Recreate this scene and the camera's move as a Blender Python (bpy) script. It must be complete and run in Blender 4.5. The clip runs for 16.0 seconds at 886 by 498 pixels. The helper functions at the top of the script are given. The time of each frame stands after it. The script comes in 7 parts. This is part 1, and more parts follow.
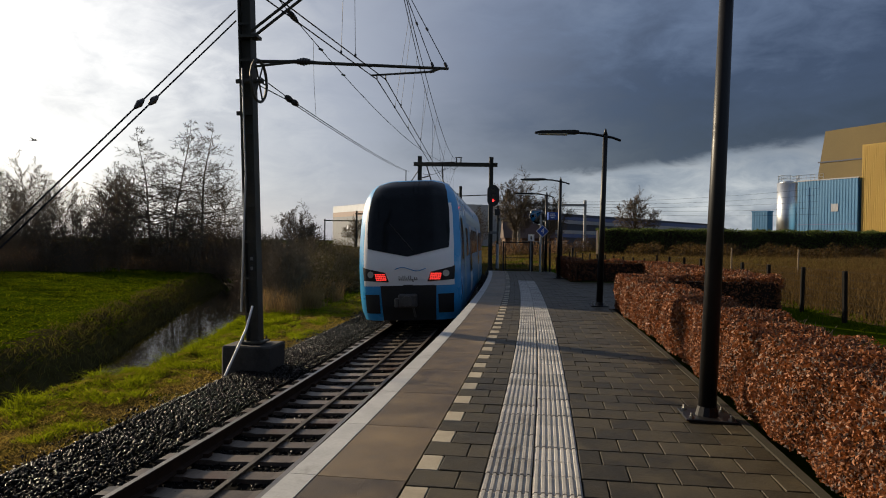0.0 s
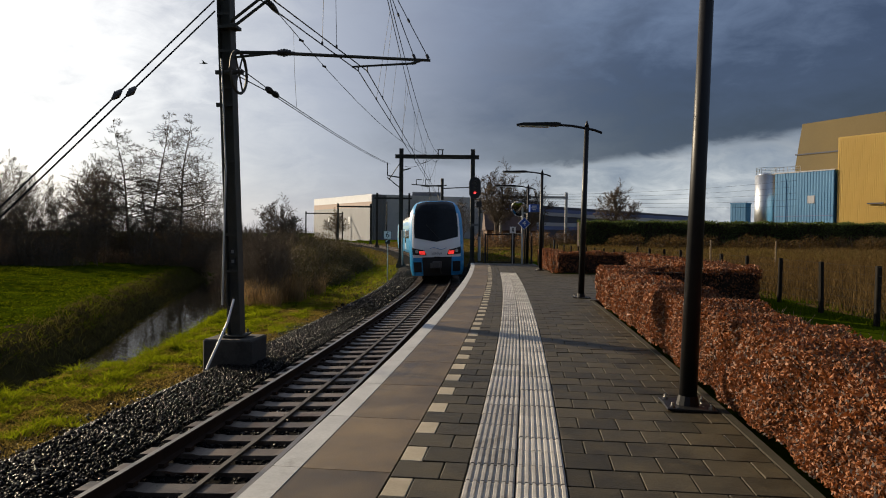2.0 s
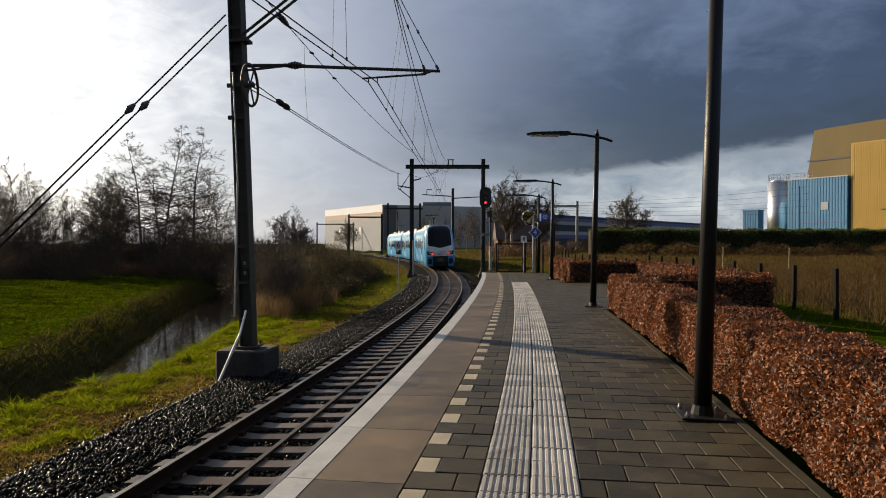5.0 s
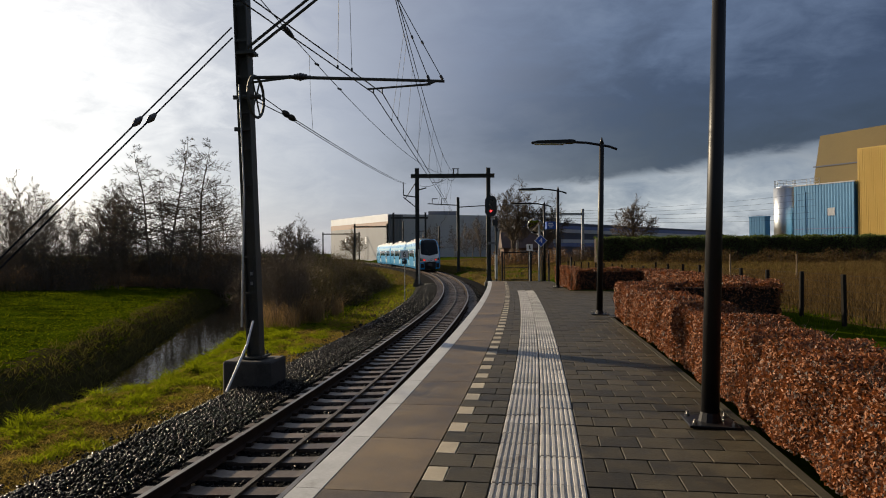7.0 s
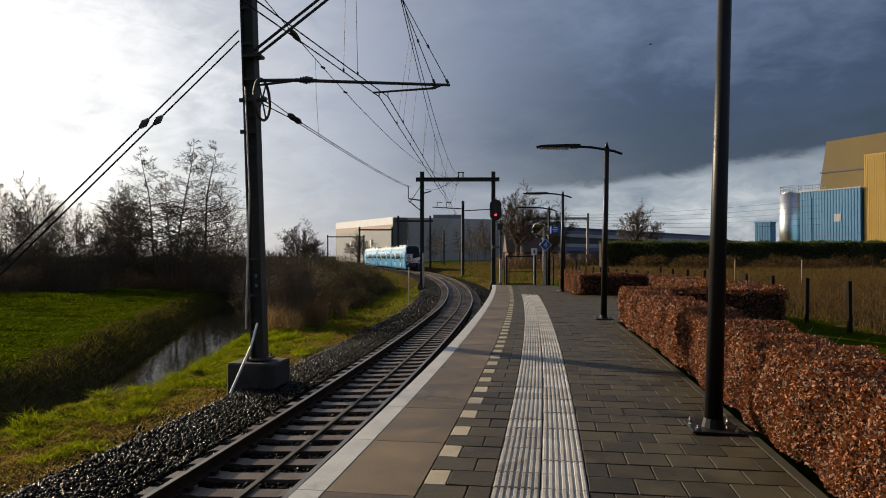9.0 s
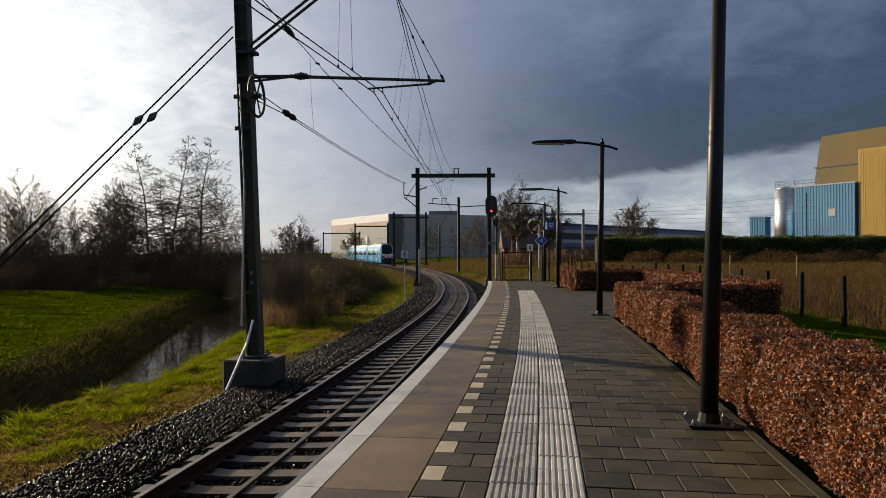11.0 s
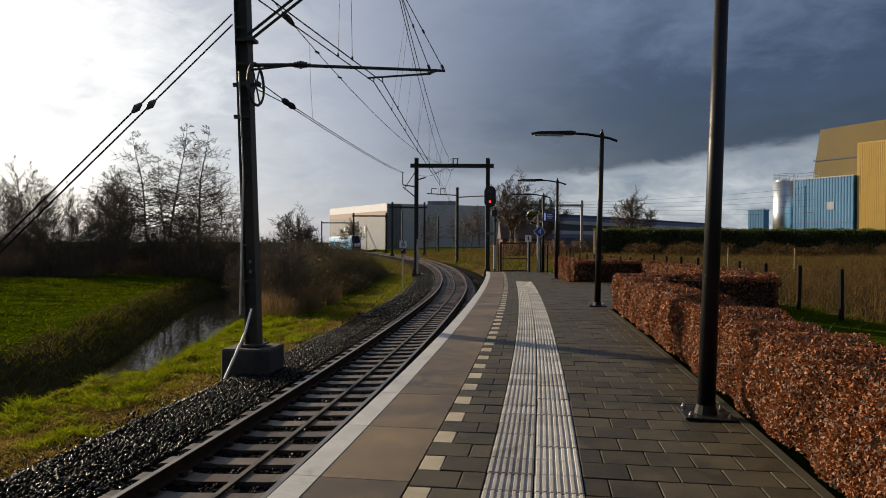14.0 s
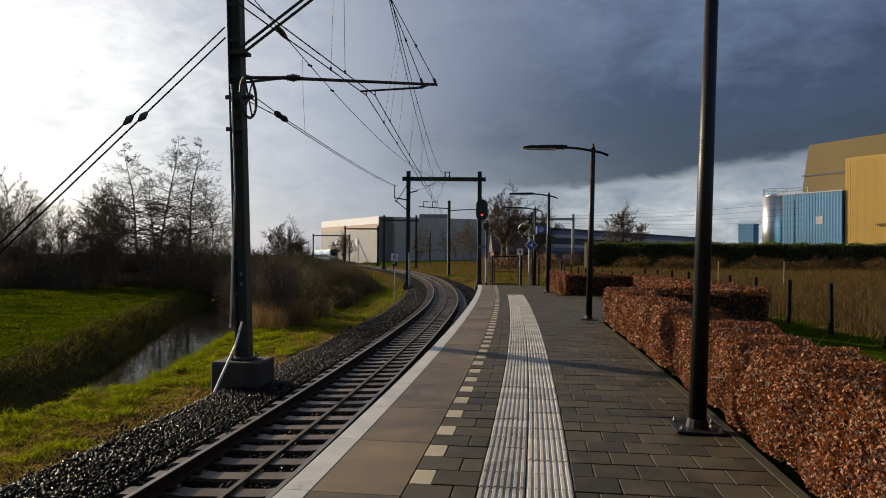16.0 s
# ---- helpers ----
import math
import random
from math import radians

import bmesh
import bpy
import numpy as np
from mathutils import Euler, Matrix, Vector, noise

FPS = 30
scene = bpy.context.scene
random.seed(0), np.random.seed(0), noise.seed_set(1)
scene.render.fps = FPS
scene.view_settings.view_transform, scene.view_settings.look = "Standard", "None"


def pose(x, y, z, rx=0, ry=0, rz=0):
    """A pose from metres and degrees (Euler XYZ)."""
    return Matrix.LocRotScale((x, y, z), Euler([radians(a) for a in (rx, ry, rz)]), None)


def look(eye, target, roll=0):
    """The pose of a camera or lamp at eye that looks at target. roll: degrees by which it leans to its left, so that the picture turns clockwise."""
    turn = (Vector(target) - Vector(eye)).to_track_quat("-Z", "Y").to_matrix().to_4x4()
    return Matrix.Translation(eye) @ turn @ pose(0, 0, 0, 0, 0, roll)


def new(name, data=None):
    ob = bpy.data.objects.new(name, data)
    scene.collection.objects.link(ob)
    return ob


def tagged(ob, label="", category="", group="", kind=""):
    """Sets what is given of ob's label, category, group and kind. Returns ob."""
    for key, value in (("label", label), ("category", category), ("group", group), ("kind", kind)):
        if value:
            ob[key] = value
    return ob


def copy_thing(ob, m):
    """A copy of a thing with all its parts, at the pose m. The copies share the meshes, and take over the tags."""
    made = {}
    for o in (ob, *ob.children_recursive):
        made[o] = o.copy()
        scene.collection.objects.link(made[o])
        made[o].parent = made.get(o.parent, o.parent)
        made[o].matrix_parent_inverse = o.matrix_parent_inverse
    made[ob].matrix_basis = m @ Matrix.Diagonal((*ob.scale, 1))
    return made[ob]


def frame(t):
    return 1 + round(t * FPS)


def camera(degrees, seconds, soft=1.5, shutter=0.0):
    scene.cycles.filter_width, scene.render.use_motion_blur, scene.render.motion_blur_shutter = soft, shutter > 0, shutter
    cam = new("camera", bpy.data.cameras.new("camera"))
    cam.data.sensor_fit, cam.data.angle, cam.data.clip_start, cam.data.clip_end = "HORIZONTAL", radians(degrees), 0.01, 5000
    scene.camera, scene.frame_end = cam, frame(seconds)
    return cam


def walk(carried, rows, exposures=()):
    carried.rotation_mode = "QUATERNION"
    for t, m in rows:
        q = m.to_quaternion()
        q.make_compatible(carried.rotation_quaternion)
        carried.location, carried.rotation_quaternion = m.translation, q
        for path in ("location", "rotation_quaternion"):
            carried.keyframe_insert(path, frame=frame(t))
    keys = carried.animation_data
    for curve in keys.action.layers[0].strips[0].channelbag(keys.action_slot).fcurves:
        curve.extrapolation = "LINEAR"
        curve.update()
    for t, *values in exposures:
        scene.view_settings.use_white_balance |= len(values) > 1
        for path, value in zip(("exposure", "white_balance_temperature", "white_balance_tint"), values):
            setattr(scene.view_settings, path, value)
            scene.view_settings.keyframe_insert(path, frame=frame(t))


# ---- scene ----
cam = camera(65.03, 16.0, soft=1.0)


def eye(x, y, z, turn, tilt, lean):
    """Pose at a place: degrees of turn to the left, tilt upwards and lean to the left."""
    a, b = radians(turn), radians(tilt)
    e = Vector((x, y, z))
    return look(e, e + Vector((-math.sin(a) * math.cos(b), math.cos(a) * math.cos(b), math.sin(b))), lean)


PATH = [
    (0, eye(0.020, 0.039, 1.501, 0.205, -0.663, 0.682)),
    (0.5, eye(0.016, 0.046, 1.500, -0.014, -0.489, 0.944)),
    (1, eye(0.013, 0.036, 1.500, -0.384, -0.289, 1.039)),
    (1.5, eye(0.012, 0.034, 1.491, -0.671, -0.922, 1.130)),
    (2, eye(0.008, 0.039, 1.495, -1.302, -1.264, 0.523)),
    (2.5, eye(0.007, 0.040, 1.502, -1.051, -1.105, 0.588)),
    (3, eye(0.003, 0.045, 1.498, -0.947, -0.937, 0.609)),
    (3.5, eye(0.003, 0.045, 1.498, -0.731, -0.877, 0.650)),
    (4, eye(0.005, 0.046, 1.497, -0.598, -0.934, 0.504)),
    (6.5, eye(0.004, 0.012, 1.501, -0.189, 0.408, -0.580)),
    (7, eye(0.002, 0.007, 1.501, 0.073, 0.276, -0.419)),
    (7.5, eye(-0.004, 0.006, 1.506, 0.189, 0.510, -0.188)),
    (8, eye(0.002, -0.006, 1.506, 0.074, 0.706, -0.176)),
    (8.5, eye(0.001, -0.009, 1.509, 0.042, 0.715, -0.168)),
    (9, eye(0.007, -0.004, 1.503, 0.452, 0.562, -0.014)),
    (11.5, eye(0.010, 0.004, 1.499, 0.071, 0.030, -0.273)),
    (12, eye(-0.001, 0.002, 1.503, 0.241, -0.603, -0.125)),
    (12.5, eye(-0.000, -0.000, 1.500, -0.000, -0.373, -0.000)),
    (13, eye(0.007, 0.003, 1.501, -0.025, -0.330, 0.037)),
    (13.5, eye(-0.000, 0.001, 1.505, -0.001, -0.434, 0.049)),
    (14, eye(-0.001, 0.002, 1.505, -0.034, -0.553, 0.196)),
    (14.5, eye(-0.003, 0.006, 1.504, -0.202, -0.446, 0.266)),
    (15, eye(-0.006, 0.001, 1.505, -0.446, 0.102, 0.498)),
    (15.5, eye(-0.006, 0.002, 1.504, -0.588, 0.455, 0.317)),
    (16, eye(-0.003, -0.001, 1.503, -0.716, 0.533, 0.386)),
]

walk(cam, PATH, exposures=((0, -0.46), (1.0, -0.42), (2.0, -0.34), (4.0, -0.28), (6.5, -0.38), (12.0, -0.40), (16, -0.40)))

# ---- world and sun ----
SUN_AZ, SUN_EL = 51.0, 21.0        # degrees to the left of the y axis, and above the horizon
SUN_DIR = Vector((-math.sin(radians(SUN_AZ)) * math.cos(radians(SUN_EL)), math.cos(radians(SUN_AZ)) * math.cos(radians(SUN_EL)), math.sin(radians(SUN_EL))))


class Nodes:
    """Short names for building a node tree."""

    def __init__(self, tree):
        self.tree = tree
        tree.nodes.clear()

    def add(self, kind, **sets):
        n = self.tree.nodes.new(kind)
        for k, v in sets.items():
            setattr(n, k, v)
        return n

    def link(self, a, b):
        self.tree.links.new(a, b)

    def put(self, sock, v):
        if isinstance(v, (int, float, tuple, list)):
            sock.default_value = v
        else:
            self.tree.links.new(v, sock)

    def math(self, op, a, b=0.0, c=None, clamp=False):
        n = self.add("ShaderNodeMath", operation=op, use_clamp=clamp)
        self.put(n.inputs[0], a)
        self.put(n.inputs[1], b)
        if c is not None:
            self.put(n.inputs[2], c)
        return n.outputs[0]

    def noise(self, vec, scale, detail=4.0, rough=0.55, distort=0.0):
        n = self.add("ShaderNodeTexNoise")
        if vec is not None:
            self.link(vec, n.inputs["Vector"])
        n.inputs["Scale"].default_value = scale
        n.inputs["Detail"].default_value = detail
        n.inputs["Roughness"].default_value = rough
        n.inputs["Distortion"].default_value = distort
        return n.outputs["Fac"]

    def ramp(self, fac, stops):
        n = self.add("ShaderNodeValToRGB")
        self.link(fac, n.inputs[0])
        els = n.color_ramp.elements
        while len(els) < len(stops):
            els.new(0.5)
        for e, (p, c) in zip(els, stops):
            e.position = p
            e.color = (*c, 1) if len(c) == 3 else c
        return n.outputs[0]

    def smooth(self, v, lo, hi):
        n = self.add("ShaderNodeMapRange", interpolation_type="SMOOTHSTEP")
        self.put(n.inputs[0], v)
        n.inputs[1].default_value, n.inputs[2].default_value = lo, hi
        return n.outputs[0]

    def mix(self, fac, a, b, blend="MIX"):
        n = self.add("ShaderNodeMix", data_type="RGBA", blend_type=blend)
        self.put(n.inputs[0], fac)
        self.put(n.inputs[6], (*a, 1) if isinstance(a, tuple) and len(a) == 3 else a)
        self.put(n.inputs[7], (*b, 1) if isinstance(b, tuple) and len(b) == 3 else b)
        return n.outputs[2]


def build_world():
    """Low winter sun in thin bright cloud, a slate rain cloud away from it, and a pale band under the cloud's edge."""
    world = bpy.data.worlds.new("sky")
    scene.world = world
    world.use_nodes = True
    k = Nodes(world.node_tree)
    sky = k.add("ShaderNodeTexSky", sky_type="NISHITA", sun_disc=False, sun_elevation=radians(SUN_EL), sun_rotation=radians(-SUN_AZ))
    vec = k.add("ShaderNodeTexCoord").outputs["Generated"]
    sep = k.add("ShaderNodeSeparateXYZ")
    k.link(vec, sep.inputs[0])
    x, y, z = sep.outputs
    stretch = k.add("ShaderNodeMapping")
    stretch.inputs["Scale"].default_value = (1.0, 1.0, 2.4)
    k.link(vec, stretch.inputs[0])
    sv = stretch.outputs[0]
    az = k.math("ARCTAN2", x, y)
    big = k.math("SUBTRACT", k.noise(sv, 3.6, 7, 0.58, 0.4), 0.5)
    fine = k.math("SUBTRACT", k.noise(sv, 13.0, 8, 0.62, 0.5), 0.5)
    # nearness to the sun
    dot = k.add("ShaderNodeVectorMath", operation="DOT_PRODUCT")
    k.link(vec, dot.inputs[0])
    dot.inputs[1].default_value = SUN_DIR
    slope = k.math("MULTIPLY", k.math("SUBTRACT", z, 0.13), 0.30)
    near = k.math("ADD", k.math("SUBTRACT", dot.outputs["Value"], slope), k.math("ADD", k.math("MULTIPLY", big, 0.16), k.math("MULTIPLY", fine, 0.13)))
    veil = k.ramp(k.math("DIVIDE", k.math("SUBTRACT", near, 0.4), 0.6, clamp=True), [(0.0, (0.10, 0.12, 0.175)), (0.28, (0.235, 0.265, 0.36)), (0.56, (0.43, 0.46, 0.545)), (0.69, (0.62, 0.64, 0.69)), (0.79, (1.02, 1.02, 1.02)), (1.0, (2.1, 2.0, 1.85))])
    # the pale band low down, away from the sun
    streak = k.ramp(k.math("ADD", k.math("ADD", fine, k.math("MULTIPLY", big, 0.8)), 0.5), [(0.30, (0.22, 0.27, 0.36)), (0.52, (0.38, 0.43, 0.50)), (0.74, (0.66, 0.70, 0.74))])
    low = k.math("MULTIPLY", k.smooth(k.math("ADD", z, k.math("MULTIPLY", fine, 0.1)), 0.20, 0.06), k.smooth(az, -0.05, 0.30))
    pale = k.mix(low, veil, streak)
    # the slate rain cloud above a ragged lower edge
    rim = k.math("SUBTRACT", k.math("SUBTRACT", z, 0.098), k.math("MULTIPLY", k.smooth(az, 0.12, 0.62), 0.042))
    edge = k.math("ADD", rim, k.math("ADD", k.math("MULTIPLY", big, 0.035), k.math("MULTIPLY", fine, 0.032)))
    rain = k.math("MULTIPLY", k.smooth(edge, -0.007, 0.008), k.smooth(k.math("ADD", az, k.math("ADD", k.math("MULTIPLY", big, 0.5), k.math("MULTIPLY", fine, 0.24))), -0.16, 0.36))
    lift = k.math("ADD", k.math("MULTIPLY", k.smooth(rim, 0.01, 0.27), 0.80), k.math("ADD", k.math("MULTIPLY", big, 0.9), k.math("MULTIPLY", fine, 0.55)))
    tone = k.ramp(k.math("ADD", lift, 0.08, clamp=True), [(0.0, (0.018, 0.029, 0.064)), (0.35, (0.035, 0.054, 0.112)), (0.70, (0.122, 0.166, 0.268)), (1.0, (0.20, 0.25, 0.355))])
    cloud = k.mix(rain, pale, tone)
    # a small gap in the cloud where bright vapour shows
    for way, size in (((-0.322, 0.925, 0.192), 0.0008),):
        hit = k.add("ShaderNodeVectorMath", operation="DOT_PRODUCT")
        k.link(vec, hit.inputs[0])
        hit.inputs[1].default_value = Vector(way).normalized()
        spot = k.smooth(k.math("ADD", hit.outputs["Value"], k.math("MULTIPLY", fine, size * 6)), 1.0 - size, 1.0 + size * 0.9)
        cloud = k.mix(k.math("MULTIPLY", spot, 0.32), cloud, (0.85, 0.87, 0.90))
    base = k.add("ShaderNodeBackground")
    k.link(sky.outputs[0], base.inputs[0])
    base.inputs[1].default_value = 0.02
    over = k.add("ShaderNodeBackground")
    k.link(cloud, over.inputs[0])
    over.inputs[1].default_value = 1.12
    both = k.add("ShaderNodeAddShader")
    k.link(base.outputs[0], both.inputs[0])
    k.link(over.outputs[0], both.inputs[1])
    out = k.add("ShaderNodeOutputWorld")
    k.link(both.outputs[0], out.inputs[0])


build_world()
sun_data = bpy.data.lights.new("sun", "SUN")
sun_data.energy, sun_data.angle, sun_data.color = 8.6, radians(0.6), (1.0, 0.81, 0.56)
sun = new("sun", sun_data)
sun.matrix_world = look(SUN_DIR * 100, (0, 0, 0))


# ---- materials ----
def material(name, low, high, rough=0.7, metal=0.0, scale=4.0, fine=40.0, bump=0.0, wear=None, wear_amount=0.5, spread=0.0, coat=0.0, spec=0.5, rough_spread=0.12, island=False):
    """A surface between two colours at two scales, with relief; wear: a second colour in worn patches; spread: change from piece to piece."""
    m = bpy.data.materials.new(name)
    m.use_nodes = True
    k = Nodes(m.node_tree)
    co = k.add("ShaderNodeTexCoord").outputs["Object"]
    if spread or island:
        rnd = k.add("ShaderNodeNewGeometry").outputs["Random Per Island"] if island else k.add("ShaderNodeObjectInfo").outputs["Random"]
        off = k.add("ShaderNodeVectorMath", operation="ADD")
        k.link(co, off.inputs[0])
        comb = k.add("ShaderNodeCombineXYZ")
        for i in range(3):
            k.link(k.math("MULTIPLY", rnd, 37.0 + 11 * i), comb.inputs[i])
        k.link(comb.outputs[0], off.inputs[1])
        co2 = off.outputs[0]
    else:
        co2, rnd = co, None
    a = k.noise(co2, scale, 5, 0.6)
    b = k.noise(co2, fine, 3, 0.6)
    f = k.math("ADD", k.math("MULTIPLY", a, 0.65), k.math("MULTIPLY", b, 0.35))
    if rnd is not None and spread:
        f = k.math("ADD", f, k.math("MULTIPLY", k.math("SUBTRACT", rnd, 0.5), spread))
    col = k.ramp(f, [(0.30, low), (0.70, high)])
    if wear:
        w = k.smooth(k.noise(co2, scale * 0.45, 6, 0.7, 0.6), 0.62 - 0.22 * wear_amount, 0.80 - 0.2 * wear_amount)
        col = k.mix(w, col, wear)
    p = k.add("ShaderNodeBsdfPrincipled")
    k.link(col, p.inputs["Base Color"])
    p.inputs["Metallic"].default_value = metal
    k.link(k.math("ADD", rough - rough_spread / 2, k.math("MULTIPLY", a, rough_spread), clamp=True), p.inputs["Roughness"])
    p.inputs["Specular IOR Level"].default_value = spec
    p.inputs["Coat Weight"].default_value = coat
    if bump:
        n = k.add("ShaderNodeBump")
        n.inputs["Strength"].default_value = min(1.0, bump)
        n.inputs["Distance"].default_value = 0.02
        k.link(f, n.inputs["Height"])
        k.link(n.outputs[0], p.inputs["Normal"])
    out = k.add("ShaderNodeOutputMaterial")
    k.link(p.outputs[0], out.inputs[0])
    return m


def glow(name, colour, strength):
    m = bpy.data.materials.new(name)
    m.use_nodes = True
    p = m.node_tree.nodes["Principled BSDF"]
    p.inputs["Base Color"].default_value = (*colour, 1)
    p.inputs["Emission Color"].default_value = (*colour, 1)
    p.inputs["Emission Strength"].default_value = strength
    return m


def translucent(name, low, high, through_colour, share=0.4, spec=0.12):
    """A thin leaf: lit from both sides."""
    m = material(name, low, high, 0.6, scale=3, fine=20, island=True, spread=0.9, spec=spec)
    k = m.node_tree
    p = next(n for n in k.nodes if n.type == "BSDF_PRINCIPLED")
    out = next(n for n in k.nodes if n.type == "OUTPUT_MATERIAL")
    t = k.nodes.new("ShaderNodeBsdfTranslucent")
    t.inputs[0].default_value = (*through_colour, 1)
    mx = k.nodes.new("ShaderNodeMixShader")
    mx.inputs[0].default_value = share
    k.links.new(p.outputs[0], mx.inputs[1])
    k.links.new(t.outputs[0], mx.inputs[2])
    k.links.new(mx.outputs[0], out.inputs[0])
    return m


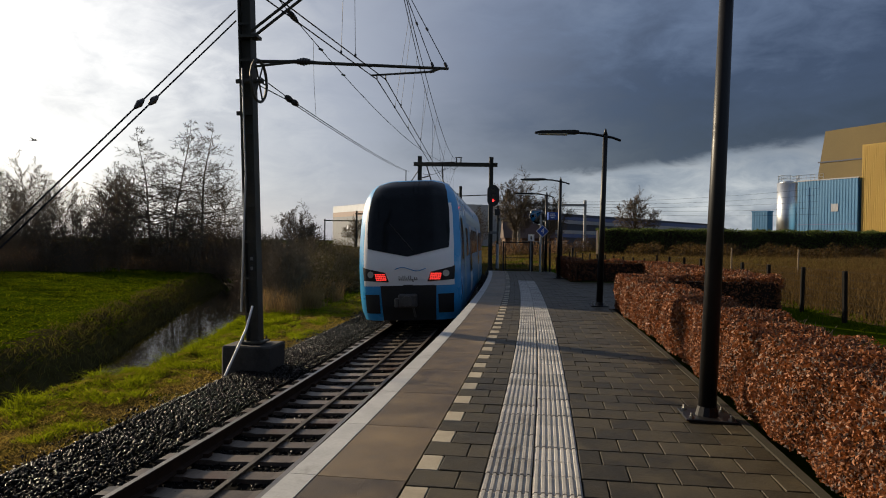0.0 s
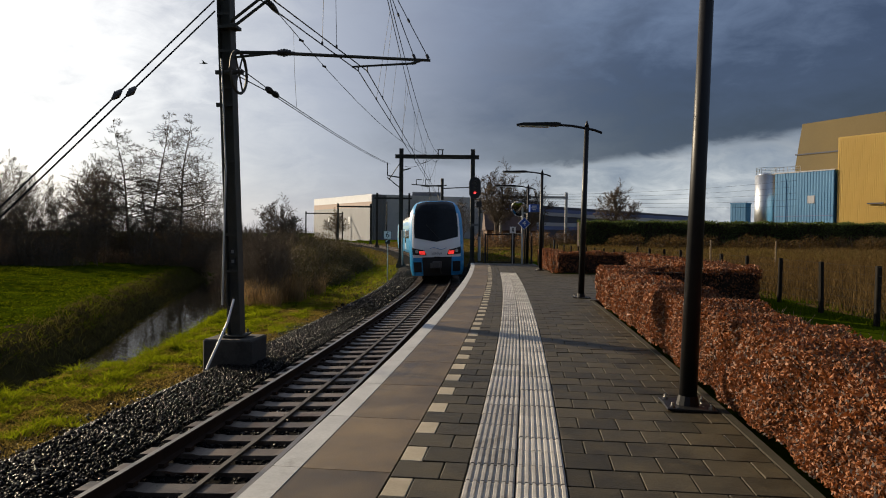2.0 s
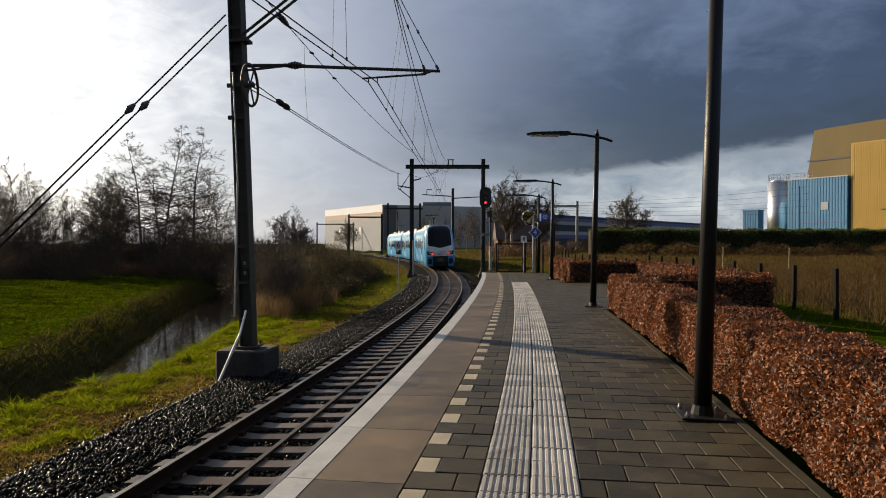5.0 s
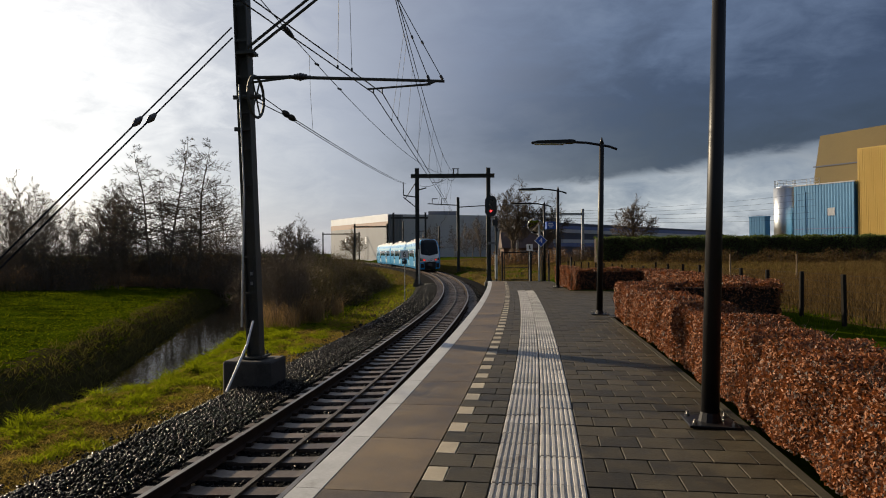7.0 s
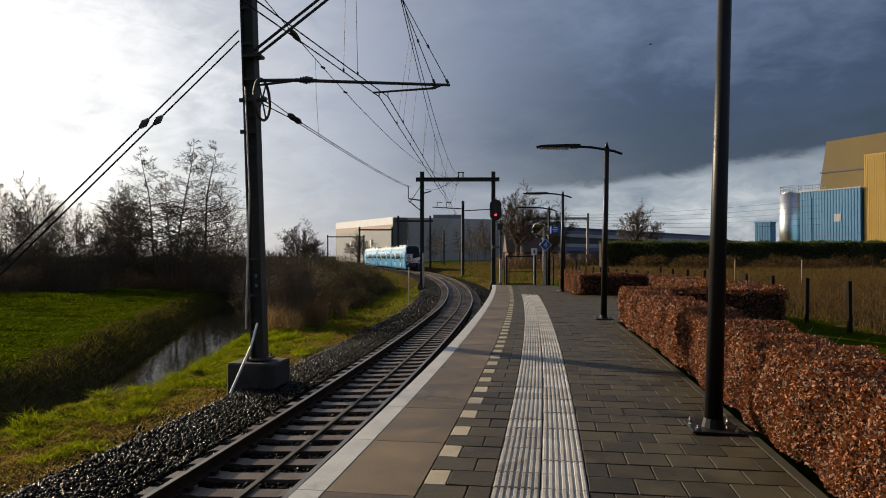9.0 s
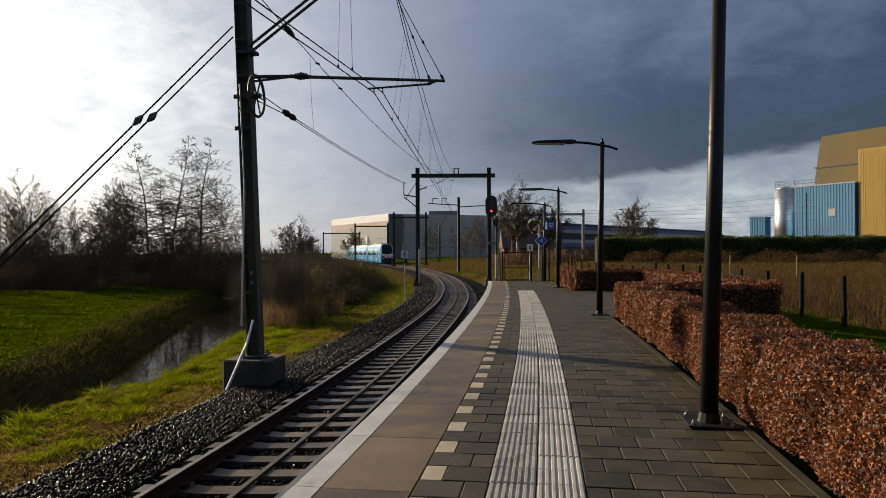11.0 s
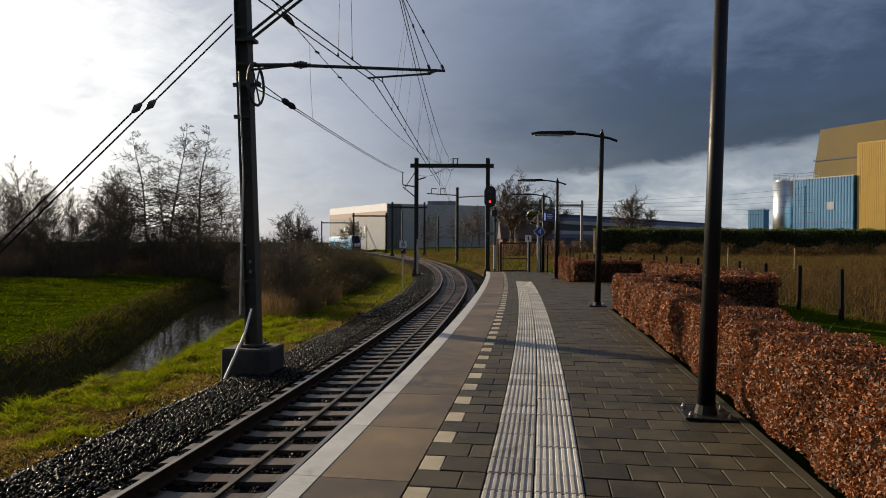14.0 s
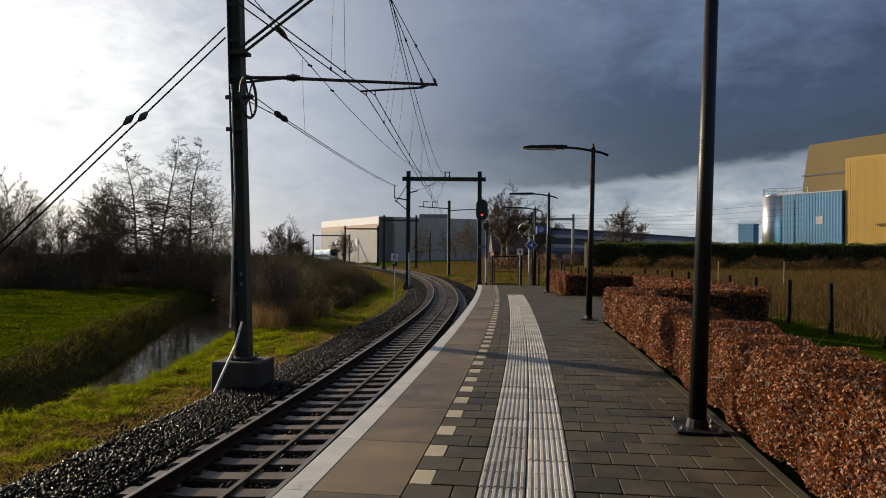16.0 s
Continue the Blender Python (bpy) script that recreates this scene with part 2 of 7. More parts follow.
M = {
    "grass": material("grass_soil", (0.010, 0.022, 0.0008), (0.052, 0.072, 0.003), 1.0, scale=0.9, fine=14, bump=1.0, wear=(0.032, 0.024, 0.007), wear_amount=0.25, spec=0.0),
    "blade": translucent("grass_blade", (0.011, 0.020, 0.0012), (0.076, 0.094, 0.005), (0.090, 0.112, 0.003), 0.4, 0.0),
    "dry_ground": material("dry_ground", (0.030, 0.021, 0.007), (0.115, 0.082, 0.030), 1.0, scale=0.7, fine=9, bump=1.0, wear=(0.045, 0.048, 0.008), wear_amount=0.4, spec=0.0),
    "bank_soil": material("bank_soil", (0.018, 0.017, 0.006), (0.070, 0.058, 0.024), 1.0, scale=1.2, fine=14, bump=1.0, spec=0.0),
    "bank_blade": translucent("bank_blade", (0.022, 0.024, 0.007), (0.105, 0.094, 0.030), (0.105, 0.092, 0.024), 0.4, 0.0),
    "wood_stake": material("wood_stake", (0.20, 0.14, 0.08), (0.34, 0.25, 0.15), 0.8, scale=3, fine=20, bump=0.2),
    "verge_blade": translucent("verge_blade", (0.026, 0.040, 0.0014), (0.185, 0.205, 0.011), (0.23, 0.27, 0.008), 0.5, 0.0),
    "dry_blade": translucent("dry_blade", (0.060, 0.042, 0.010), (0.36, 0.265, 0.070), (0.34, 0.24, 0.05), 0.45, 0.0),
    "soil": material("soil", (0.03, 0.022, 0.014), (0.08, 0.06, 0.035), 0.95, scale=2, fine=25, bump=0.8),
    "ballast": material("ballast_bed", (0.003, 0.003, 0.003), (0.010, 0.0095, 0.009), 0.95, scale=14, fine=60, bump=1.0, spec=0.02),
    "stone": material("ballast_stone", (0.0025, 0.0025, 0.003), (0.015, 0.014, 0.0135), 0.32, scale=8, fine=40, bump=0.3, island=True, spread=0.9, spec=0.045),
    "sleeper": material("concrete_sleeper", (0.052, 0.041, 0.033), (0.140, 0.112, 0.090), 0.45, scale=3, fine=30, bump=0.25, wear=(0.050, 0.025, 0.014), wear_amount=0.55, spread=0.45, spec=0.2),
    "rail_side": material("rail_side", (0.018, 0.012, 0.009), (0.045, 0.027, 0.018), 0.8, scale=3, fine=40, bump=0.2, spec=0.1),
    "rail_head": material("rail_head", (0.13, 0.12, 0.11), (0.24, 0.22, 0.20), 0.42, metal=0.8, scale=1, fine=30),
    "cable": material("cable", (0.02, 0.016, 0.013), (0.045, 0.035, 0.028), 0.6),
    "brick": material("platform_paver", (0.024, 0.020, 0.0115), (0.072, 0.059, 0.035), 0.55, scale=4, fine=70, bump=0.55, wear=(0.085, 0.068, 0.038), wear_amount=0.3, spread=0.26, rough_spread=0.35, spec=0.22),
    "brick_far": material("platform_paver_far", (0.024, 0.020, 0.0115), (0.072, 0.059, 0.035), 0.55, scale=4, fine=70, bump=0.55, wear=(0.085, 0.068, 0.038), wear_amount=0.3, spread=0.26, rough_spread=0.35, spec=0.22, island=True),
    "cream": material("cream_paver", (0.26, 0.22, 0.15), (0.40, 0.345, 0.25), 0.6, scale=5, fine=60, bump=0.2, spread=0.3),
    "slab": material("edge_slab", (0.030, 0.021, 0.011), (0.190, 0.136, 0.074), 0.45, scale=2.2, fine=95, bump=0.5, wear=(0.21, 0.155, 0.08), wear_amount=0.35, spread=0.15, rough_spread=0.4, spec=0.3),
    "white_line": material("white_line", (0.31, 0.31, 0.30), (0.50, 0.50, 0.48), 0.5, scale=3, fine=45, bump=0.2, wear=(0.20, 0.19, 0.17), wear_amount=0.35),
    "tactile": material("tactile_tile", (0.24, 0.228, 0.205), (0.46, 0.44, 0.405), 0.5, scale=5, fine=50, bump=0.2, wear=(0.16, 0.145, 0.115), wear_amount=0.45, spread=0.35),
    "joint": material("joint_sand", (0.012, 0.010, 0.008), (0.035, 0.03, 0.022), 0.9, scale=5, fine=60, bump=0.4),
    "kerb": material("kerb", (0.018, 0.017, 0.012), (0.050, 0.045, 0.032), 0.75, scale=2, fine=40, bump=0.3, spread=0.4, spec=0.15),
    "concrete": material("concrete", (0.030, 0.028, 0.025), (0.075, 0.068, 0.06), 0.9, scale=1.5, fine=30, bump=0.3, wear=(0.02, 0.02, 0.017), wear_amount=0.4, spec=0.3),
    "mast": material("mast_steel", (0.022, 0.022, 0.018), (0.058, 0.055, 0.044), 0.65, metal=0.1, scale=1.5, fine=30, bump=0.1, wear=(0.085, 0.062, 0.042), wear_amount=0.3),
    "galvanised": material("galvanised_steel", (0.30, 0.31, 0.31), (0.48, 0.48, 0.47), 0.45, metal=0.7, scale=3, fine=40),
    "wire": material("wire", (0.008, 0.008, 0.009), (0.02, 0.02, 0.02), 0.6, spec=0.2),
    "insulator": material("insulator", (0.02, 0.016, 0.014), (0.05, 0.04, 0.034), 0.3),
    "lamp_post": material("lamp_post_paint", (0.004, 0.004, 0.005), (0.009, 0.009, 0.010), 0.45, scale=2, fine=30, bump=0.05, spec=0.3),
    "lamp_glass": material("lamp_lens", (0.45, 0.45, 0.40), (0.62, 0.61, 0.55), 0.25, scale=4),
    "bolt": material("bolt", (0.35, 0.34, 0.32), (0.6, 0.58, 0.55), 0.3, metal=1.0),
    "beech": translucent("beech_leaf", (0.016, 0.0045, 0.002), (0.33, 0.125, 0.045), (0.22, 0.068, 0.020), 0.28, 0.5),
    "twig": material("twig", (0.022, 0.015, 0.010), (0.06, 0.042, 0.03), 0.85, scale=3),
    # near-black brown: the shade between the leaves put into the core's colour
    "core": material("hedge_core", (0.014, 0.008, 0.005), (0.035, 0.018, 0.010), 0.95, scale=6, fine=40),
    "bark": material("bark", (0.060, 0.047, 0.034), (0.16, 0.125, 0.09), 0.9, scale=2, fine=20, bump=0.4, spec=0.2),
    "bramble": translucent("bramble_leaf", (0.022, 0.021, 0.009), (0.092, 0.076, 0.036), (0.095, 0.075, 0.028), 0.3),
    "ivy": translucent("ivy_leaf", (0.030, 0.048, 0.014), (0.115, 0.145, 0.042), (0.11, 0.15, 0.032), 0.3),
    "reed": translucent("reed", (0.11, 0.074, 0.036), (0.28, 0.19, 0.095), (0.25, 0.16, 0.068), 0.4),
    "brown_grass": translucent("brown_grass", (0.040, 0.027, 0.011), (0.150, 0.100, 0.042), (0.13, 0.082, 0.030), 0.35, 0.0),
    "post": material("fence_post", (0.010, 0.009, 0.008), (0.026, 0.023, 0.019), 0.9, scale=3, fine=30, bump=0.3, spec=0.1),
    "train_blue": material("train_light_blue", (0.035, 0.30, 0.62), (0.05, 0.34, 0.68), 0.28, scale=0.8, fine=8, coat=0.3, rough_spread=0.06),
    "train_dark_blue": material("train_dark_blue", (0.03, 0.20, 0.46), (0.04, 0.24, 0.52), 0.30, scale=0.8, fine=8, coat=0.4),
    "train_white": material("train_white", (0.80, 0.80, 0.80), (0.86, 0.86, 0.86), 0.3, scale=0.8, fine=8, coat=0.3, rough_spread=0.06),
    "train_grey": material("train_roof", (0.28, 0.30, 0.32), (0.45, 0.47, 0.48), 0.55, scale=1, fine=10),
    "train_black": material("train_underframe", (0.008, 0.008, 0.009), (0.022, 0.021, 0.02), 0.7, scale=2, fine=20),
    "train_glass": material("train_glass", (0.004, 0.006, 0.008), (0.009, 0.012, 0.015), 0.10, spec=0.22, rough_spread=0.02),
    "red_lamp": glow("red_tail_lamp", (1.0, 0.05, 0.04), 1.8),
    "signal_red": glow("signal_red", (1.0, 0.03, 0.03), 5.0),
    "shed_wall": material("shed_wall", (0.42, 0.415, 0.40), (0.54, 0.53, 0.51), 0.7, scale=0.2, fine=3),
    "shed_white": material("shed_white", (0.44, 0.47, 0.53), (0.52, 0.55, 0.61), 0.6, scale=0.2, fine=3),
    "shed_pink": material("shed_pink", (0.23, 0.165, 0.145), (0.28, 0.20, 0.175), 0.7, scale=0.2, fine=3),
    "shed_cream": material("shed_cream", (0.135, 0.148, 0.175), (0.175, 0.19, 0.22), 0.7, scale=0.2, fine=3),
    "factory_blue": material("factory_blue", (0.048, 0.185, 0.36), (0.066, 0.225, 0.42), 0.55, scale=0.3, fine=4, rough_spread=0.1),
    "factory_yellow": material("factory_yellow", (0.45, 0.29, 0.055), (0.52, 0.34, 0.07), 0.55, scale=0.2, fine=4),
    "factory_ochre": material("factory_ochre", (0.125, 0.090, 0.026), (0.18, 0.13, 0.042), 0.7, scale=0.08, fine=3),
    "silo": material("silo_steel", (0.55, 0.57, 0.58), (0.74, 0.76, 0.77), 0.33, metal=0.92, scale=0.5, fine=5),
    "hall_dark": material("hall_dark", (0.05, 0.06, 0.09), (0.08, 0.09, 0.13), 0.6, scale=0.2, fine=3),
    "hall_blue": material("hall_blue", (0.10, 0.14, 0.30), (0.14, 0.19, 0.38), 0.5, scale=0.2, fine=3),
    "hall_pale": material("hall_pale", (0.36, 0.38, 0.42), (0.46, 0.48, 0.51), 0.5, scale=0.2, fine=3),
    "house_brick": material("house_brick", (0.07, 0.036, 0.024), (0.12, 0.06, 0.04), 0.85, scale=2, fine=20),
    "roof_tile": material("roof_tile", (0.05, 0.03, 0.025), (0.10, 0.06, 0.05), 0.8, scale=2, fine=12),
    "pane": material("window_pane", (0.02, 0.025, 0.03), (0.05, 0.06, 0.07), 0.08),
    "sign_blue": material("sign_blue", (0.012, 0.06, 0.30), (0.018, 0.08, 0.36), 0.35),
    "sign_white": material("sign_white", (0.70, 0.70, 0.70), (0.80, 0.80, 0.80), 0.4),
    "sign_black": material("sign_black", (0.012, 0.012, 0.012), (0.02, 0.02, 0.02), 0.5),
    "sign_grey": material("sign_back", (0.15, 0.15, 0.15), (0.24, 0.24, 0.24), 0.5, metal=0.5),
    "asphalt": material("asphalt", (0.035, 0.035, 0.036), (0.07, 0.068, 0.066), 0.85, scale=1, fine=30),
    "car_white": material("car_white", (0.6, 0.6, 0.6), (0.72, 0.72, 0.72), 0.3, coat=0.5),
}


def water_material():
    m = bpy.data.materials.new("ditch_water")
    m.use_nodes = True
    k = Nodes(m.node_tree)
    co = k.add("ShaderNodeTexCoord").outputs["Object"]
    p = k.add("ShaderNodeBsdfPrincipled")
    p.inputs["Base Color"].default_value = (0.012, 0.012, 0.009, 1)
    p.inputs["Roughness"].default_value = 0.02
    p.inputs["IOR"].default_value = 1.75
    n = k.add("ShaderNodeBump")
    n.inputs["Strength"].default_value, n.inputs["Distance"].default_value = 0.12, 0.02
    k.link(k.noise(co, 6.0, 3, 0.5, 0.3), n.inputs["Height"])
    k.link(n.outputs[0], p.inputs["Normal"])
    k.link(p.outputs[0], k.add("ShaderNodeOutputMaterial").inputs[0])
    return m


M["water"] = water_material()


# ---- mesh helpers ----
def part(name, bm, mat, parent=None, label="", smooth=False):
    """Links a bmesh as one mesh object, under a thing or a part."""
    me = bpy.data.meshes.new(name)
    bm.to_mesh(me)
    bm.free()
    for mm in (mat if isinstance(mat, (list, tuple)) else [mat]):
        me.materials.append(M[mm])
    if smooth:
        me.shade_smooth()
    ob = new(name, me)
    if parent is not None:
        ob.parent = parent
    if label:
        ob["label"] = label
    return ob


def raw(name, verts, faces, mat, parent=None, label="", smooth=False):
    me = bpy.data.meshes.new(name)
    me.from_pydata(verts, [], faces)
    me.update()
    for mm in (mat if isinstance(mat, (list, tuple)) else [mat]):
        me.materials.append(M[mm])
    if smooth:
        me.shade_smooth()
    ob = new(name, me)
    if parent is not None:
        ob.parent = parent
    if label:
        ob["label"] = label
    return ob


def thing(name, m, label, category, group="", kind=""):
    ob = new(name)
    ob.empty_display_size = 0.2
    ob.matrix_world = m
    return tagged(ob, label, category, group, kind)


def box(bm, x, y, z, sx, sy, sz, m=None, mat=0, bevel=0.0):
    """A box by its middle and sizes."""
    r = bmesh.ops.create_cube(bm, size=1.0, matrix=(m or Matrix()) @ Matrix.Translation((x, y, z)) @ Matrix.Diagonal((sx, sy, sz, 1)))
    faces = {f for v in r["verts"] for f in v.link_faces}
    for f in faces:
        f.material_index = mat
    if bevel:
        es = list({e for v in r["verts"] for e in v.link_edges})
        out = bmesh.ops.bevel(bm, geom=es, offset=bevel, segments=1, affect="EDGES")
        for f in out["faces"]:
            f.material_index = mat
    return r


def tube(bm, a, b, r0, r1=None, n=8, mat=0, caps=True):
    """A tapered rod from a to b."""
    a, b = Vector(a), Vector(b)
    r1 = r0 if r1 is None else r1
    d = b - a
    if d.length < 1e-6:
        return
    m = Matrix.Translation((a + b) / 2) @ d.to_track_quat("Z", "Y").to_matrix().to_4x4()
    r = bmesh.ops.create_cone(bm, cap_ends=caps, segments=n, radius1=r0, radius2=r1, depth=d.length, matrix=m)
    for v in r["verts"]:
        for f in v.link_faces:
            f.material_index = mat


def prism(bm, pts, y0, y1, axis="y", mat=0):
    """Extrudes an outline of (a, b) points along an axis from y0 to y1."""
    def at(p, t):
        return {"y": (p[0], t, p[1]), "x": (t, p[0], p[1]), "z": (p[0], p[1], t)}[axis]
    lo = [bm.verts.new(at(p, y0)) for p in pts]
    hi = [bm.verts.new(at(p, y1)) for p in pts]
    n = len(pts)
    fs = [bm.faces.new((lo[i], lo[(i + 1) % n], hi[(i + 1) % n], hi[i])) for i in range(n)]
    fs += [bm.faces.new(lo[::-1]), bm.faces.new(hi)]
    for f in fs:
        f.material_index = mat
    bmesh.ops.recalc_face_normals(bm, faces=fs)


def curve_wire(name, runs, r, mat, parent=None, label=""):
    """Wires as round polylines in one mesh; runs: lists of points."""
    bm = bmesh.new()
    for pts in runs:
        for a, b in zip(pts, pts[1:]):
            tube(bm, a, b, r, r, 5, caps=False)
    return part(name, bm, mat, parent, label)


def sag(a, b, drop, n=10):
    a, b = Vector(a), Vector(b)
    return [a.lerp(b, i / n) - Vector((0, 0, 4 * drop * (i / n) * (1 - i / n))) for i in range(n + 1)]


# ---- the track's line ----
KNOTS = [(-80, 0.40), (-20, 0.23), (4, 0.150), (8, 0.135), (14, 0.116), (22, 0.099), (32, 0.075), (40, 0.028), (56, -0.025), (72, -0.067), (110, -0.165), (165, -0.262), (300, -0.262), (500, -0.30)]
STEP = 0.5


def heading(s):
    for (a, ha), (b, hb) in zip(KNOTS, KNOTS[1:]):
        if s <= b:
            return ha + (hb - ha) * (s - a) / (b - a)
    return KNOTS[-1][1]


def line_table():
    pts = {16: (-2.28, 8.0)}
    for i in range(16, 900):
        h = heading((i + 0.5) * STEP)
        x, y = pts[i]
        pts[i + 1] = (x + STEP * math.sin(h), y + STEP * math.cos(h))
    for i in range(16, -140, -1):
        h = heading((i - 0.5) * STEP)
        x, y = pts[i]
        pts[i - 1] = (x - STEP * math.sin(h), y - STEP * math.cos(h))
    return pts


LINE = line_table()


def at_line(s, n=0.0, z=0.0):
    """The place s metres along the track and n metres to its right."""
    i = math.floor(s / STEP)
    f = s / STEP - i
    (xa, ya), (xb, yb) = LINE[i], LINE[i + 1]
    h = heading(s)
    return Vector((xa + (xb - xa) * f + n * math.cos(h), ya + (yb - ya) * f - n * math.sin(h), z))


def line_pose(s, n=0.0, z=0.0):
    """A pose whose y axis runs along the track."""
    p = at_line(s, n, z)
    return pose(p.x, p.y, p.z, 0, 0, -math.degrees(heading(s)))


def sweep(name, outline, s0, s1, step, mat, parent=None, label="", closed=True, smooth=False, mats=None):
    """Sweeps an outline of (n, z) points along the track."""
    k = max(1, round((s1 - s0) / step))
    verts, faces, idx = [], [], []
    w = len(outline)
    for i in range(k + 1):
        s = s0 + (s1 - s0) * i / k
        verts += [at_line(s, n, z) for n, z in outline]
    for i in range(k):
        for j in range(w if closed else w - 1):
            a, b = i * w + j, i * w + (j + 1) % w
            faces.append((a, b, b + w, a + w))
            idx.append(mats[j] if mats else 0)
    if closed:
        faces += [tuple(range(w))[::-1], tuple(range(k * w, k * w + w))]
        idx += [0, 0]
    ob = raw(name, verts, faces, mat, parent, label, smooth)
    ob.data.polygons.foreach_set("material_index", idx)
    bm = bmesh.new()
    bm.from_mesh(ob.data)
    bmesh.ops.recalc_face_normals(bm, faces=bm.faces)
    bm.to_mesh(ob.data)
    bm.free()
    return ob


RAIL_Z = -0.97
CANT = 2.3        # degrees by which the curved track leans to the left

# ---- ground, ditch, track and platform ----
DITCH = [(-12.5, -40), (-11.2, 0), (-9.9, 8), (-9.3, 12.5), (-8.7, 17), (-9.0, 21), (-10.0, 26), (-11.5, 32), (-13.0, 39), (-14.8, 46), (-17, 60), (-21, 90), (-26, 130)]
WATER_Z = -2.6
LINE_ARR = np.array([(k * STEP, *LINE[k]) for k in sorted(LINE)])


def near_line(x, y):
    """How far along the track, and how far to its right, a place lies."""
    i = np.argmin((LINE_ARR[:, 1] - x) ** 2 + (LINE_ARR[:, 2] - y) ** 2)
    s, a, b = LINE_ARR[i]
    h = heading(s)
    return s, (x - a) * math.cos(h) - (y - b) * math.sin(h)


def ditch_gap(x, y):
    """Distance from the ditch's middle, negative on the side of the track."""
    best = 1e9
    for (xa, ya), (xb, yb) in zip(DITCH, DITCH[1:]):
        dx, dy = xb - xa, yb - ya
        t = min(1.0, max(0.0, ((x - xa) * dx + (y - ya) * dy) / (dx * dx + dy * dy)))
        px, py = xa + t * dx - x, ya + t * dy - y
        d = math.hypot(px, py)
        if d < abs(best):
            best = d if (x - xa) * dy - (y - ya) * dx < 0 else -d
    return best


def ease(v, a, b):
    t = min(1.0, max(0.0, (v - a) / (b - a)))
    return t * t * (3 - 2 * t)


def ground_height(x, y):
    s, n = near_line(x, y)
    if abs(x) > 300 or y > 300 or y < -60:
        return -1.3
    rough = 0.07 * noise.noise((x * 0.5, y * 0.5, 0)) + 0.12 * noise.noise((x * 0.12, y * 0.12, 5))
    if n < 0:
        z = -1.42 - 0.06 * ease(-n, 2.5, 6) + rough * ease(-n, 2.3, 4)
        g = ditch_gap(x, y)
        if g > 0:
            z += 0.25 * ease(g, 4, 11) + 0.07 * noise.noise((x * 0.4, y * 1.1, 7)) * ease(g, 3, 6)
        elif y < 64:
            z += (0.10 * noise.noise((x * 1.5, y * 1.5, 2)) + 0.06 * noise.noise((x * 3.7, y * 3.7, 6))) * ease(-n, 3.3, 4.6)
        inner, outer = (0.7, 3.5) if g > 0 else (0.6 + 0.9 * ease(y, 22, 29), 2.1 + ease(y, 22, 29))
        z += (-3.1 - z) * (1 - ease(abs(g), inner, outer))
        return z
    if y < 37:
        if n < 4.2:
            return -1.7
        z = -0.16 - 0.16 * ease(n, 8.4, 10.4) - 0.25 * ease(n, 11, 20)
    else:
        z = -1.6 + 0.65 * ease(n, 2.4, 4.4) + 0.45 * ease(n, 6, 12)
    z += 0.6 * ease(y, 62, 92) * ease(n, 14, 26)
    return z + rough * 0.5 * ease(n, 8.4, 11)


def span(*bits):
    out = []
    for a, b, st in bits:
        k = max(1, round((b - a) / st))
        out += [a + (b - a) * i / k for i in range(k)]
    return out + [bits[-1][1]]


def build_ground():
    xs = span((-3000, -600, 800), (-600, -120, 120), (-120, -44, 6), (-44, -12, 0.6), (-12, -2, 0.28), (-2, 16, 1.0), (16, 110, 5), (110, 600, 120), (600, 3000, 800))
    ys = span((-600, -60, 180), (-60, -4, 7), (-4, 5, 0.8), (5, 30, 0.33), (30, 62, 0.7), (62, 200, 5), (200, 600, 80), (600, 3400, 700))
    verts = [(x, y, ground_height(x, y)) for y in ys for x in xs]
    w = len(xs)
    faces = [(j * w + i, j * w + i + 1, j * w + w + i + 1, j * w + w + i) for j in range(len(ys) - 1) for i in range(w - 1)]
    ground = raw("ground", verts, faces, ["grass", "dry_ground", "bank_soil"], smooth=True)
    idx = []
    for y0, y1 in zip(ys, ys[1:]):
        for x0, x1 in zip(xs, xs[1:]):
            x, y = (x0 + x1) / 2, (y0 + y1) / 2
            k = 0
            if -62 < x < 120 and -10 < y < 170:
                s, n = near_line(x, y)
                jig = noise.noise((x * 0.7, y * 0.7, 12))
                if n > 11.3 + jig or (y > 58 and n > 3 and jig > -0.25):
                    k = 1
                elif n < 0 and y < 64 and -2.3 < ditch_gap(x, y) < 3.3 + 0.9 * jig:
                    k = 2
                elif -4.9 - 1.2 * jig < n < -2 and jig > -0.3:
                    k = 1
            idx.append(k)
    ground.data.polygons.foreach_set("material_index", idx)
    tagged(ground, "uneven green grass land with a ditch", "ground", kind="structure")
    pts = []
    for (xa, ya), (xb, yb) in zip(DITCH, DITCH[1:]):
        d = Vector((xb - xa, yb - ya, 0)).normalized()
        side = Vector((d.y, -d.x, 0)) * 3.0
        pts.append((Vector((xa, ya, WATER_Z)), side))
    pts.append((Vector((*DITCH[-1], WATER_Z)), side))
    vs = [v for p, sd in pts for v in (p - sd, p + sd)]
    fs = [(2 * i, 2 * i + 1, 2 * i + 3, 2 * i + 2) for i in range(len(pts) - 1)]
    tagged(raw("water", vs, fs, "water"), "still dark ditch water reflecting bright sky", "water", kind="structure")


build_ground()

TRACK_END = 260.0
PLAT_END = 36.1


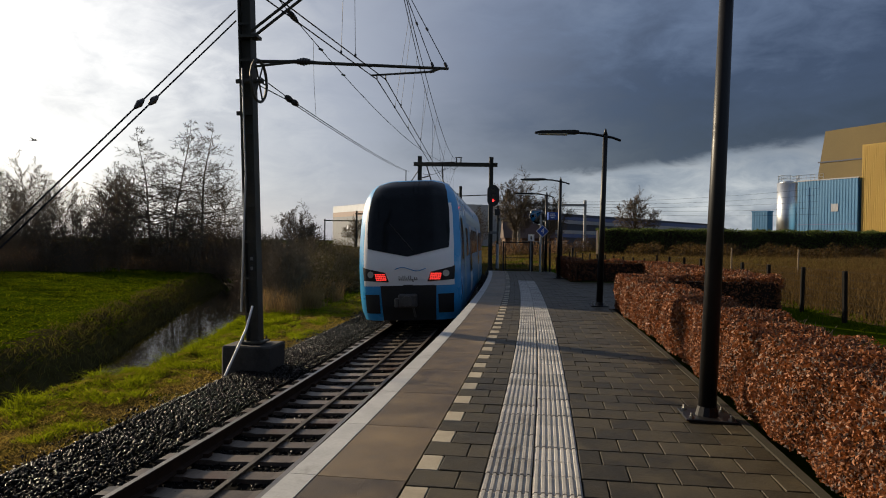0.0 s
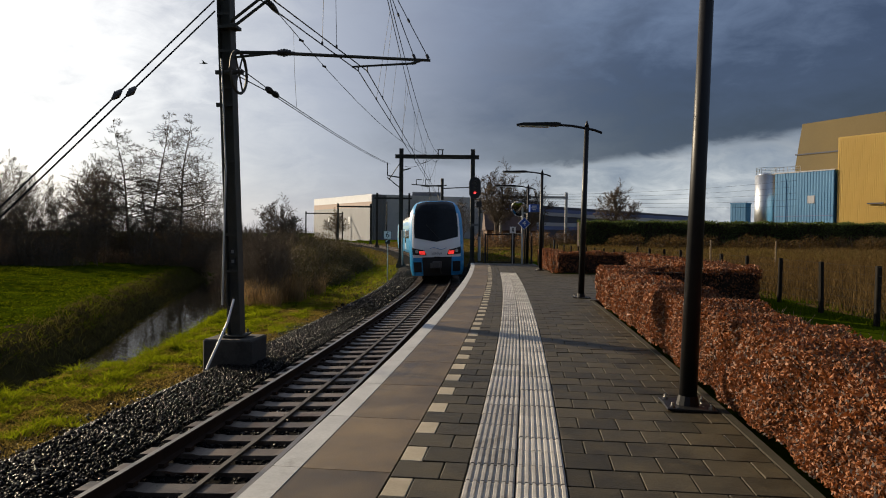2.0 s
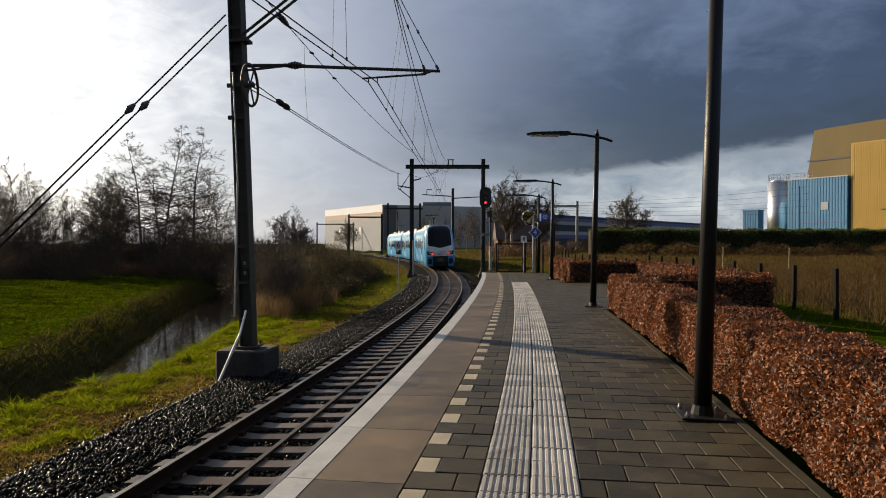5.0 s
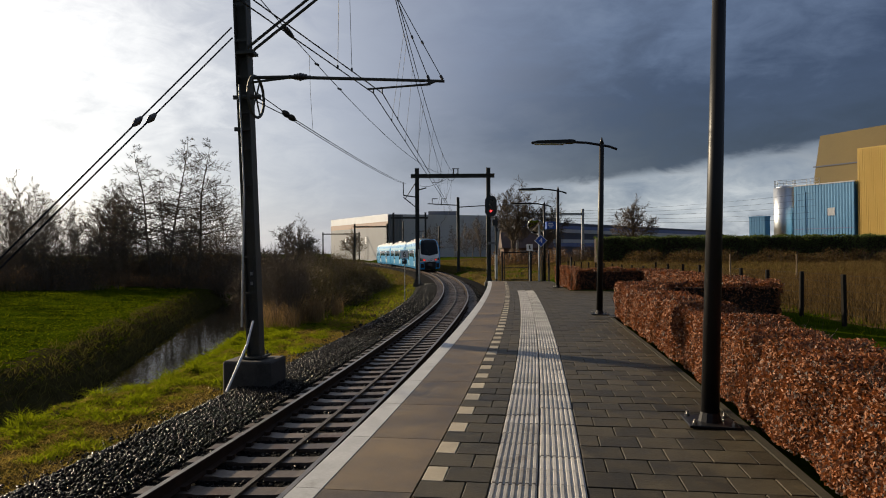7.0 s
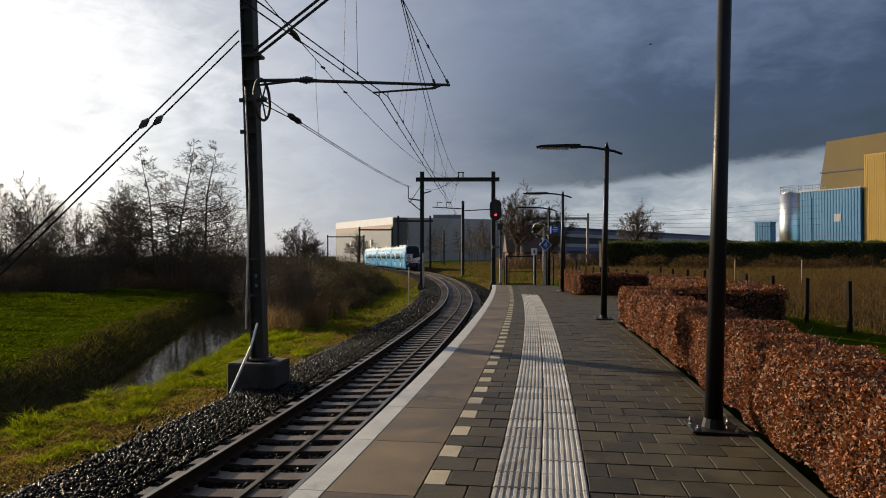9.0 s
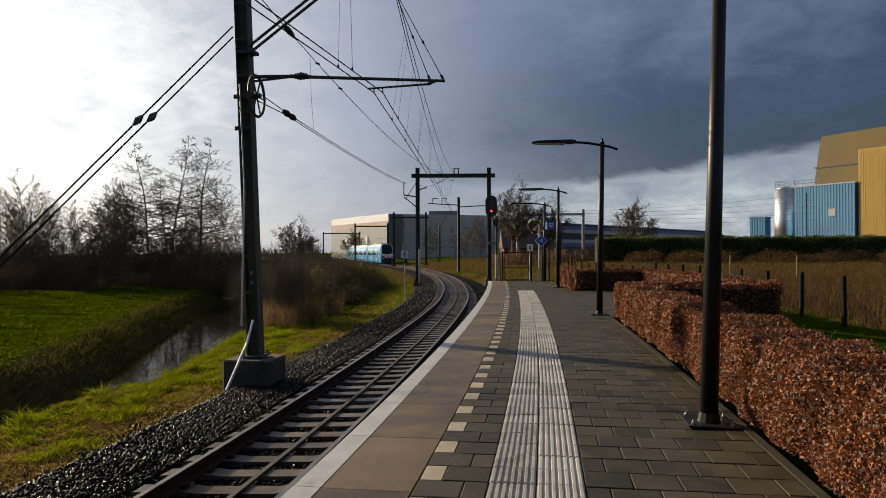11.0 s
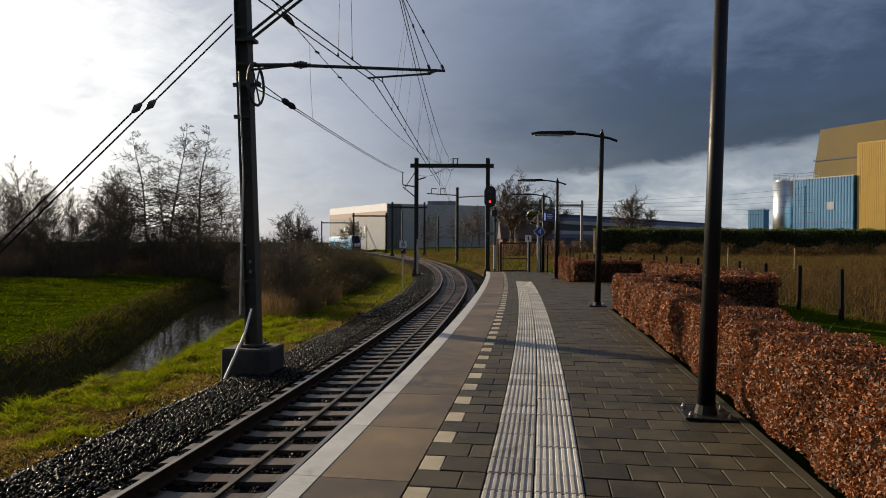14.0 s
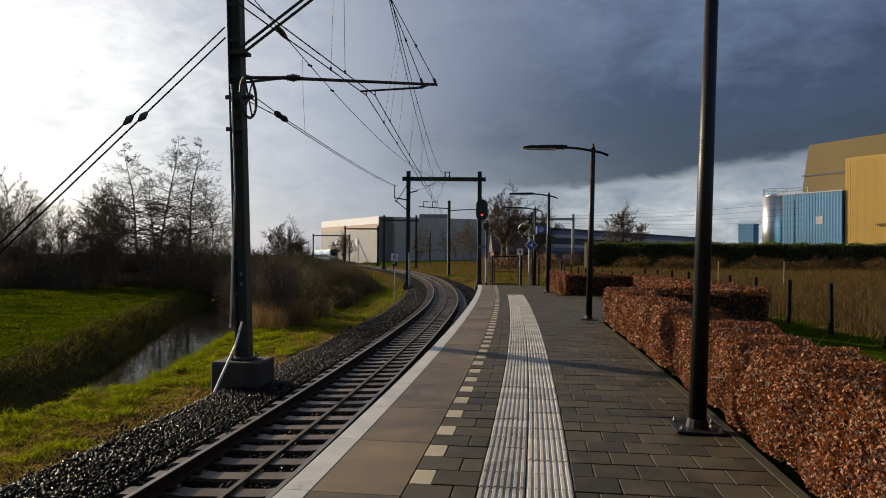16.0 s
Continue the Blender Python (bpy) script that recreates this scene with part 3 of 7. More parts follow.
def build_track():
    track = thing("railway_track", Matrix(), "single curved railway track on dark wet ballast", "railway track", kind="structure")
    bed = sweep("ballast_bed", [(-3.5, -1.66), (-3.05, -1.45), (-2.55, -1.20), (-1.35, -1.225), (-0.8, -1.23), (0.8, -1.18), (1.84, -1.17), (1.84, -1.7), (-3.5, -1.75)], -25, TRACK_END, 1.0, "ballast", track)
    sweep("ballast_shoulder", [(1.6, -1.18), (2.3, -1.20), (3.4, -1.55), (1.6, -1.7)], PLAT_END, TRACK_END, 1.0, "ballast", track)
    for side in (-1, 1):
        c = side * 0.7525
        z = RAIL_Z + c * math.tan(radians(CANT))
        prof = [(-0.036, z - 0.006), (-0.03, z), (0.03, z), (0.036, z - 0.006), (0.034, z - 0.04), (0.009, z - 0.05), (0.009, z - 0.145), (0.075, z - 0.16), (0.075, z - 0.172), (-0.075, z - 0.172), (-0.075, z - 0.16), (-0.009, z - 0.145), (-0.009, z - 0.05), (-0.034, z - 0.04)]
        sweep("rail", [(c + a, b) for a, b in prof], -25, TRACK_END, 0.8, ["rail_side", "rail_head"], track, "rusty rail with a bright worn head", mats=[0, 1, 0] + [0] * 11)
    sweep("track_cable", [(0.02, -1.115), (0.08, -1.115), (0.08, -1.145), (0.02, -1.145)], -20, 120, 1.0, "cable", track, "dark cable laid between the rails")
    # sleepers: one shape, shared
    bm = bmesh.new()
    prism(bm, [(-1.26, -0.16), (1.26, -0.16), (1.26, -0.03), (1.2, 0.0), (0.55, 0.0), (0.45, -0.015), (-0.45, -0.015), (-0.55, 0.0), (-1.2, 0.0), (-1.26, -0.03)], -0.13, 0.13)
    first = part("sleeper", bm, "sleeper", track)
    clip = bmesh.new()
    for c in (-0.7525, 0.7525):
        for d in (-1, 1):
            box(clip, c + d * 0.11, 0, 0.025, 0.07, 0.1, 0.05)
    k = 0
    s = -3.0
    sleepers = []
    while s < 150:
        ob = first if k == 0 else new("sleeper", first.data)
        ob.parent = track
        ob.matrix_local = line_pose(s + random.uniform(-0.015, 0.015), random.uniform(-0.02, 0.02), RAIL_Z - 0.172) @ pose(0, 0, 0, 0, -CANT, 0)
        sleepers.append(ob)
        s += 0.6
        k += 1
    cl = part("rail_clip", clip, "rail_side", sleepers[0])
    for ob in sleepers[1:60]:
        c = new("rail_clip", cl.data)
        c.parent = ob
    return track


track = build_track()

PLAT_A, PLAT_B = -20.0, 36.0
N_EDGE, N_WHITE, N_SLAB, N_STRIP, N_STRIP_END, N_KERB = 1.80, 1.98, 2.57, 3.03, 3.65, 5.035
ROW = 0.312


def build_platform():
    plat = thing("platform", Matrix(), "curved railway platform of dark pavers with a white edge line", "platform", kind="structure")
    sweep("platform_base", [(N_EDGE + 0.06, -0.06), (N_KERB, -0.06), (N_KERB + 0.12, -0.10), (N_KERB + 0.12, -1.7), (N_EDGE + 0.1, -1.7)], PLAT_A, PLAT_B, 0.8, "joint", plat, "sand bed and dark retaining wall")
    sweep("kerb", [(N_KERB, 0.008), (N_KERB + 0.07, 0.008), (N_KERB + 0.07, -0.2), (N_KERB, -0.2)], PLAT_A, 16.3, 0.8, "kerb", plat, "narrow concrete kerb along the hedge")
    # edge slabs with a painted line
    s = PLAT_A
    while s < PLAT_B - 0.3:
        e = min(PLAT_B, s + 1.235)
        sweep("edge_slab", [(N_EDGE, 0.0), (N_SLAB - 0.006, 0.0), (N_SLAB - 0.006, -0.14), (N_EDGE, -0.14)], s + 0.004, e - 0.004, 0.4, "slab", plat)
        sweep("white_line", [(N_EDGE - 0.003, 0.004), (N_WHITE, 0.004), (N_WHITE, -0.002), (N_EDGE - 0.003, -0.05)], s + 0.004, e - 0.004, 0.4, "white_line", plat)
        s = e
    # beyond the strip of single pavers: paving behind the viewer and in the niche
    sweep("rear_paving", [(N_SLAB, -0.001), (N_KERB, -0.001), (N_KERB, -0.1), (N_SLAB, -0.1)], PLAT_A, 1.2, 1.0, "brick", plat)

    def paver(wn, ws, name, mat):
        bm = bmesh.new()
        a, b = wn / 2 - 0.004, ws / 2 - 0.004
        c = 0.004
        lo = [bm.verts.new((x, y, -0.07)) for x, y in ((-a, -b), (a, -b), (a, b), (-a, b))]
        mi = [bm.verts.new((x, y, -c)) for x, y in ((-a, -b), (a, -b), (a, b), (-a, b))]
        hi = [bm.verts.new((x, y, 0)) for x, y in ((-a + c, -b + c), (a - c, -b + c), (a - c, b - c), (-a + c, b - c))]
        for p, q in ((lo, mi), (mi, hi)):
            for i in range(4):
                bm.faces.new((p[i], p[(i + 1) % 4], q[(i + 1) % 4], q[i]))
        bm.faces.new(hi)
        me = bpy.data.meshes.new(name)
        bm.to_mesh(me)
        bm.free()
        me.materials.append(M[mat])
        return me

    def ribbed():
        bm = bmesh.new()
        a = 0.152
        box(bm, 0, 0, -0.04, 2 * a - 0.004, 2 * a - 0.005, 0.07)
        k, pitch = 7, 0.0432
        for i in range(k):
            x = (i - 3) * pitch
            prism(bm, [(x - 0.0145, -0.006), (x - 0.009, 0.007), (x + 0.009, 0.007), (x + 0.0145, -0.006)], -a + 0.003, a - 0.003)
        me = bpy.data.meshes.new("tactile_tile")
        bm.to_mesh(me)
        bm.free()
        me.materials.append(M["tactile"])
        return me

    full, half = paver(0.306, ROW, "paver", "brick"), paver(0.155, ROW, "half_paver", "brick")
    cream = paver(0.155, ROW, "cream_paver", "cream")
    tile = ribbed()
    rng = random.Random(3)
    rest_v, rest_f = [], []
    counts = {"paver": 0, "half_paver": 0}

    def lay(name, me, s, n, w):
        z = rng.uniform(-0.0035, 0.002)
        m = line_pose(s, n, z) @ pose(0, 0, 0, rng.uniform(-0.5, 0.5), rng.uniform(-0.5, 0.5), rng.uniform(-0.6, 0.6))
        if name in counts:
            counts[name] += 1
            if counts[name] > 300:
                base = len(rest_v)
                rest_v.extend(m @ v.co for v in me.vertices)
                rest_f.extend(tuple(base + i for i in p.vertices) for p in me.polygons)
                return
        ob = new(name, me)
        ob.parent = plat
        ob.matrix_local = m

    rows = int((PLAT_B - 1.2) / ROW)
    for r in range(rows):
        s = 1.2 + ROW * (r + 0.5)
        # border course by the slabs
        if r % 2 == 0:
            lay("cream_paver", cream, s, N_SLAB + 0.0775, 0.155)
            lay("paver", full, s, N_SLAB + 0.155 + 0.153, 0.306)
        else:
            lay("paver", full, s, N_SLAB + 0.153, 0.306)
            lay("half_paver", half, s, N_SLAB + 0.306 + 0.0775, 0.155)
        if 1.0 < s < 27.5:
            for c in (0, 1):
                ob = new("tactile_tile", tile)
                ob.parent = plat
                ob.matrix_local = line_pose(s, N_STRIP + 0.155 + c * 0.31, rng.uniform(-0.003, 0.003)) @ pose(0, 0, 0, rng.uniform(-0.4, 0.4), rng.uniform(-0.4, 0.4), rng.uniform(-0.3, 0.3))
        elif s >= 27.5:
            for c in (0, 1):
                lay("paver", full, s, N_STRIP + 0.155 + c * 0.31, 0.306)
        n = N_STRIP_END
        if r % 2:
            lay("half_paver", half, s, n + 0.0775, 0.155)
            n += 0.155
        while n + 0.306 <= N_KERB + 0.001 or (s > 16.6 and n + 0.306 < 8.0 and s < 27):
            lay("paver", full, s, n + 0.153, 0.306)
            n += 0.306
        if n + 0.15 < N_KERB:
            lay("half_paver", half, s, n + 0.0775, 0.155)
    far = raw("far_pavers", rest_v, rest_f, "brick_far", plat, "dark concrete pavers laid in half bond")
    far["kind"] = "stuff"
    # bed under the niche
    sweep("niche_bed", [(N_KERB + 0.12, -0.05), (8.3, -0.05), (8.3, -0.6), (N_KERB + 0.12, -0.6)], 16.6, 27.0, 0.8, "joint", plat)


build_platform()

# ---- lamps, masts, wires ----
def street_lamp():
    """A dark pole with a collar, a pointed top and a long arm that carries a flat lantern to the left."""
    lamp = thing("platform_lamp", Matrix(), "black steel platform lamp with a long slim lantern arm", "lamp post", "lamps along the platform")
    bm = bmesh.new()
    tube(bm, (0, 0, 0.02), (0, 0, 4.05), 0.077, 0.056, 20)
    tube(bm, (0, 0, 4.05), (0, 0, 4.2), 0.058, 0.012, 16)
    pole = part("pole", bm, "lamp_post", lamp)
    for f in pole.data.polygons:
        f.use_smooth = len(f.vertices) == 4
    bm = bmesh.new()
    pts = [(0.36, 3.92), (0.18, 3.985), (0, 4.02), (-0.35, 4.075), (-0.7, 4.095)]
    for (xa, za), (xb, zb) in zip(pts, pts[1:]):
        tube(bm, (xa, 0, za), (xb, 0, zb), 0.03, 0.03, 8)
    part("arm", bm, "lamp_post", lamp)
    bm = bmesh.new()
    prism(bm, [(-0.62, 4.13), (-0.72, 4.145), (-1.5, 4.12), (-1.66, 4.085), (-1.64, 4.06), (-0.7, 4.06), (-0.62, 4.08)], -0.11, 0.11)
    head = part("lantern", bm, "lamp_post", lamp)
    bm = bmesh.new()
    prism(bm, [(-0.86, 4.062), (-1.6, 4.062), (-1.56, 4.035), (-0.9, 4.03)], -0.085, 0.085)
    part("lens", bm, "lamp_glass", head, "pale translucent lamp lens")
    bm = bmesh.new()
    box(bm, 0, 0, 0.012, 0.42, 0.42, 0.02, bevel=0.004)
    plate = part("base_plate", bm, "lamp_post", lamp)
    for x in (-0.16, 0.16):
        for y in (-0.16, 0.16):
            bm = bmesh.new()
            tube(bm, (x, y, 0.02), (x, y, 0.065), 0.011, 0.011, 8)
            tube(bm, (x, y, 0.022), (x, y, 0.042), 0.022, 0.022, 6)
            part("bolt", bm, "bolt", plate)
    bm = bmesh.new()
    tube(bm, (0, 0, 0.02), (0, 0, 0.10), 0.10, 0.082, 12)
    part("collar", bm, "lamp_post", lamp)
    return lamp


lamp = street_lamp()
lamp.matrix_world = pose(2.30, 6.05, 0.0, 0, 1.7, -8)
for x, y, lean, turn in ((3.68, 16.5, 1.2, -6), (4.72, 28.9, 0.6, -4), (5.2, 36.0, 0.3, -3)):
    copy_thing(lamp, pose(x, y, 0.0 if y < 35 else -0.1, 0, lean, turn))

def h_mast(name, x, y, z0, z1, w, label, lean=0.0, group="", mat="mast"):
    """A rolled steel H mast on a foot plate."""
    t = thing(name, pose(x, y, z0, 0, lean, -math.degrees(heading(y))), label, "catenary mast", group)
    bm = bmesh.new()
    h = z1 - z0
    for d in (-1, 1):
        box(bm, d * w * 0.45, 0, h / 2, w * 0.1, w, h)
    box(bm, 0, 0, h / 2, w * 0.8, w * 0.08, h)
    k = 0.6
    while k < h - 0.3 and w > 0.22:
        box(bm, 0, -w * 0.5, k, w * 0.8, 0.012, 0.05)
        k += 0.75
    part("column", bm, mat, t)
    bm = bmesh.new()
    box(bm, 0, 0, 0.02, w * 1.7, w * 1.7, 0.04, bevel=0.006)
    for a in (-1, 1):
        for b in (-1, 1):
            tube(bm, (a * w * 0.65, b * w * 0.65, 0.04), (a * w * 0.65, b * w * 0.65, 0.12), 0.02, 0.02, 6)
    part("foot_plate", bm, mat, t)
    return t


def near_mast():
    mast = h_mast("catenary_mast", -3.93, 14.5, -0.66, 8.9, 0.275, "dark lattice-webbed steel catenary mast with tension wheel", -2.05)
    inv = mast.matrix_world.inverted()

    def loc(x, y, z):
        return inv @ Vector((x, y, z))

    bm = bmesh.new()
    tube(bm, loc(-4.0, 14.4, 5.15), loc(-3.10, 14.34, 5.15), 0.042, 0.032, 8)
    tube(bm, loc(-4.0, 14.4, 5.05), loc(-3.10, 14.34, 5.14), 0.026, 0.026, 8)
    tube(bm, loc(-2.80, 14.3, 5.12), loc(0.04, 14.2, 5.00), 0.036, 0.030, 8)
    arm = part("cantilever_arm", bm, "mast", mast)
    bm = bmesh.new()
    for i in range(5):
        x = -3.06 + i * 0.055
        tube(bm, loc(x, 14.33, 5.145), loc(x + 0.036, 14.33, 5.143), 0.06 + 0.012 * (2 - abs(i - 2)), 0.06 + 0.012 * (2 - abs(i - 2)), 12)
    tube(bm, loc(-3.16, 14.34, 5.147), loc(-2.72, 14.31, 5.125), 0.042, 0.042, 8)
    part("insulator", bm, "insulator", arm)
    bm = bmesh.new()
    tube(bm, loc(-0.15, 14.2, 5.0), loc(-0.34, 14.2, 4.93), 0.03, 0.03, 8)
    tube(bm, loc(-0.25, 14.2, 4.94), loc(-1.55, 14.25, 4.86), 0.024, 0.02, 8)
    for x in (-1.42, -1.24):
        tube(bm, loc(x, 14.24, 4.88), loc(x, 14.24, 4.78), 0.014, 0.014, 6)
    part("registration_arm", bm, "mast", mast)
    bm = bmesh.new()
    for d in (0.0, 0.15):
        tube(bm, loc(-4.06, 14.42, 5.62 + d), loc(-0.9, 14.2, 8.02 + d), 0.032, 0.03, 8)
    box(bm, *loc(-4.06, 14.45, 5.66), 0.36, 0.3, 0.06)
    part("bracket_strut", bm, "mast", mast)
    # tension wheel, its plane along the track
    bm = bmesh.new()
    c = Vector((-3.83, 14.25, 4.72))
    fw = Vector((math.sin(0.12), math.cos(0.12), 0))
    ring = []
    k = 24
    for i in range(k):
        a = 2 * math.pi * i / k
        ring.append(c + fw * (0.42 * math.cos(a)) + Vector((0, 0, 0.42 * math.sin(a))))
    for i in range(k):
        tube(bm, loc(*ring[i]), loc(*ring[(i + 1) % k]), 0.03, 0.03, 6)
    for i in range(0, k, 4):
        tube(bm, loc(*c), loc(*ring[i]), 0.017, 0.017, 6)
    tube(bm, loc(c.x - 0.28, c.y + 0.03, c.z), loc(c.x + 0.09, c.y, c.z), 0.05, 0.05, 10)
    part("tension_wheel", bm, "mast", mast)
    for z in (0.6, 0.0):
        bm = bmesh.new()
        box(bm, -0.02, -0.155, 4.75 + z * 1.1, 0.36, 0.05, 0.08)
        part("wheel_bracket", bm, "mast", mast)
    for z in (1.55, 1.75):
        bm = bmesh.new()
        box(bm, 0.05, -0.175, z, 0.09, 0.03, 0.13)
        box(bm, 0.05, -0.195, z, 0.05, 0.012, 0.07, mat=1)
        part("number_plate", bm, ["sign_black", "sign_grey"], mast)
    bm = bmesh.new()
    tube(bm, loc(-4.16, 14.28, 0.0), loc(-4.10, 14.3, 2.8), 0.022, 0.022, 8)
    tube(bm, loc(-4.10, 14.3, 2.8), loc(-4.2, 14.32, 5.0), 0.016, 0.016, 8)
    part("cable_pipe", bm, "galvanised", mast)
    foot = thing("mast_foundation", pose(-3.95, 14.5, -0.68, 0, 0, -7), "weathered concrete block under the catenary mast", "foundation")
    bm = bmesh.new()
    box(bm, 0, 0, -0.36, 1.02, 0.9, 0.72, bevel=0.035)
    part("block", bm, "concrete", foot)
    pipe = thing("drain_pipe", pose(-4.22, 13.45, -1.13), "white plastic pipe leaning on the mast foundation", "pipe")
    bm = bmesh.new()
    tube(bm, (0, 0, -0.03), (0.25, 0.54, 0.81), 0.024, 0.024, 10)
    tube(bm, (0.25, 0.54, 0.81), (0.30, 0.80, 1.25), 0.024, 0.022, 10)
    part("tube", bm, "sign_white", pipe)


near_mast()


def portal(x0, x1, y, z0, beam_z, top, w, label, stub=0.45, mat="mast", group="portals over the track"):
    """Two masts and a crossbeam."""
    t = thing("catenary_portal", pose(x0, y, z0), label, "catenary portal", group)
    L = x1 - x0
    for x in (0, L):
        bm = bmesh.new()
        for d in (-1, 1):
            box(bm, x + d * w * 0.45, 0, (top - z0) / 2, w * 0.12, w, top - z0)
        box(bm, x, 0, (top - z0) / 2, w * 0.8, w * 0.1, top - z0)
        box(bm, x, 0, 0.15, w * 2.2, w * 2.2, 0.3)
        prism(bm, [(x - w * 0.9, 0.3), (x + w * 0.9, 0.3), (x + w * 0.5, 0.75), (x - w * 0.5, 0.75)], -w * 0.4, w * 0.4)
        part("column", bm, mat, t)
    bm = bmesh.new()
    b = beam_z - z0
    box(bm, L / 2, 0, b + w * 0.42, L + 2 * stub, w * 0.8, w * 0.14)
    box(bm, L / 2, 0, b - w * 0.42, L + 2 * stub, w * 0.8, w * 0.14)
    box(bm, L / 2, 0, b, L + 2 * stub, w * 0.12, w * 0.84)
    part("crossbeam", bm, mat, t)
    return t


gantry = portal(-2.12, 3.62, 56.0, -1.25, 7.66, 8.3, 0.32, "dark steel catenary portal across the curved track", 0.5)
bm = bmesh.new()
tube(bm, (0, -0.1, 8.55), (-1.0, -0.2, 7.0), 0.035, 0.035, 6)
tube(bm, (0, -0.1, 7.2), (-1.1, -0.2, 7.35), 0.05, 0.05, 6)
tube(bm, (-1.1, -0.2, 7.35), (-1.1, -0.2, 8.4), 0.04, 0.04, 6)
tube(bm, (0, -0.1, 6.3), (-1.1, -0.2, 7.2), 0.04, 0.04, 6)
tube(bm, (0, -0.1, 7.75), (0.75, -0.2, 7.95), 0.05, 0.05, 6)
part("anchor_bracket", bm, "mast", gantry)
bm = bmesh.new()
for x in (2.95, 3.3):
    tube(bm, (x, 0, 9.0), (x, 0, 9.5), 0.05, 0.05, 6)
box(bm, 3.12, 0, 9.48, 0.55, 0.08, 0.06)
part("wire_hanger", bm, "mast", gantry)
bm = bmesh.new()
tube(bm, (0.12, -0.3, 0.2), (0.12, -0.3, 3.0), 0.08, 0.08, 8)
part("cable_guard", bm, "galvanised", gantry, "pale grey cable guard")

portal(-9.4, -3.4, 130.0, -1.1, 8.0, 9.0, 0.34, "distant dark steel catenary portal", 0.5)
portal(-20.5, -13.0, 160.0, -1.1, 7.5, 8.2, 0.34, "distant dark steel catenary portal", 0.3)
portal(-40.0, -28.0, 230.0, -1.1, 7.8, 8.4, 0.36, "far catenary portal by the level crossing", 0.3)
portal(13.0, 24.6, 123.0, -0.6, 8.1, 9.0, 0.42, "pale concrete catenary portal behind the platform", 0.3, "galvanised")
single = h_mast("catenary_mast", 1.9, 91.0, -1.1, 8.7, 0.34, "dark steel catenary mast with side arms", 0, "far masts")
bm = bmesh.new()
tube(bm, (0, 0, 8.75), (-4.0, 0, 8.95), 0.07, 0.06, 6)
tube(bm, (0, 0, 8.5), (4.2, 0, 8.75), 0.07, 0.06, 6)
for x in (-3.4, -2.2):
    tube(bm, (x, 0, 8.9), (x, 0, 9.6), 0.05, 0.05, 6)
    tube(bm, (x, 0, 9.6), (x + 0.7, 0, 9.6), 0.05, 0.05, 6)
part("side_arm", bm, "mast", single)
h_mast("catenary_mast", -6.9, 118.0, -1.1, 6.8, 0.18, "slim catenary mast beside the far track", 0, "far masts")
h_mast("catenary_mast", -1.0, 150.0, -1.1, 7.2, 0.32, "dark steel catenary mast far down the line", 0, "far masts")


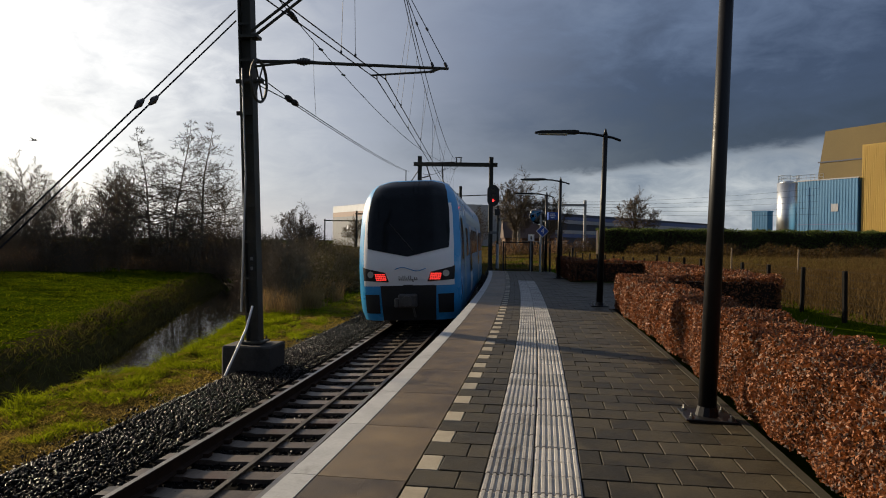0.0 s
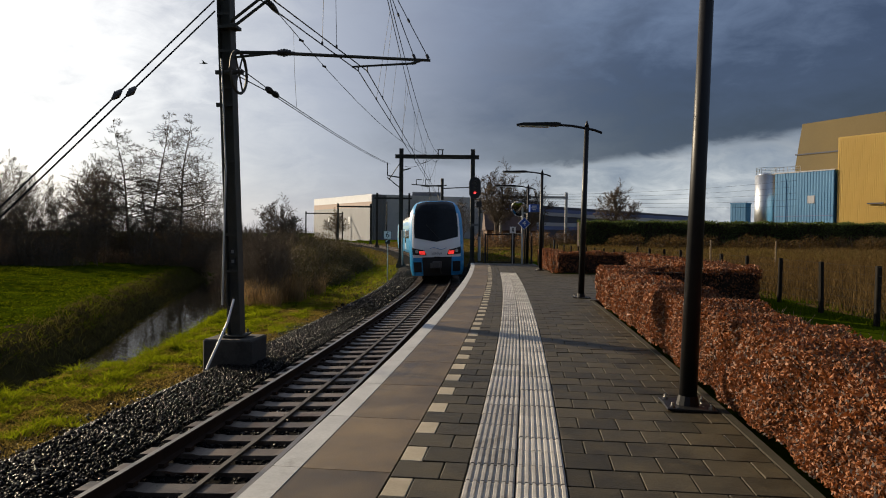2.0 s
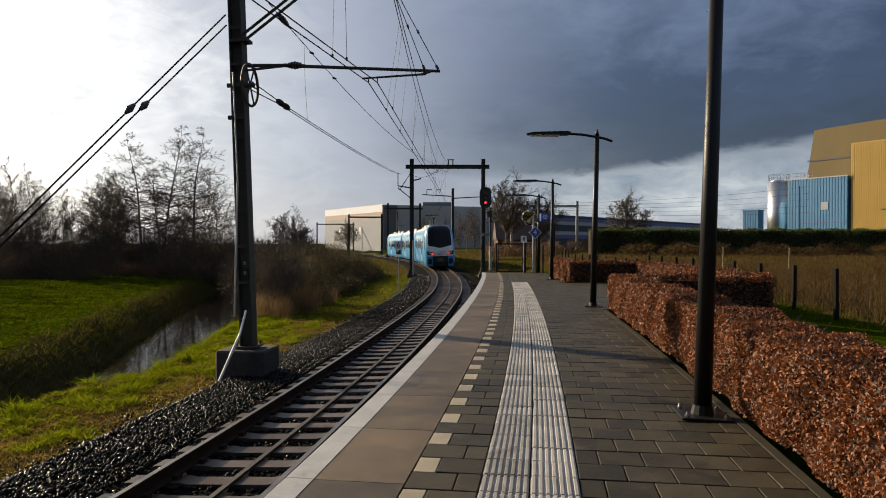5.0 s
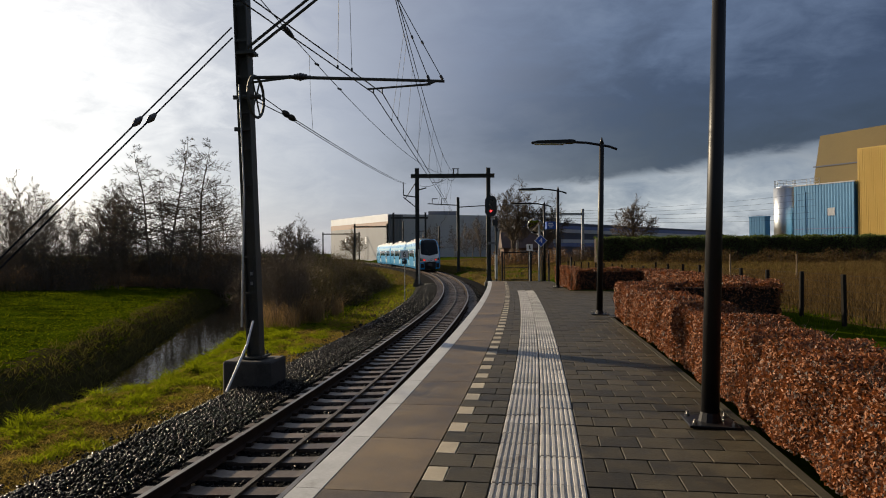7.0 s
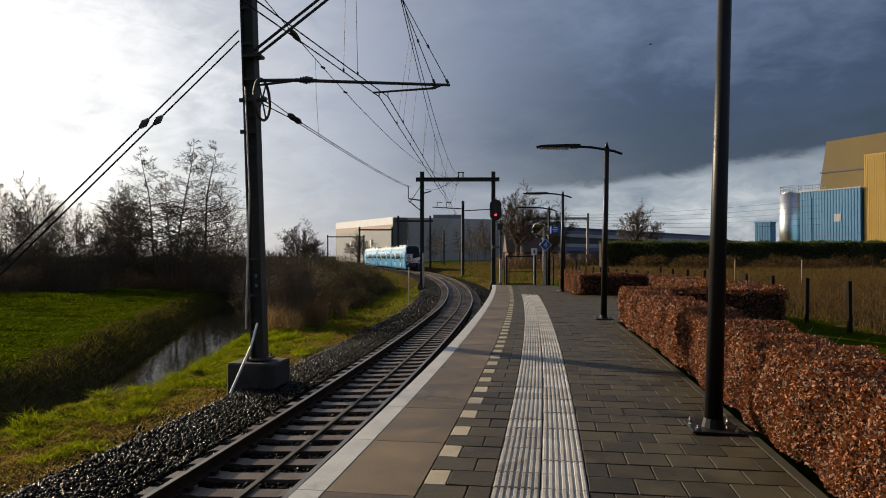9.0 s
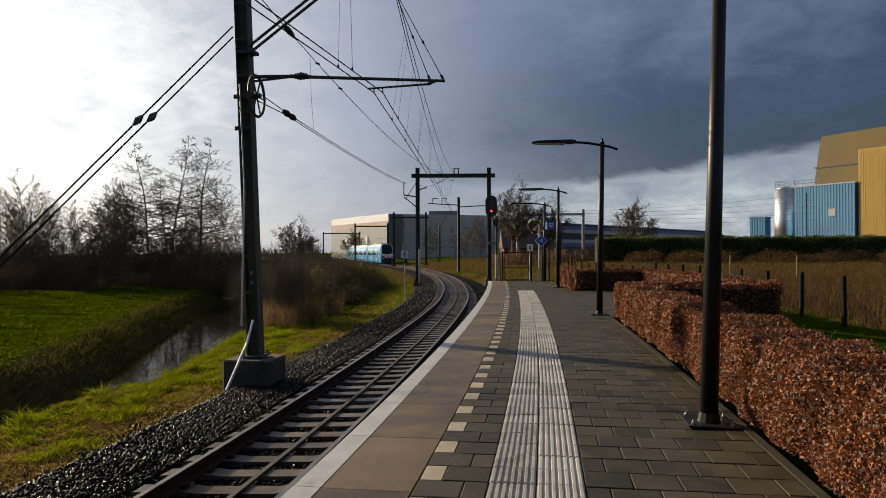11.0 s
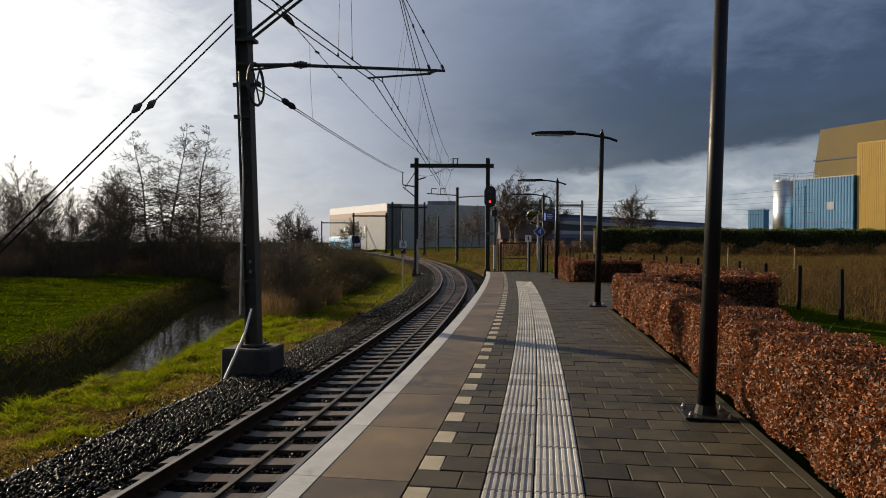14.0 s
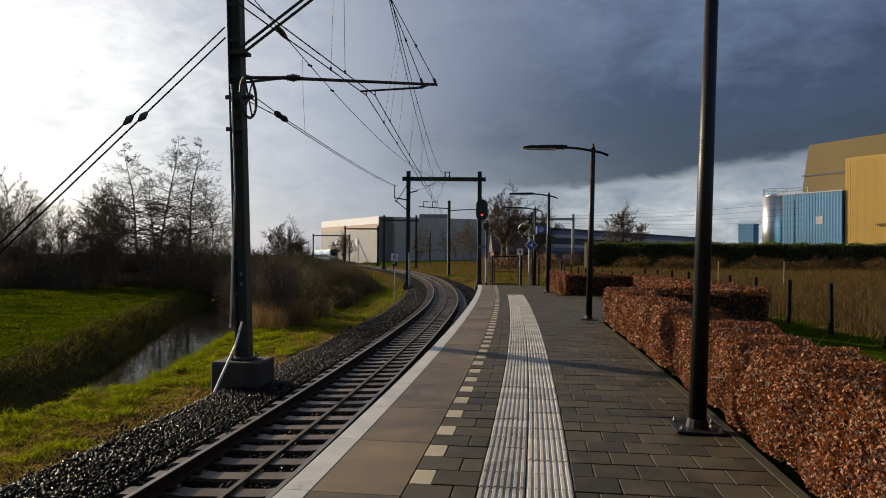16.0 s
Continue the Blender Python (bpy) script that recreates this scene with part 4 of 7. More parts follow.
def catenary():
    """Contact wires, messengers, droppers and anchor wires."""
    cat = thing("overhead_line", Matrix(), "thin dark overhead wires with droppers over the track", "overhead line")
    clip = [Vector((-1.42, 14.25, 4.78)), Vector((-1.24, 14.25, 4.78))]
    cw = []
    for i, c in enumerate(clip):
        behind = [Vector((-4.6 + 0.18 * i, 0, 4.75)), Vector((-7.0 + 0.18 * i, -12, 4.8))]
        far = [Vector((0.55 + 0.1 * i, 56, 4.9)), Vector((-0.6, 91, 4.9)), Vector((-6.2, 130, 5.0))]
        cw.append([behind[1], behind[0], c, *far])
    for r in cw:
        curve_wire("contact_wire", [r], 0.011, "wire", cat)
    def along(pts, y):
        """The place on a run of wire at a given distance down the line."""
        for c, d in zip(pts, pts[1:]):
            if c.y <= y <= d.y:
                return c.lerp(d, (y - c.y) / (d.y - c.y))
        return None

    top = Vector((-1.02, 14.5, 7.0))
    for i, (end, drop) in enumerate(((Vector((-0.09, 56, 7.87)), 0.35), (Vector((0.87, 56, 8.0)), 0.95))):
        a = top + Vector((0.04 * i, 0, 0))
        mess = sag(Vector((-8.7 + 0.2 * i, -7, 7.6)), a, 0.3, 8)[:-1] + sag(a, end, drop, 14) + sag(end, Vector((-0.9 + 0.3 * i, 91, 7.6)), 0.9, 6)[1:]
        curve_wire("messenger_wire", [mess], 0.011, "wire", cat)
        for y in ((12.3, 17.3, 20.6, 24.9, 31.5, 40.5, 50.0, 66.0, 80.0), (12.5, 17.1, 22.9, 28.0, 35.8, 45.0, 60.0, 73.0))[i]:
            p, q = along(mess, y), along(cw[i], y)
            curve_wire("dropper", [[p, q]], 0.0045, "wire", cat)
            bm = bmesh.new()
            box(bm, q.x, q.y, q.z + 0.02, 0.03, 0.05, 0.06)
            part("clamp", bm, "insulator", cat)
    for x, f in ((0.0, 0.58), (-0.28, 0.52)):
        foot = Vector((x, 14.2, 5.04))
        curve_wire("hanger_wire", [[top, foot]], 0.009, "wire", cat)
        bm = bmesh.new()
        tube(bm, top.lerp(foot, f), top.lerp(foot, f + 0.03), 0.025, 0.025, 6)
        part("clamp", bm, "insulator", cat)
        bm = bmesh.new()
        tube(bm, top.lerp(foot, 0.96), foot, 0.03, 0.03, 6)
        part("wire_eye", bm, "insulator", cat)
    # anchored wires
    anchor = Vector((-3.1, 56, 7.05))
    for d in (-0.04, 0.05):
        w = [Vector((-3.83, 14.3, 4.72 + d * 2)), Vector((-3.82 + d, 17.0, 4.88)), anchor + Vector((d * 2, 0, 0))]
        curve_wire("anchor_wire", [w[:2] + sag(w[1], w[2], 0.15, 8)[1:]], 0.012, "wire", cat)
    feeder = sag(Vector((-4.2, 14.6, 7.3)), Vector((0.73, 56, 7.68)), 1.05, 14)
    curve_wire("feeder_wire", [feeder], 0.011, "wire", cat)
    for p, q in ((Vector((-3.86, 16.75, 4.93)), Vector((-3.81, 17.35, 4.90))), (Vector((-3.77, 17.0, 4.87)), Vector((-3.74, 17.6, 4.88))), (along(feeder, 17.0), along(feeder, 17.9))):
        bm = bmesh.new()
        for k in range(6):
            a = p.lerp(q, 0.14 + 0.12 * k)
            r = 0.05 + 0.03 * math.sin(math.pi * (k + 0.5) / 6)
            tube(bm, a, p.lerp(q, 0.24 + 0.12 * k), r, r * 0.8, 10)
        tube(bm, p, q, 0.026, 0.026, 8)
        part("strain_insulator", bm, "insulator", cat)
    for y in (19.8, 22.2):
        bm = bmesh.new()
        p = along(feeder, y)
        tube(bm, p - Vector((0.03, 0.07, 0)), p + Vector((0.03, 0.07, 0)), 0.035, 0.035, 8)
        part("clamp", bm, "insulator", cat)
    foot = Vector((-3.76, 20.1, 5.03))
    curve_wire("dropper", [[along(feeder, 19.1), along(feeder, 19.1).lerp(foot, 0.5) - Vector((0.02, 0, 0)), foot]], 0.005, "wire", cat)
    for a, b in ((Vector((-1.0, 56, 7.2)), Vector((0.8, 56, 7.95))), (Vector((-1.9, 56, 6.9)), Vector((0.2, 56, 7.6))), (Vector((0.4, 56, 7.4)), Vector((1.1, 56, 7.9)))):
        curve_wire("jumper", [sag(a, b, 0.35, 8)], 0.016, "wire", cat)
    # guys of the tensioned mast
    guy = thing("guy_wires", Matrix(), "pair of taut steel guy wires with black insulators", "guy wire")
    for x, z, end, f in ((-4.40, 6.23, -8.67, 0.2955), (-4.385, 6.015, -8.56, 0.262)):
        a, b = Vector((x, 14.5, z)), Vector((end, 9.0, -1.42))
        curve_wire("guy_wire", [[a, b]], 0.016, "wire", guy)
        bm = bmesh.new()
        tube(bm, a.lerp(b, f - 0.012), a.lerp(b, f), 0.03, 0.07, 8)
        tube(bm, a.lerp(b, f), a.lerp(b, f + 0.012), 0.07, 0.03, 8)
        part("insulator", bm, "insulator", guy)
    bm = bmesh.new()
    box(bm, -8.6, 9.0, -1.5, 0.6, 0.5, 0.3)
    part("ground_anchor", bm, "concrete", guy)
    # power lines past the factory
    pl = thing("power_lines", Matrix(), "thin dark power lines past the factory", "power line")
    for k in range(5):
        curve_wire("line", [sag((12, 122, 8.4 - 0.25 * k), (75, 140, 13.0 - 1.3 * k), 0.8, 8)], 0.02, "wire", pl)


catenary()


# ---- signal, signs and gate at the platform's end ----
def text_on(name, body, size, m, mat, parent):
    cu = bpy.data.curves.new(name, "FONT")
    cu.body, cu.size, cu.align_x, cu.align_y, cu.extrude = body, size, "CENTER", "CENTER", 0.002
    tmp = bpy.data.objects.new(name, cu)
    scene.collection.objects.link(tmp)
    me = bpy.data.meshes.new_from_object(tmp.evaluated_get(bpy.context.evaluated_depsgraph_get()))
    bpy.data.objects.remove(tmp)
    me.materials.clear()
    me.materials.append(M[mat])
    ob = new(name, me)
    ob.parent = parent
    ob.matrix_local = m
    return ob


def facing(x, y, z):
    return pose(x, y, z, 90)


def signal():
    t = thing("railway_signal", pose(2.93, 39, -0.2), "black railway signal showing a red light", "railway signal")
    bm = bmesh.new()
    tube(bm, (0, 0, 0), (0, 0, 3.7), 0.06, 0.06, 10)
    box(bm, 0, 0, 0.05, 0.4, 0.4, 0.1)
    part("post", bm, "mast", t)
    bm = bmesh.new()
    tube(bm, (0, -0.02, 0.2), (0, -0.02, 1.55), 0.085, 0.085, 10)
    part("pale_sleeve", bm, "galvanised", t)
    bm = bmesh.new()
    out = []
    for i in range(32):
        a = 2 * math.pi * i / 32
        out.append((0.33 * math.cos(a), 4.27 + (0.27 if math.sin(a) > 0 else -0.27) + 0.33 * math.sin(a)))
    prism(bm, [(x - 0.28, z) for x, z in out], -0.06, 0.0)
    head = part("backboard", bm, "sign_black", t)
    bm = bmesh.new()
    box(bm, -0.28, 0.1, 4.27, 0.34, 0.2, 0.9, bevel=0.03)
    part("housing", bm, "sign_black", head)
    for k, z in enumerate((4.55, 4.27, 3.99)):
        bm = bmesh.new()
        tube(bm, (-0.28, -0.075, z), (-0.28, -0.062, z), 0.055 if k == 2 else 0.1, 0.06 if k == 2 else 0.1, 16)
        part("lens", bm, "signal_red" if k == 2 else "train_glass", head, "glowing red lens" if k == 2 else "")
        bm = bmesh.new()
        for i in range(12):
            a0, a1 = math.pi * i / 12, math.pi * (i + 1) / 12
            vs = [bm.verts.new((-0.28 + 0.12 * math.cos(a), y, z + 0.12 * math.sin(a))) for a, y in ((a0, -0.06), (a1, -0.06), (a1, -0.26), (a0, -0.26))]
            bm.faces.new(vs)
        part("hood", bm, "sign_black", head)
    bm = bmesh.new()
    box(bm, -0.05, 0, 3.35, 0.3, 0.25, 0.35)
    part("junction_box", bm, "sign_black", t)
    bm = bmesh.new()
    box(bm, 0.02, 0, 2.95, 0.16, 0.2, 0.16)
    part("cable_box", bm, "sign_black", t)
    bm = bmesh.new()
    box(bm, -0.2, -0.02, 2.2, 0.5, 0.06, 0.14)
    part("number_plate", bm, "sign_grey", t)


signal()


def signs():
    d = thing("diamond_sign", pose(4.88, 35.0, 0), "blue diamond sign with a white number on a pole", "sign")
    bm = bmesh.new()
    tube(bm, (-0.08, 0.03, 0), (-0.08, 0.03, 2.9), 0.05, 0.05, 10)
    part("pole", bm, "galvanised", d)
    bm = bmesh.new()
    prism(bm, [(0, 2.37), (0.32, 2.05), (0, 1.73), (-0.32, 2.05)], -0.05, -0.02)
    prism(bm, [(0, 2.34), (0.29, 2.05), (0, 1.76), (-0.29, 2.05)], -0.054, -0.05, mat=1)
    pl = part("plate", bm, ["sign_white", "sign_blue"], d)
    text_on("numeral", "4", 0.36, facing(0, -0.058, 2.05), "sign_white", pl)
    m = thing("convex_mirror", pose(4.66, 35.2, 0, 0, 0, -28), "round convex platform mirror with a pale rim", "mirror")
    bm = bmesh.new()
    tube(bm, (0.28, 0.1, 0), (0.28, 0.1, 3.1), 0.04, 0.04, 10)
    tube(bm, (0.28, 0.1, 2.75), (0.0, 0.1, 2.78), 0.03, 0.03, 8)
    part("pole", bm, "lamp_post", m)
    bm = bmesh.new()
    rings = []
    for j in range(7):
        r = 0.40 * j / 6
        rings.append([bm.verts.new((r * math.cos(a), -0.02 - 0.10 * (1 - (j / 6) ** 2), 2.78 + r * math.sin(a))) for a in [2 * math.pi * i / 32 for i in range(32)]] if j else [bm.verts.new((0, -0.12, 2.78))])
    for i in range(32):
        bm.faces.new((rings[0][0], rings[1][i], rings[1][(i + 1) % 32]))
        for j in range(1, 6):
            bm.faces.new((rings[j][i], rings[j + 1][i], rings[j + 1][(i + 1) % 32], rings[j][(i + 1) % 32]))
    glass = part("mirror_glass", bm, "mirror", m, smooth=True)
    bm = bmesh.new()
    for i in range(32):
        a, b = 2 * math.pi * i / 32, 2 * math.pi * (i + 1) / 32
        tube(bm, (0.41 * math.cos(a), -0.01, 2.78 + 0.41 * math.sin(a)), (0.41 * math.cos(b), -0.01, 2.78 + 0.41 * math.sin(b)), 0.035, 0.035, 6, mat=i % 4 == 0)
    rim = part("rim", bm, ["sign_grey", "sign_white"], m)
    tip = Matrix.Translation((0, 0, 2.78)) @ Matrix.Rotation(radians(24), 4, "X") @ Matrix.Translation((0, 0, -2.78))
    glass.data.transform(tip)
    rim.data.transform(tip)
    b = thing("station_sign", pose(4.98, 31.5, 0), "small blue station sign box on a dark post", "sign")
    bm = bmesh.new()
    tube(bm, (0.16, 0.05, 0), (0.16, 0.05, 2.6), 0.055, 0.055, 10)
    part("post", bm, "lamp_post", b)
    bm = bmesh.new()
    box(bm, -0.14, 0, 2.68, 0.42, 0.5, 0.34, bevel=0.015)
    p = part("box", bm, "sign_blue", b)
    bm = bmesh.new()
    for k, w in enumerate((0.2, 0.26, 0.16)):
        box(bm, -0.17, -0.252, 2.77 - 0.08 * k, w, 0.004, 0.04)
    part("lettering_bars", bm, "sign_white", p)
    n = thing("notice_plate", pose(4.5, 36.3, 0), "small white notice plate on the gate post", "sign")
    bm = bmesh.new()
    box(bm, -0.03, -0.08, 1.72, 0.32, 0.02, 0.34)
    pl = part("plate", bm, "sign_white", n)
    bm = bmesh.new()
    box(bm, -0.03, -0.094, 1.74, 0.07, 0.006, 0.18)
    box(bm, 0.0, -0.094, 1.66, 0.05, 0.006, 0.06)
    part("pictogram", bm, "sign_black", pl)
    bm = bmesh.new()
    tube(bm, (-0.03, 0, -0.1), (-0.03, 0, 1.9), 0.03, 0.03, 8)
    part("post", bm, "galvanised", n)
    s = thing("speed_board", pose(-2.3, 40.5, -1.36), "white number board on a thin post beside the track", "sign")
    bm = bmesh.new()
    tube(bm, (0, 0.03, 0), (0, 0.03, 2.95), 0.03, 0.03, 8)
    part("post", bm, "galvanised", s)
    bm = bmesh.new()
    box(bm, 0, -0.01, 2.75, 0.47, 0.03, 0.47)
    box(bm, 0, -0.028, 2.75, 0.47, 0.006, 0.47, mat=1)
    box(bm, 0, -0.033, 2.75, 0.43, 0.006, 0.43, mat=0)
    pl = part("plate", bm, ["sign_white", "sign_black"], s)
    text_on("numeral", "6", 0.46, facing(0, -0.04, 2.75), "sign_black", pl)
    bm = bmesh.new()
    box(bm, 0, -0.01, 2.34, 0.28, 0.03, 0.26)
    prism(bm, [(-0.1, 2.44), (0.02, 2.44), (-0.1, 2.32)], -0.032, -0.026, mat=1)
    part("arrow_plate", bm, ["sign_black", "sign_white"], s)


mm = material("mirror_silver", (0.45, 0.46, 0.47), (0.5, 0.5, 0.5), 0.04, metal=1.0, rough_spread=0.01)
M["mirror"] = mm
signs()


def gate():
    t = thing("platform_gate", pose(3.05, 36.4, -0.05), "black steel service gate closing the platform's end", "gate")
    for x in (0.0, 1.5):
        bm = bmesh.new()
        box(bm, x, 0, 0.79, 0.09, 0.09, 1.58)
        part("gate_post", bm, "lamp_post", t)
    for z, w in ((1.52, 0.07), (0.08, 0.06), (0.72, 0.035)):
        bm = bmesh.new()
        box(bm, 0.75, 0, z, 1.4, 0.05, w)
        part("rail", bm, "lamp_post", t)
    for x in (-0.12, 0.12, 1.38):
        bm = bmesh.new()
        box(bm, x, 0.01, 0.78, 0.04, 0.04, 1.46)
        part("bar", bm, "lamp_post", t)
    bm = bmesh.new()
    for k in range(2):
        box(bm, 1.0 + 0.08 * k, -0.04, 0.42, 0.035, 0.01, 0.16)
    part("marking_bars", bm, "sign_black", t)
    rail = thing("end_railing", pose(4.95, 36.2, -0.05), "dark steel railing posts beside the platform gate", "railing")
    for x, h in ((0.0, 1.3), (0.38, 1.45), (0.8, 2.5), (1.2, 1.3)):
        bm = bmesh.new()
        tube(bm, (x, -abs(x) * 2.2, 0), (x, -abs(x) * 2.2, h), 0.05, 0.05, 8)
        part("post", bm, "lamp_post", rail)


gate()

# ---- the train: three articulated cars ----
CAR = 20.6
TOP = 4.2


def half_width(z):
    pts = [(0.3, 1.30), (0.55, 1.38), (1.0, 1.41), (2.4, 1.41), (3.2, 1.375), (3.6, 1.31), (3.9, 1.19), (4.1, 1.03), (4.2, 0.80)]
    for (a, wa), (b, wb) in zip(pts, pts[1:]):
        if z <= b:
            return wa + (wb - wa) * max(0.0, z - a) / (b - a)
    return pts[-1][1]


def nose(x, z):
    """How far the end's face lies behind its foremost point."""
    pts = [(0.3, 0.22), (0.7, 0.10), (1.25, 0.04), (1.7, 0.0), (2.1, 0.06), (3.0, 0.34), (3.7, 0.66), (4.0, 0.95), (4.2, 1.35)]
    y = pts[-1][1]
    for (a, ya), (b, yb) in zip(pts, pts[1:]):
        if z <= b:
            y = ya + (yb - ya) * max(0.0, z - a) / (b - a)
            break
    u = min(1.0, abs(x) / half_width(z))
    return y + 0.10 * u * u + 0.38 * u ** 7


def face_patch(bm, outline, lift=0.012, cell=0.08, mat=0):
    """Covers an outline of (x, z) points with a patch that follows the nose."""
    xs = [p[0] for p in outline]
    zs = [p[1] for p in outline]
    vs = [bm.verts.new((x, 0, z)) for x, z in outline]
    bm.faces.new(vs)
    def cut(lo, hi, axis):
        c = lo + cell
        while c < hi - 0.01:
            co = (c, 0, 0) if axis == 0 else (0, 0, c)
            no = (1, 0, 0) if axis == 0 else (0, 0, 1)
            bmesh.ops.bisect_plane(bm, geom=bm.verts[:] + bm.edges[:] + bm.faces[:], plane_co=co, plane_no=no, dist=0.0005)
            c += cell
    cut(min(xs), max(xs), 0)
    cut(min(zs), max(zs), 1)
    for v in bm.verts:
        v.co.y = nose(v.co.x, v.co.z) - lift
    bmesh.ops.recalc_face_normals(bm, faces=bm.faces)
    f = next(iter(bm.faces))
    if f.normal.y > 0:
        bmesh.ops.reverse_faces(bm, faces=bm.faces)
    for f in bm.faces:
        f.material_index = mat
        f.smooth = True


ZS = [0.3, 0.42, 0.55, 0.8, 1.0, 1.25, 1.5, 1.75, 2.0, 2.2, 2.4, 2.8, 3.2, 3.5, 3.7, 3.85, 3.95, 4.03, 4.1, 4.15, 4.2]


def end_shell():
    """The rounded end: light blue sides, white below the windscreen."""
    bm = bmesh.new()
    us = [-1, -0.97, -0.93, -0.88, -0.8, -0.68, -0.5, -0.25, 0, 0.25, 0.5, 0.68, 0.8, 0.88, 0.93, 0.97, 1]
    rows = [[bm.verts.new((u * half_width(z), nose(u * half_width(z), z), z)) for u in us] for z in ZS]
    for j in range(len(ZS) - 1):
        for i in range(len(us) - 1):
            f = bm.faces.new((rows[j][i], rows[j][i + 1], rows[j + 1][i + 1], rows[j + 1][i]))
            f.smooth = True
            zm, um = (ZS[j] + ZS[j + 1]) / 2, abs(us[i] + us[i + 1]) / 2
            f.material_index = 1 if 1.25 < zm < 3.5 and um < 0.90 else 0
    return bm


def side_profile():
    right = [(half_width(z), z) for z in ZS]
    return right + [(-x, z) for x, z in right[::-1]]


def car_body(bm, y0, y1, with_end):
    out = side_profile()
    n = len(out)
    rows = []
    for y in (y0, y1):
        ring = []
        for x, z in out:
            yy = nose(x, z) if with_end and y == y0 else y
            ring.append(bm.verts.new((x, yy, z)))
        rows.append(ring)
    for i in range(n):
        j = (i + 1) % n
        f = bm.faces.new((rows[0][i], rows[0][j], rows[1][j], rows[1][i]))
        z = (out[i][1] + out[j][1]) / 2
        f.material_index = 2 if z > 3.8 else 0
    bm.faces.new(rows[1][::-1])
    if not with_end:
        bm.faces.new(rows[0])
    bmesh.ops.recalc_face_normals(bm, faces=bm.faces)


def side_patch(bm, sgn, y0, y1, z0, z1, lift=0.012, mat=0):
    """A flush panel on the car's side."""
    zs = [z0] + [z for z in ZS if z0 < z < z1] + [z1]
    a = [[bm.verts.new((sgn * (half_width(z) + lift), y, z)) for z in zs] for y in (y0, y1)]
    for i in range(len(zs) - 1):
        q = [a[0][i], a[1][i], a[1][i + 1], a[0][i + 1]]
        f = bm.faces.new(q if sgn > 0 else q[::-1])
        f.material_index = mat


def train_car(with_end, label):
    car = thing("train_car", Matrix(), label, "train", "cars of the train")
    if with_end:
        part("end_shell", end_shell(), ["train_blue", "train_white"], car, "rounded blue and white train end")
    bm = bmesh.new()
    car_body(bm, 0.0, CAR, with_end)
    part("body", bm, ["train_blue", "train_blue", "train_grey"], car)
    a = 3.4 if with_end else 1.0
    for sgn in (-1, 1):
        # broad paler panels between windows and door zones
        doors = (6.2, 14.2)
        y = a + 0.3
        while y < CAR - 1.4:
            gap = next((d for d in doors if y + 1.35 > d - 0.15 and y < d + 1.45), None)
            if gap is not None:
                y = gap + 1.6
                continue
            bm = bmesh.new()
            side_patch(bm, sgn, y, y + 1.25, 1.95, 2.85)
            part("window", bm, "train_glass", car)
            y += 1.42
        for d in doors:
            bm = bmesh.new()
            side_patch(bm, sgn, d, d + 1.35, 0.62, 2.95, 0.014)
            door = part("door", bm, "train_white", car, "pale sliding door")
            for k in (0.1, 0.74):
                bm = bmesh.new()
                side_patch(bm, sgn, d + k, d + k + 0.5, 1.35, 2.75, 0.022)
                part("door_glass", bm, "train_glass", door)
        bm = bmesh.new()
        side_patch(bm, sgn, a - 0.2, CAR - 0.3, 0.42, 0.60, 0.008)
        part("skirt_band", bm, "train_dark_blue", car)
        bm = bmesh.new()
        side_patch(bm, sgn, a + 1.0, CAR - 1.0, 3.02, 3.4, 0.008)
        part("pale_band", bm, "train_pale", car, "pale blue band above the windows")
        if with_end:
            bm = bmesh.new()
            side_patch(bm, sgn, 1.35, 2.1, 1.9, 3.1, 0.012)
            part("cab_window", bm, "train_glass", car)
            bm = bmesh.new()
            side_patch(bm, sgn, 2.35, 3.15, 0.62, 2.95, 0.012)
            part("cab_door", bm, "train_pale", car)
    # roof gear
    for y, l, h in ((5.0, 3.0, 0.22), (9.5, 4.2, 0.3), (15.5, 2.8, 0.2)):
        bm = bmesh.new()
        prism(bm, [(-0.7, 4.15), (0.7, 4.15), (0.6, 4.2 + h), (-0.6, 4.2 + h)], y, y + l)
        part("roof_unit", bm, "train_grey", car)
    # running gear
    for y in (3.2, 17.4):
        bm = bmesh.new()
        box(bm, 0, y, 0.42, 2.0, 2.9, 0.35, bevel=0.05)
        bog = part("bogie", bm, "train_black", car)
        for dy in (-1.2, 1.2):
            for x in (-0.75, 0.75):
                bm = bmesh.new()
                tube(bm, (x - 0.06, y + dy, 0.41), (x + 0.06, y + dy, 0.41), 0.41, 0.41, 20)
                part("wheel", bm, "rail_side", bog)
    bm = bmesh.new()
    box(bm, 0, 10.3, 0.42, 2.1, 9.0, 0.36, bevel=0.04)
    part("underframe", bm, "train_black", car)
    if not with_end:
        bm = bmesh.new()
        box(bm, 0, -0.3, 2.1, 2.3, 0.6, 3.2)
        part("gangway", bm, "train_black", car, "dark folded gangway bellows")
        return car
    bm = bmesh.new()
    box(bm, 0, CAR + 0.3, 2.1, 2.3, 0.6, 3.2)
    part("gangway", bm, "train_black", car, "dark folded gangway bellows")
    # windscreen, lamps, coupler on the end
    bm = bmesh.new()
    face_patch(bm, [(0, 2.04), (1.12, 2.27), (1.14, 2.7), (1.12, 3.3), (1.04, 3.85), (0.95, 4.08), (0.6, 4.17), (-0.6, 4.17), (-0.95, 4.08), (-1.04, 3.85), (-1.12, 3.3), (-1.14, 2.7), (-1.12, 2.27)])
    scr = part("windscreen", bm, "train_glass", car, "large dark tinted windscreen")
    bm = bmesh.new()
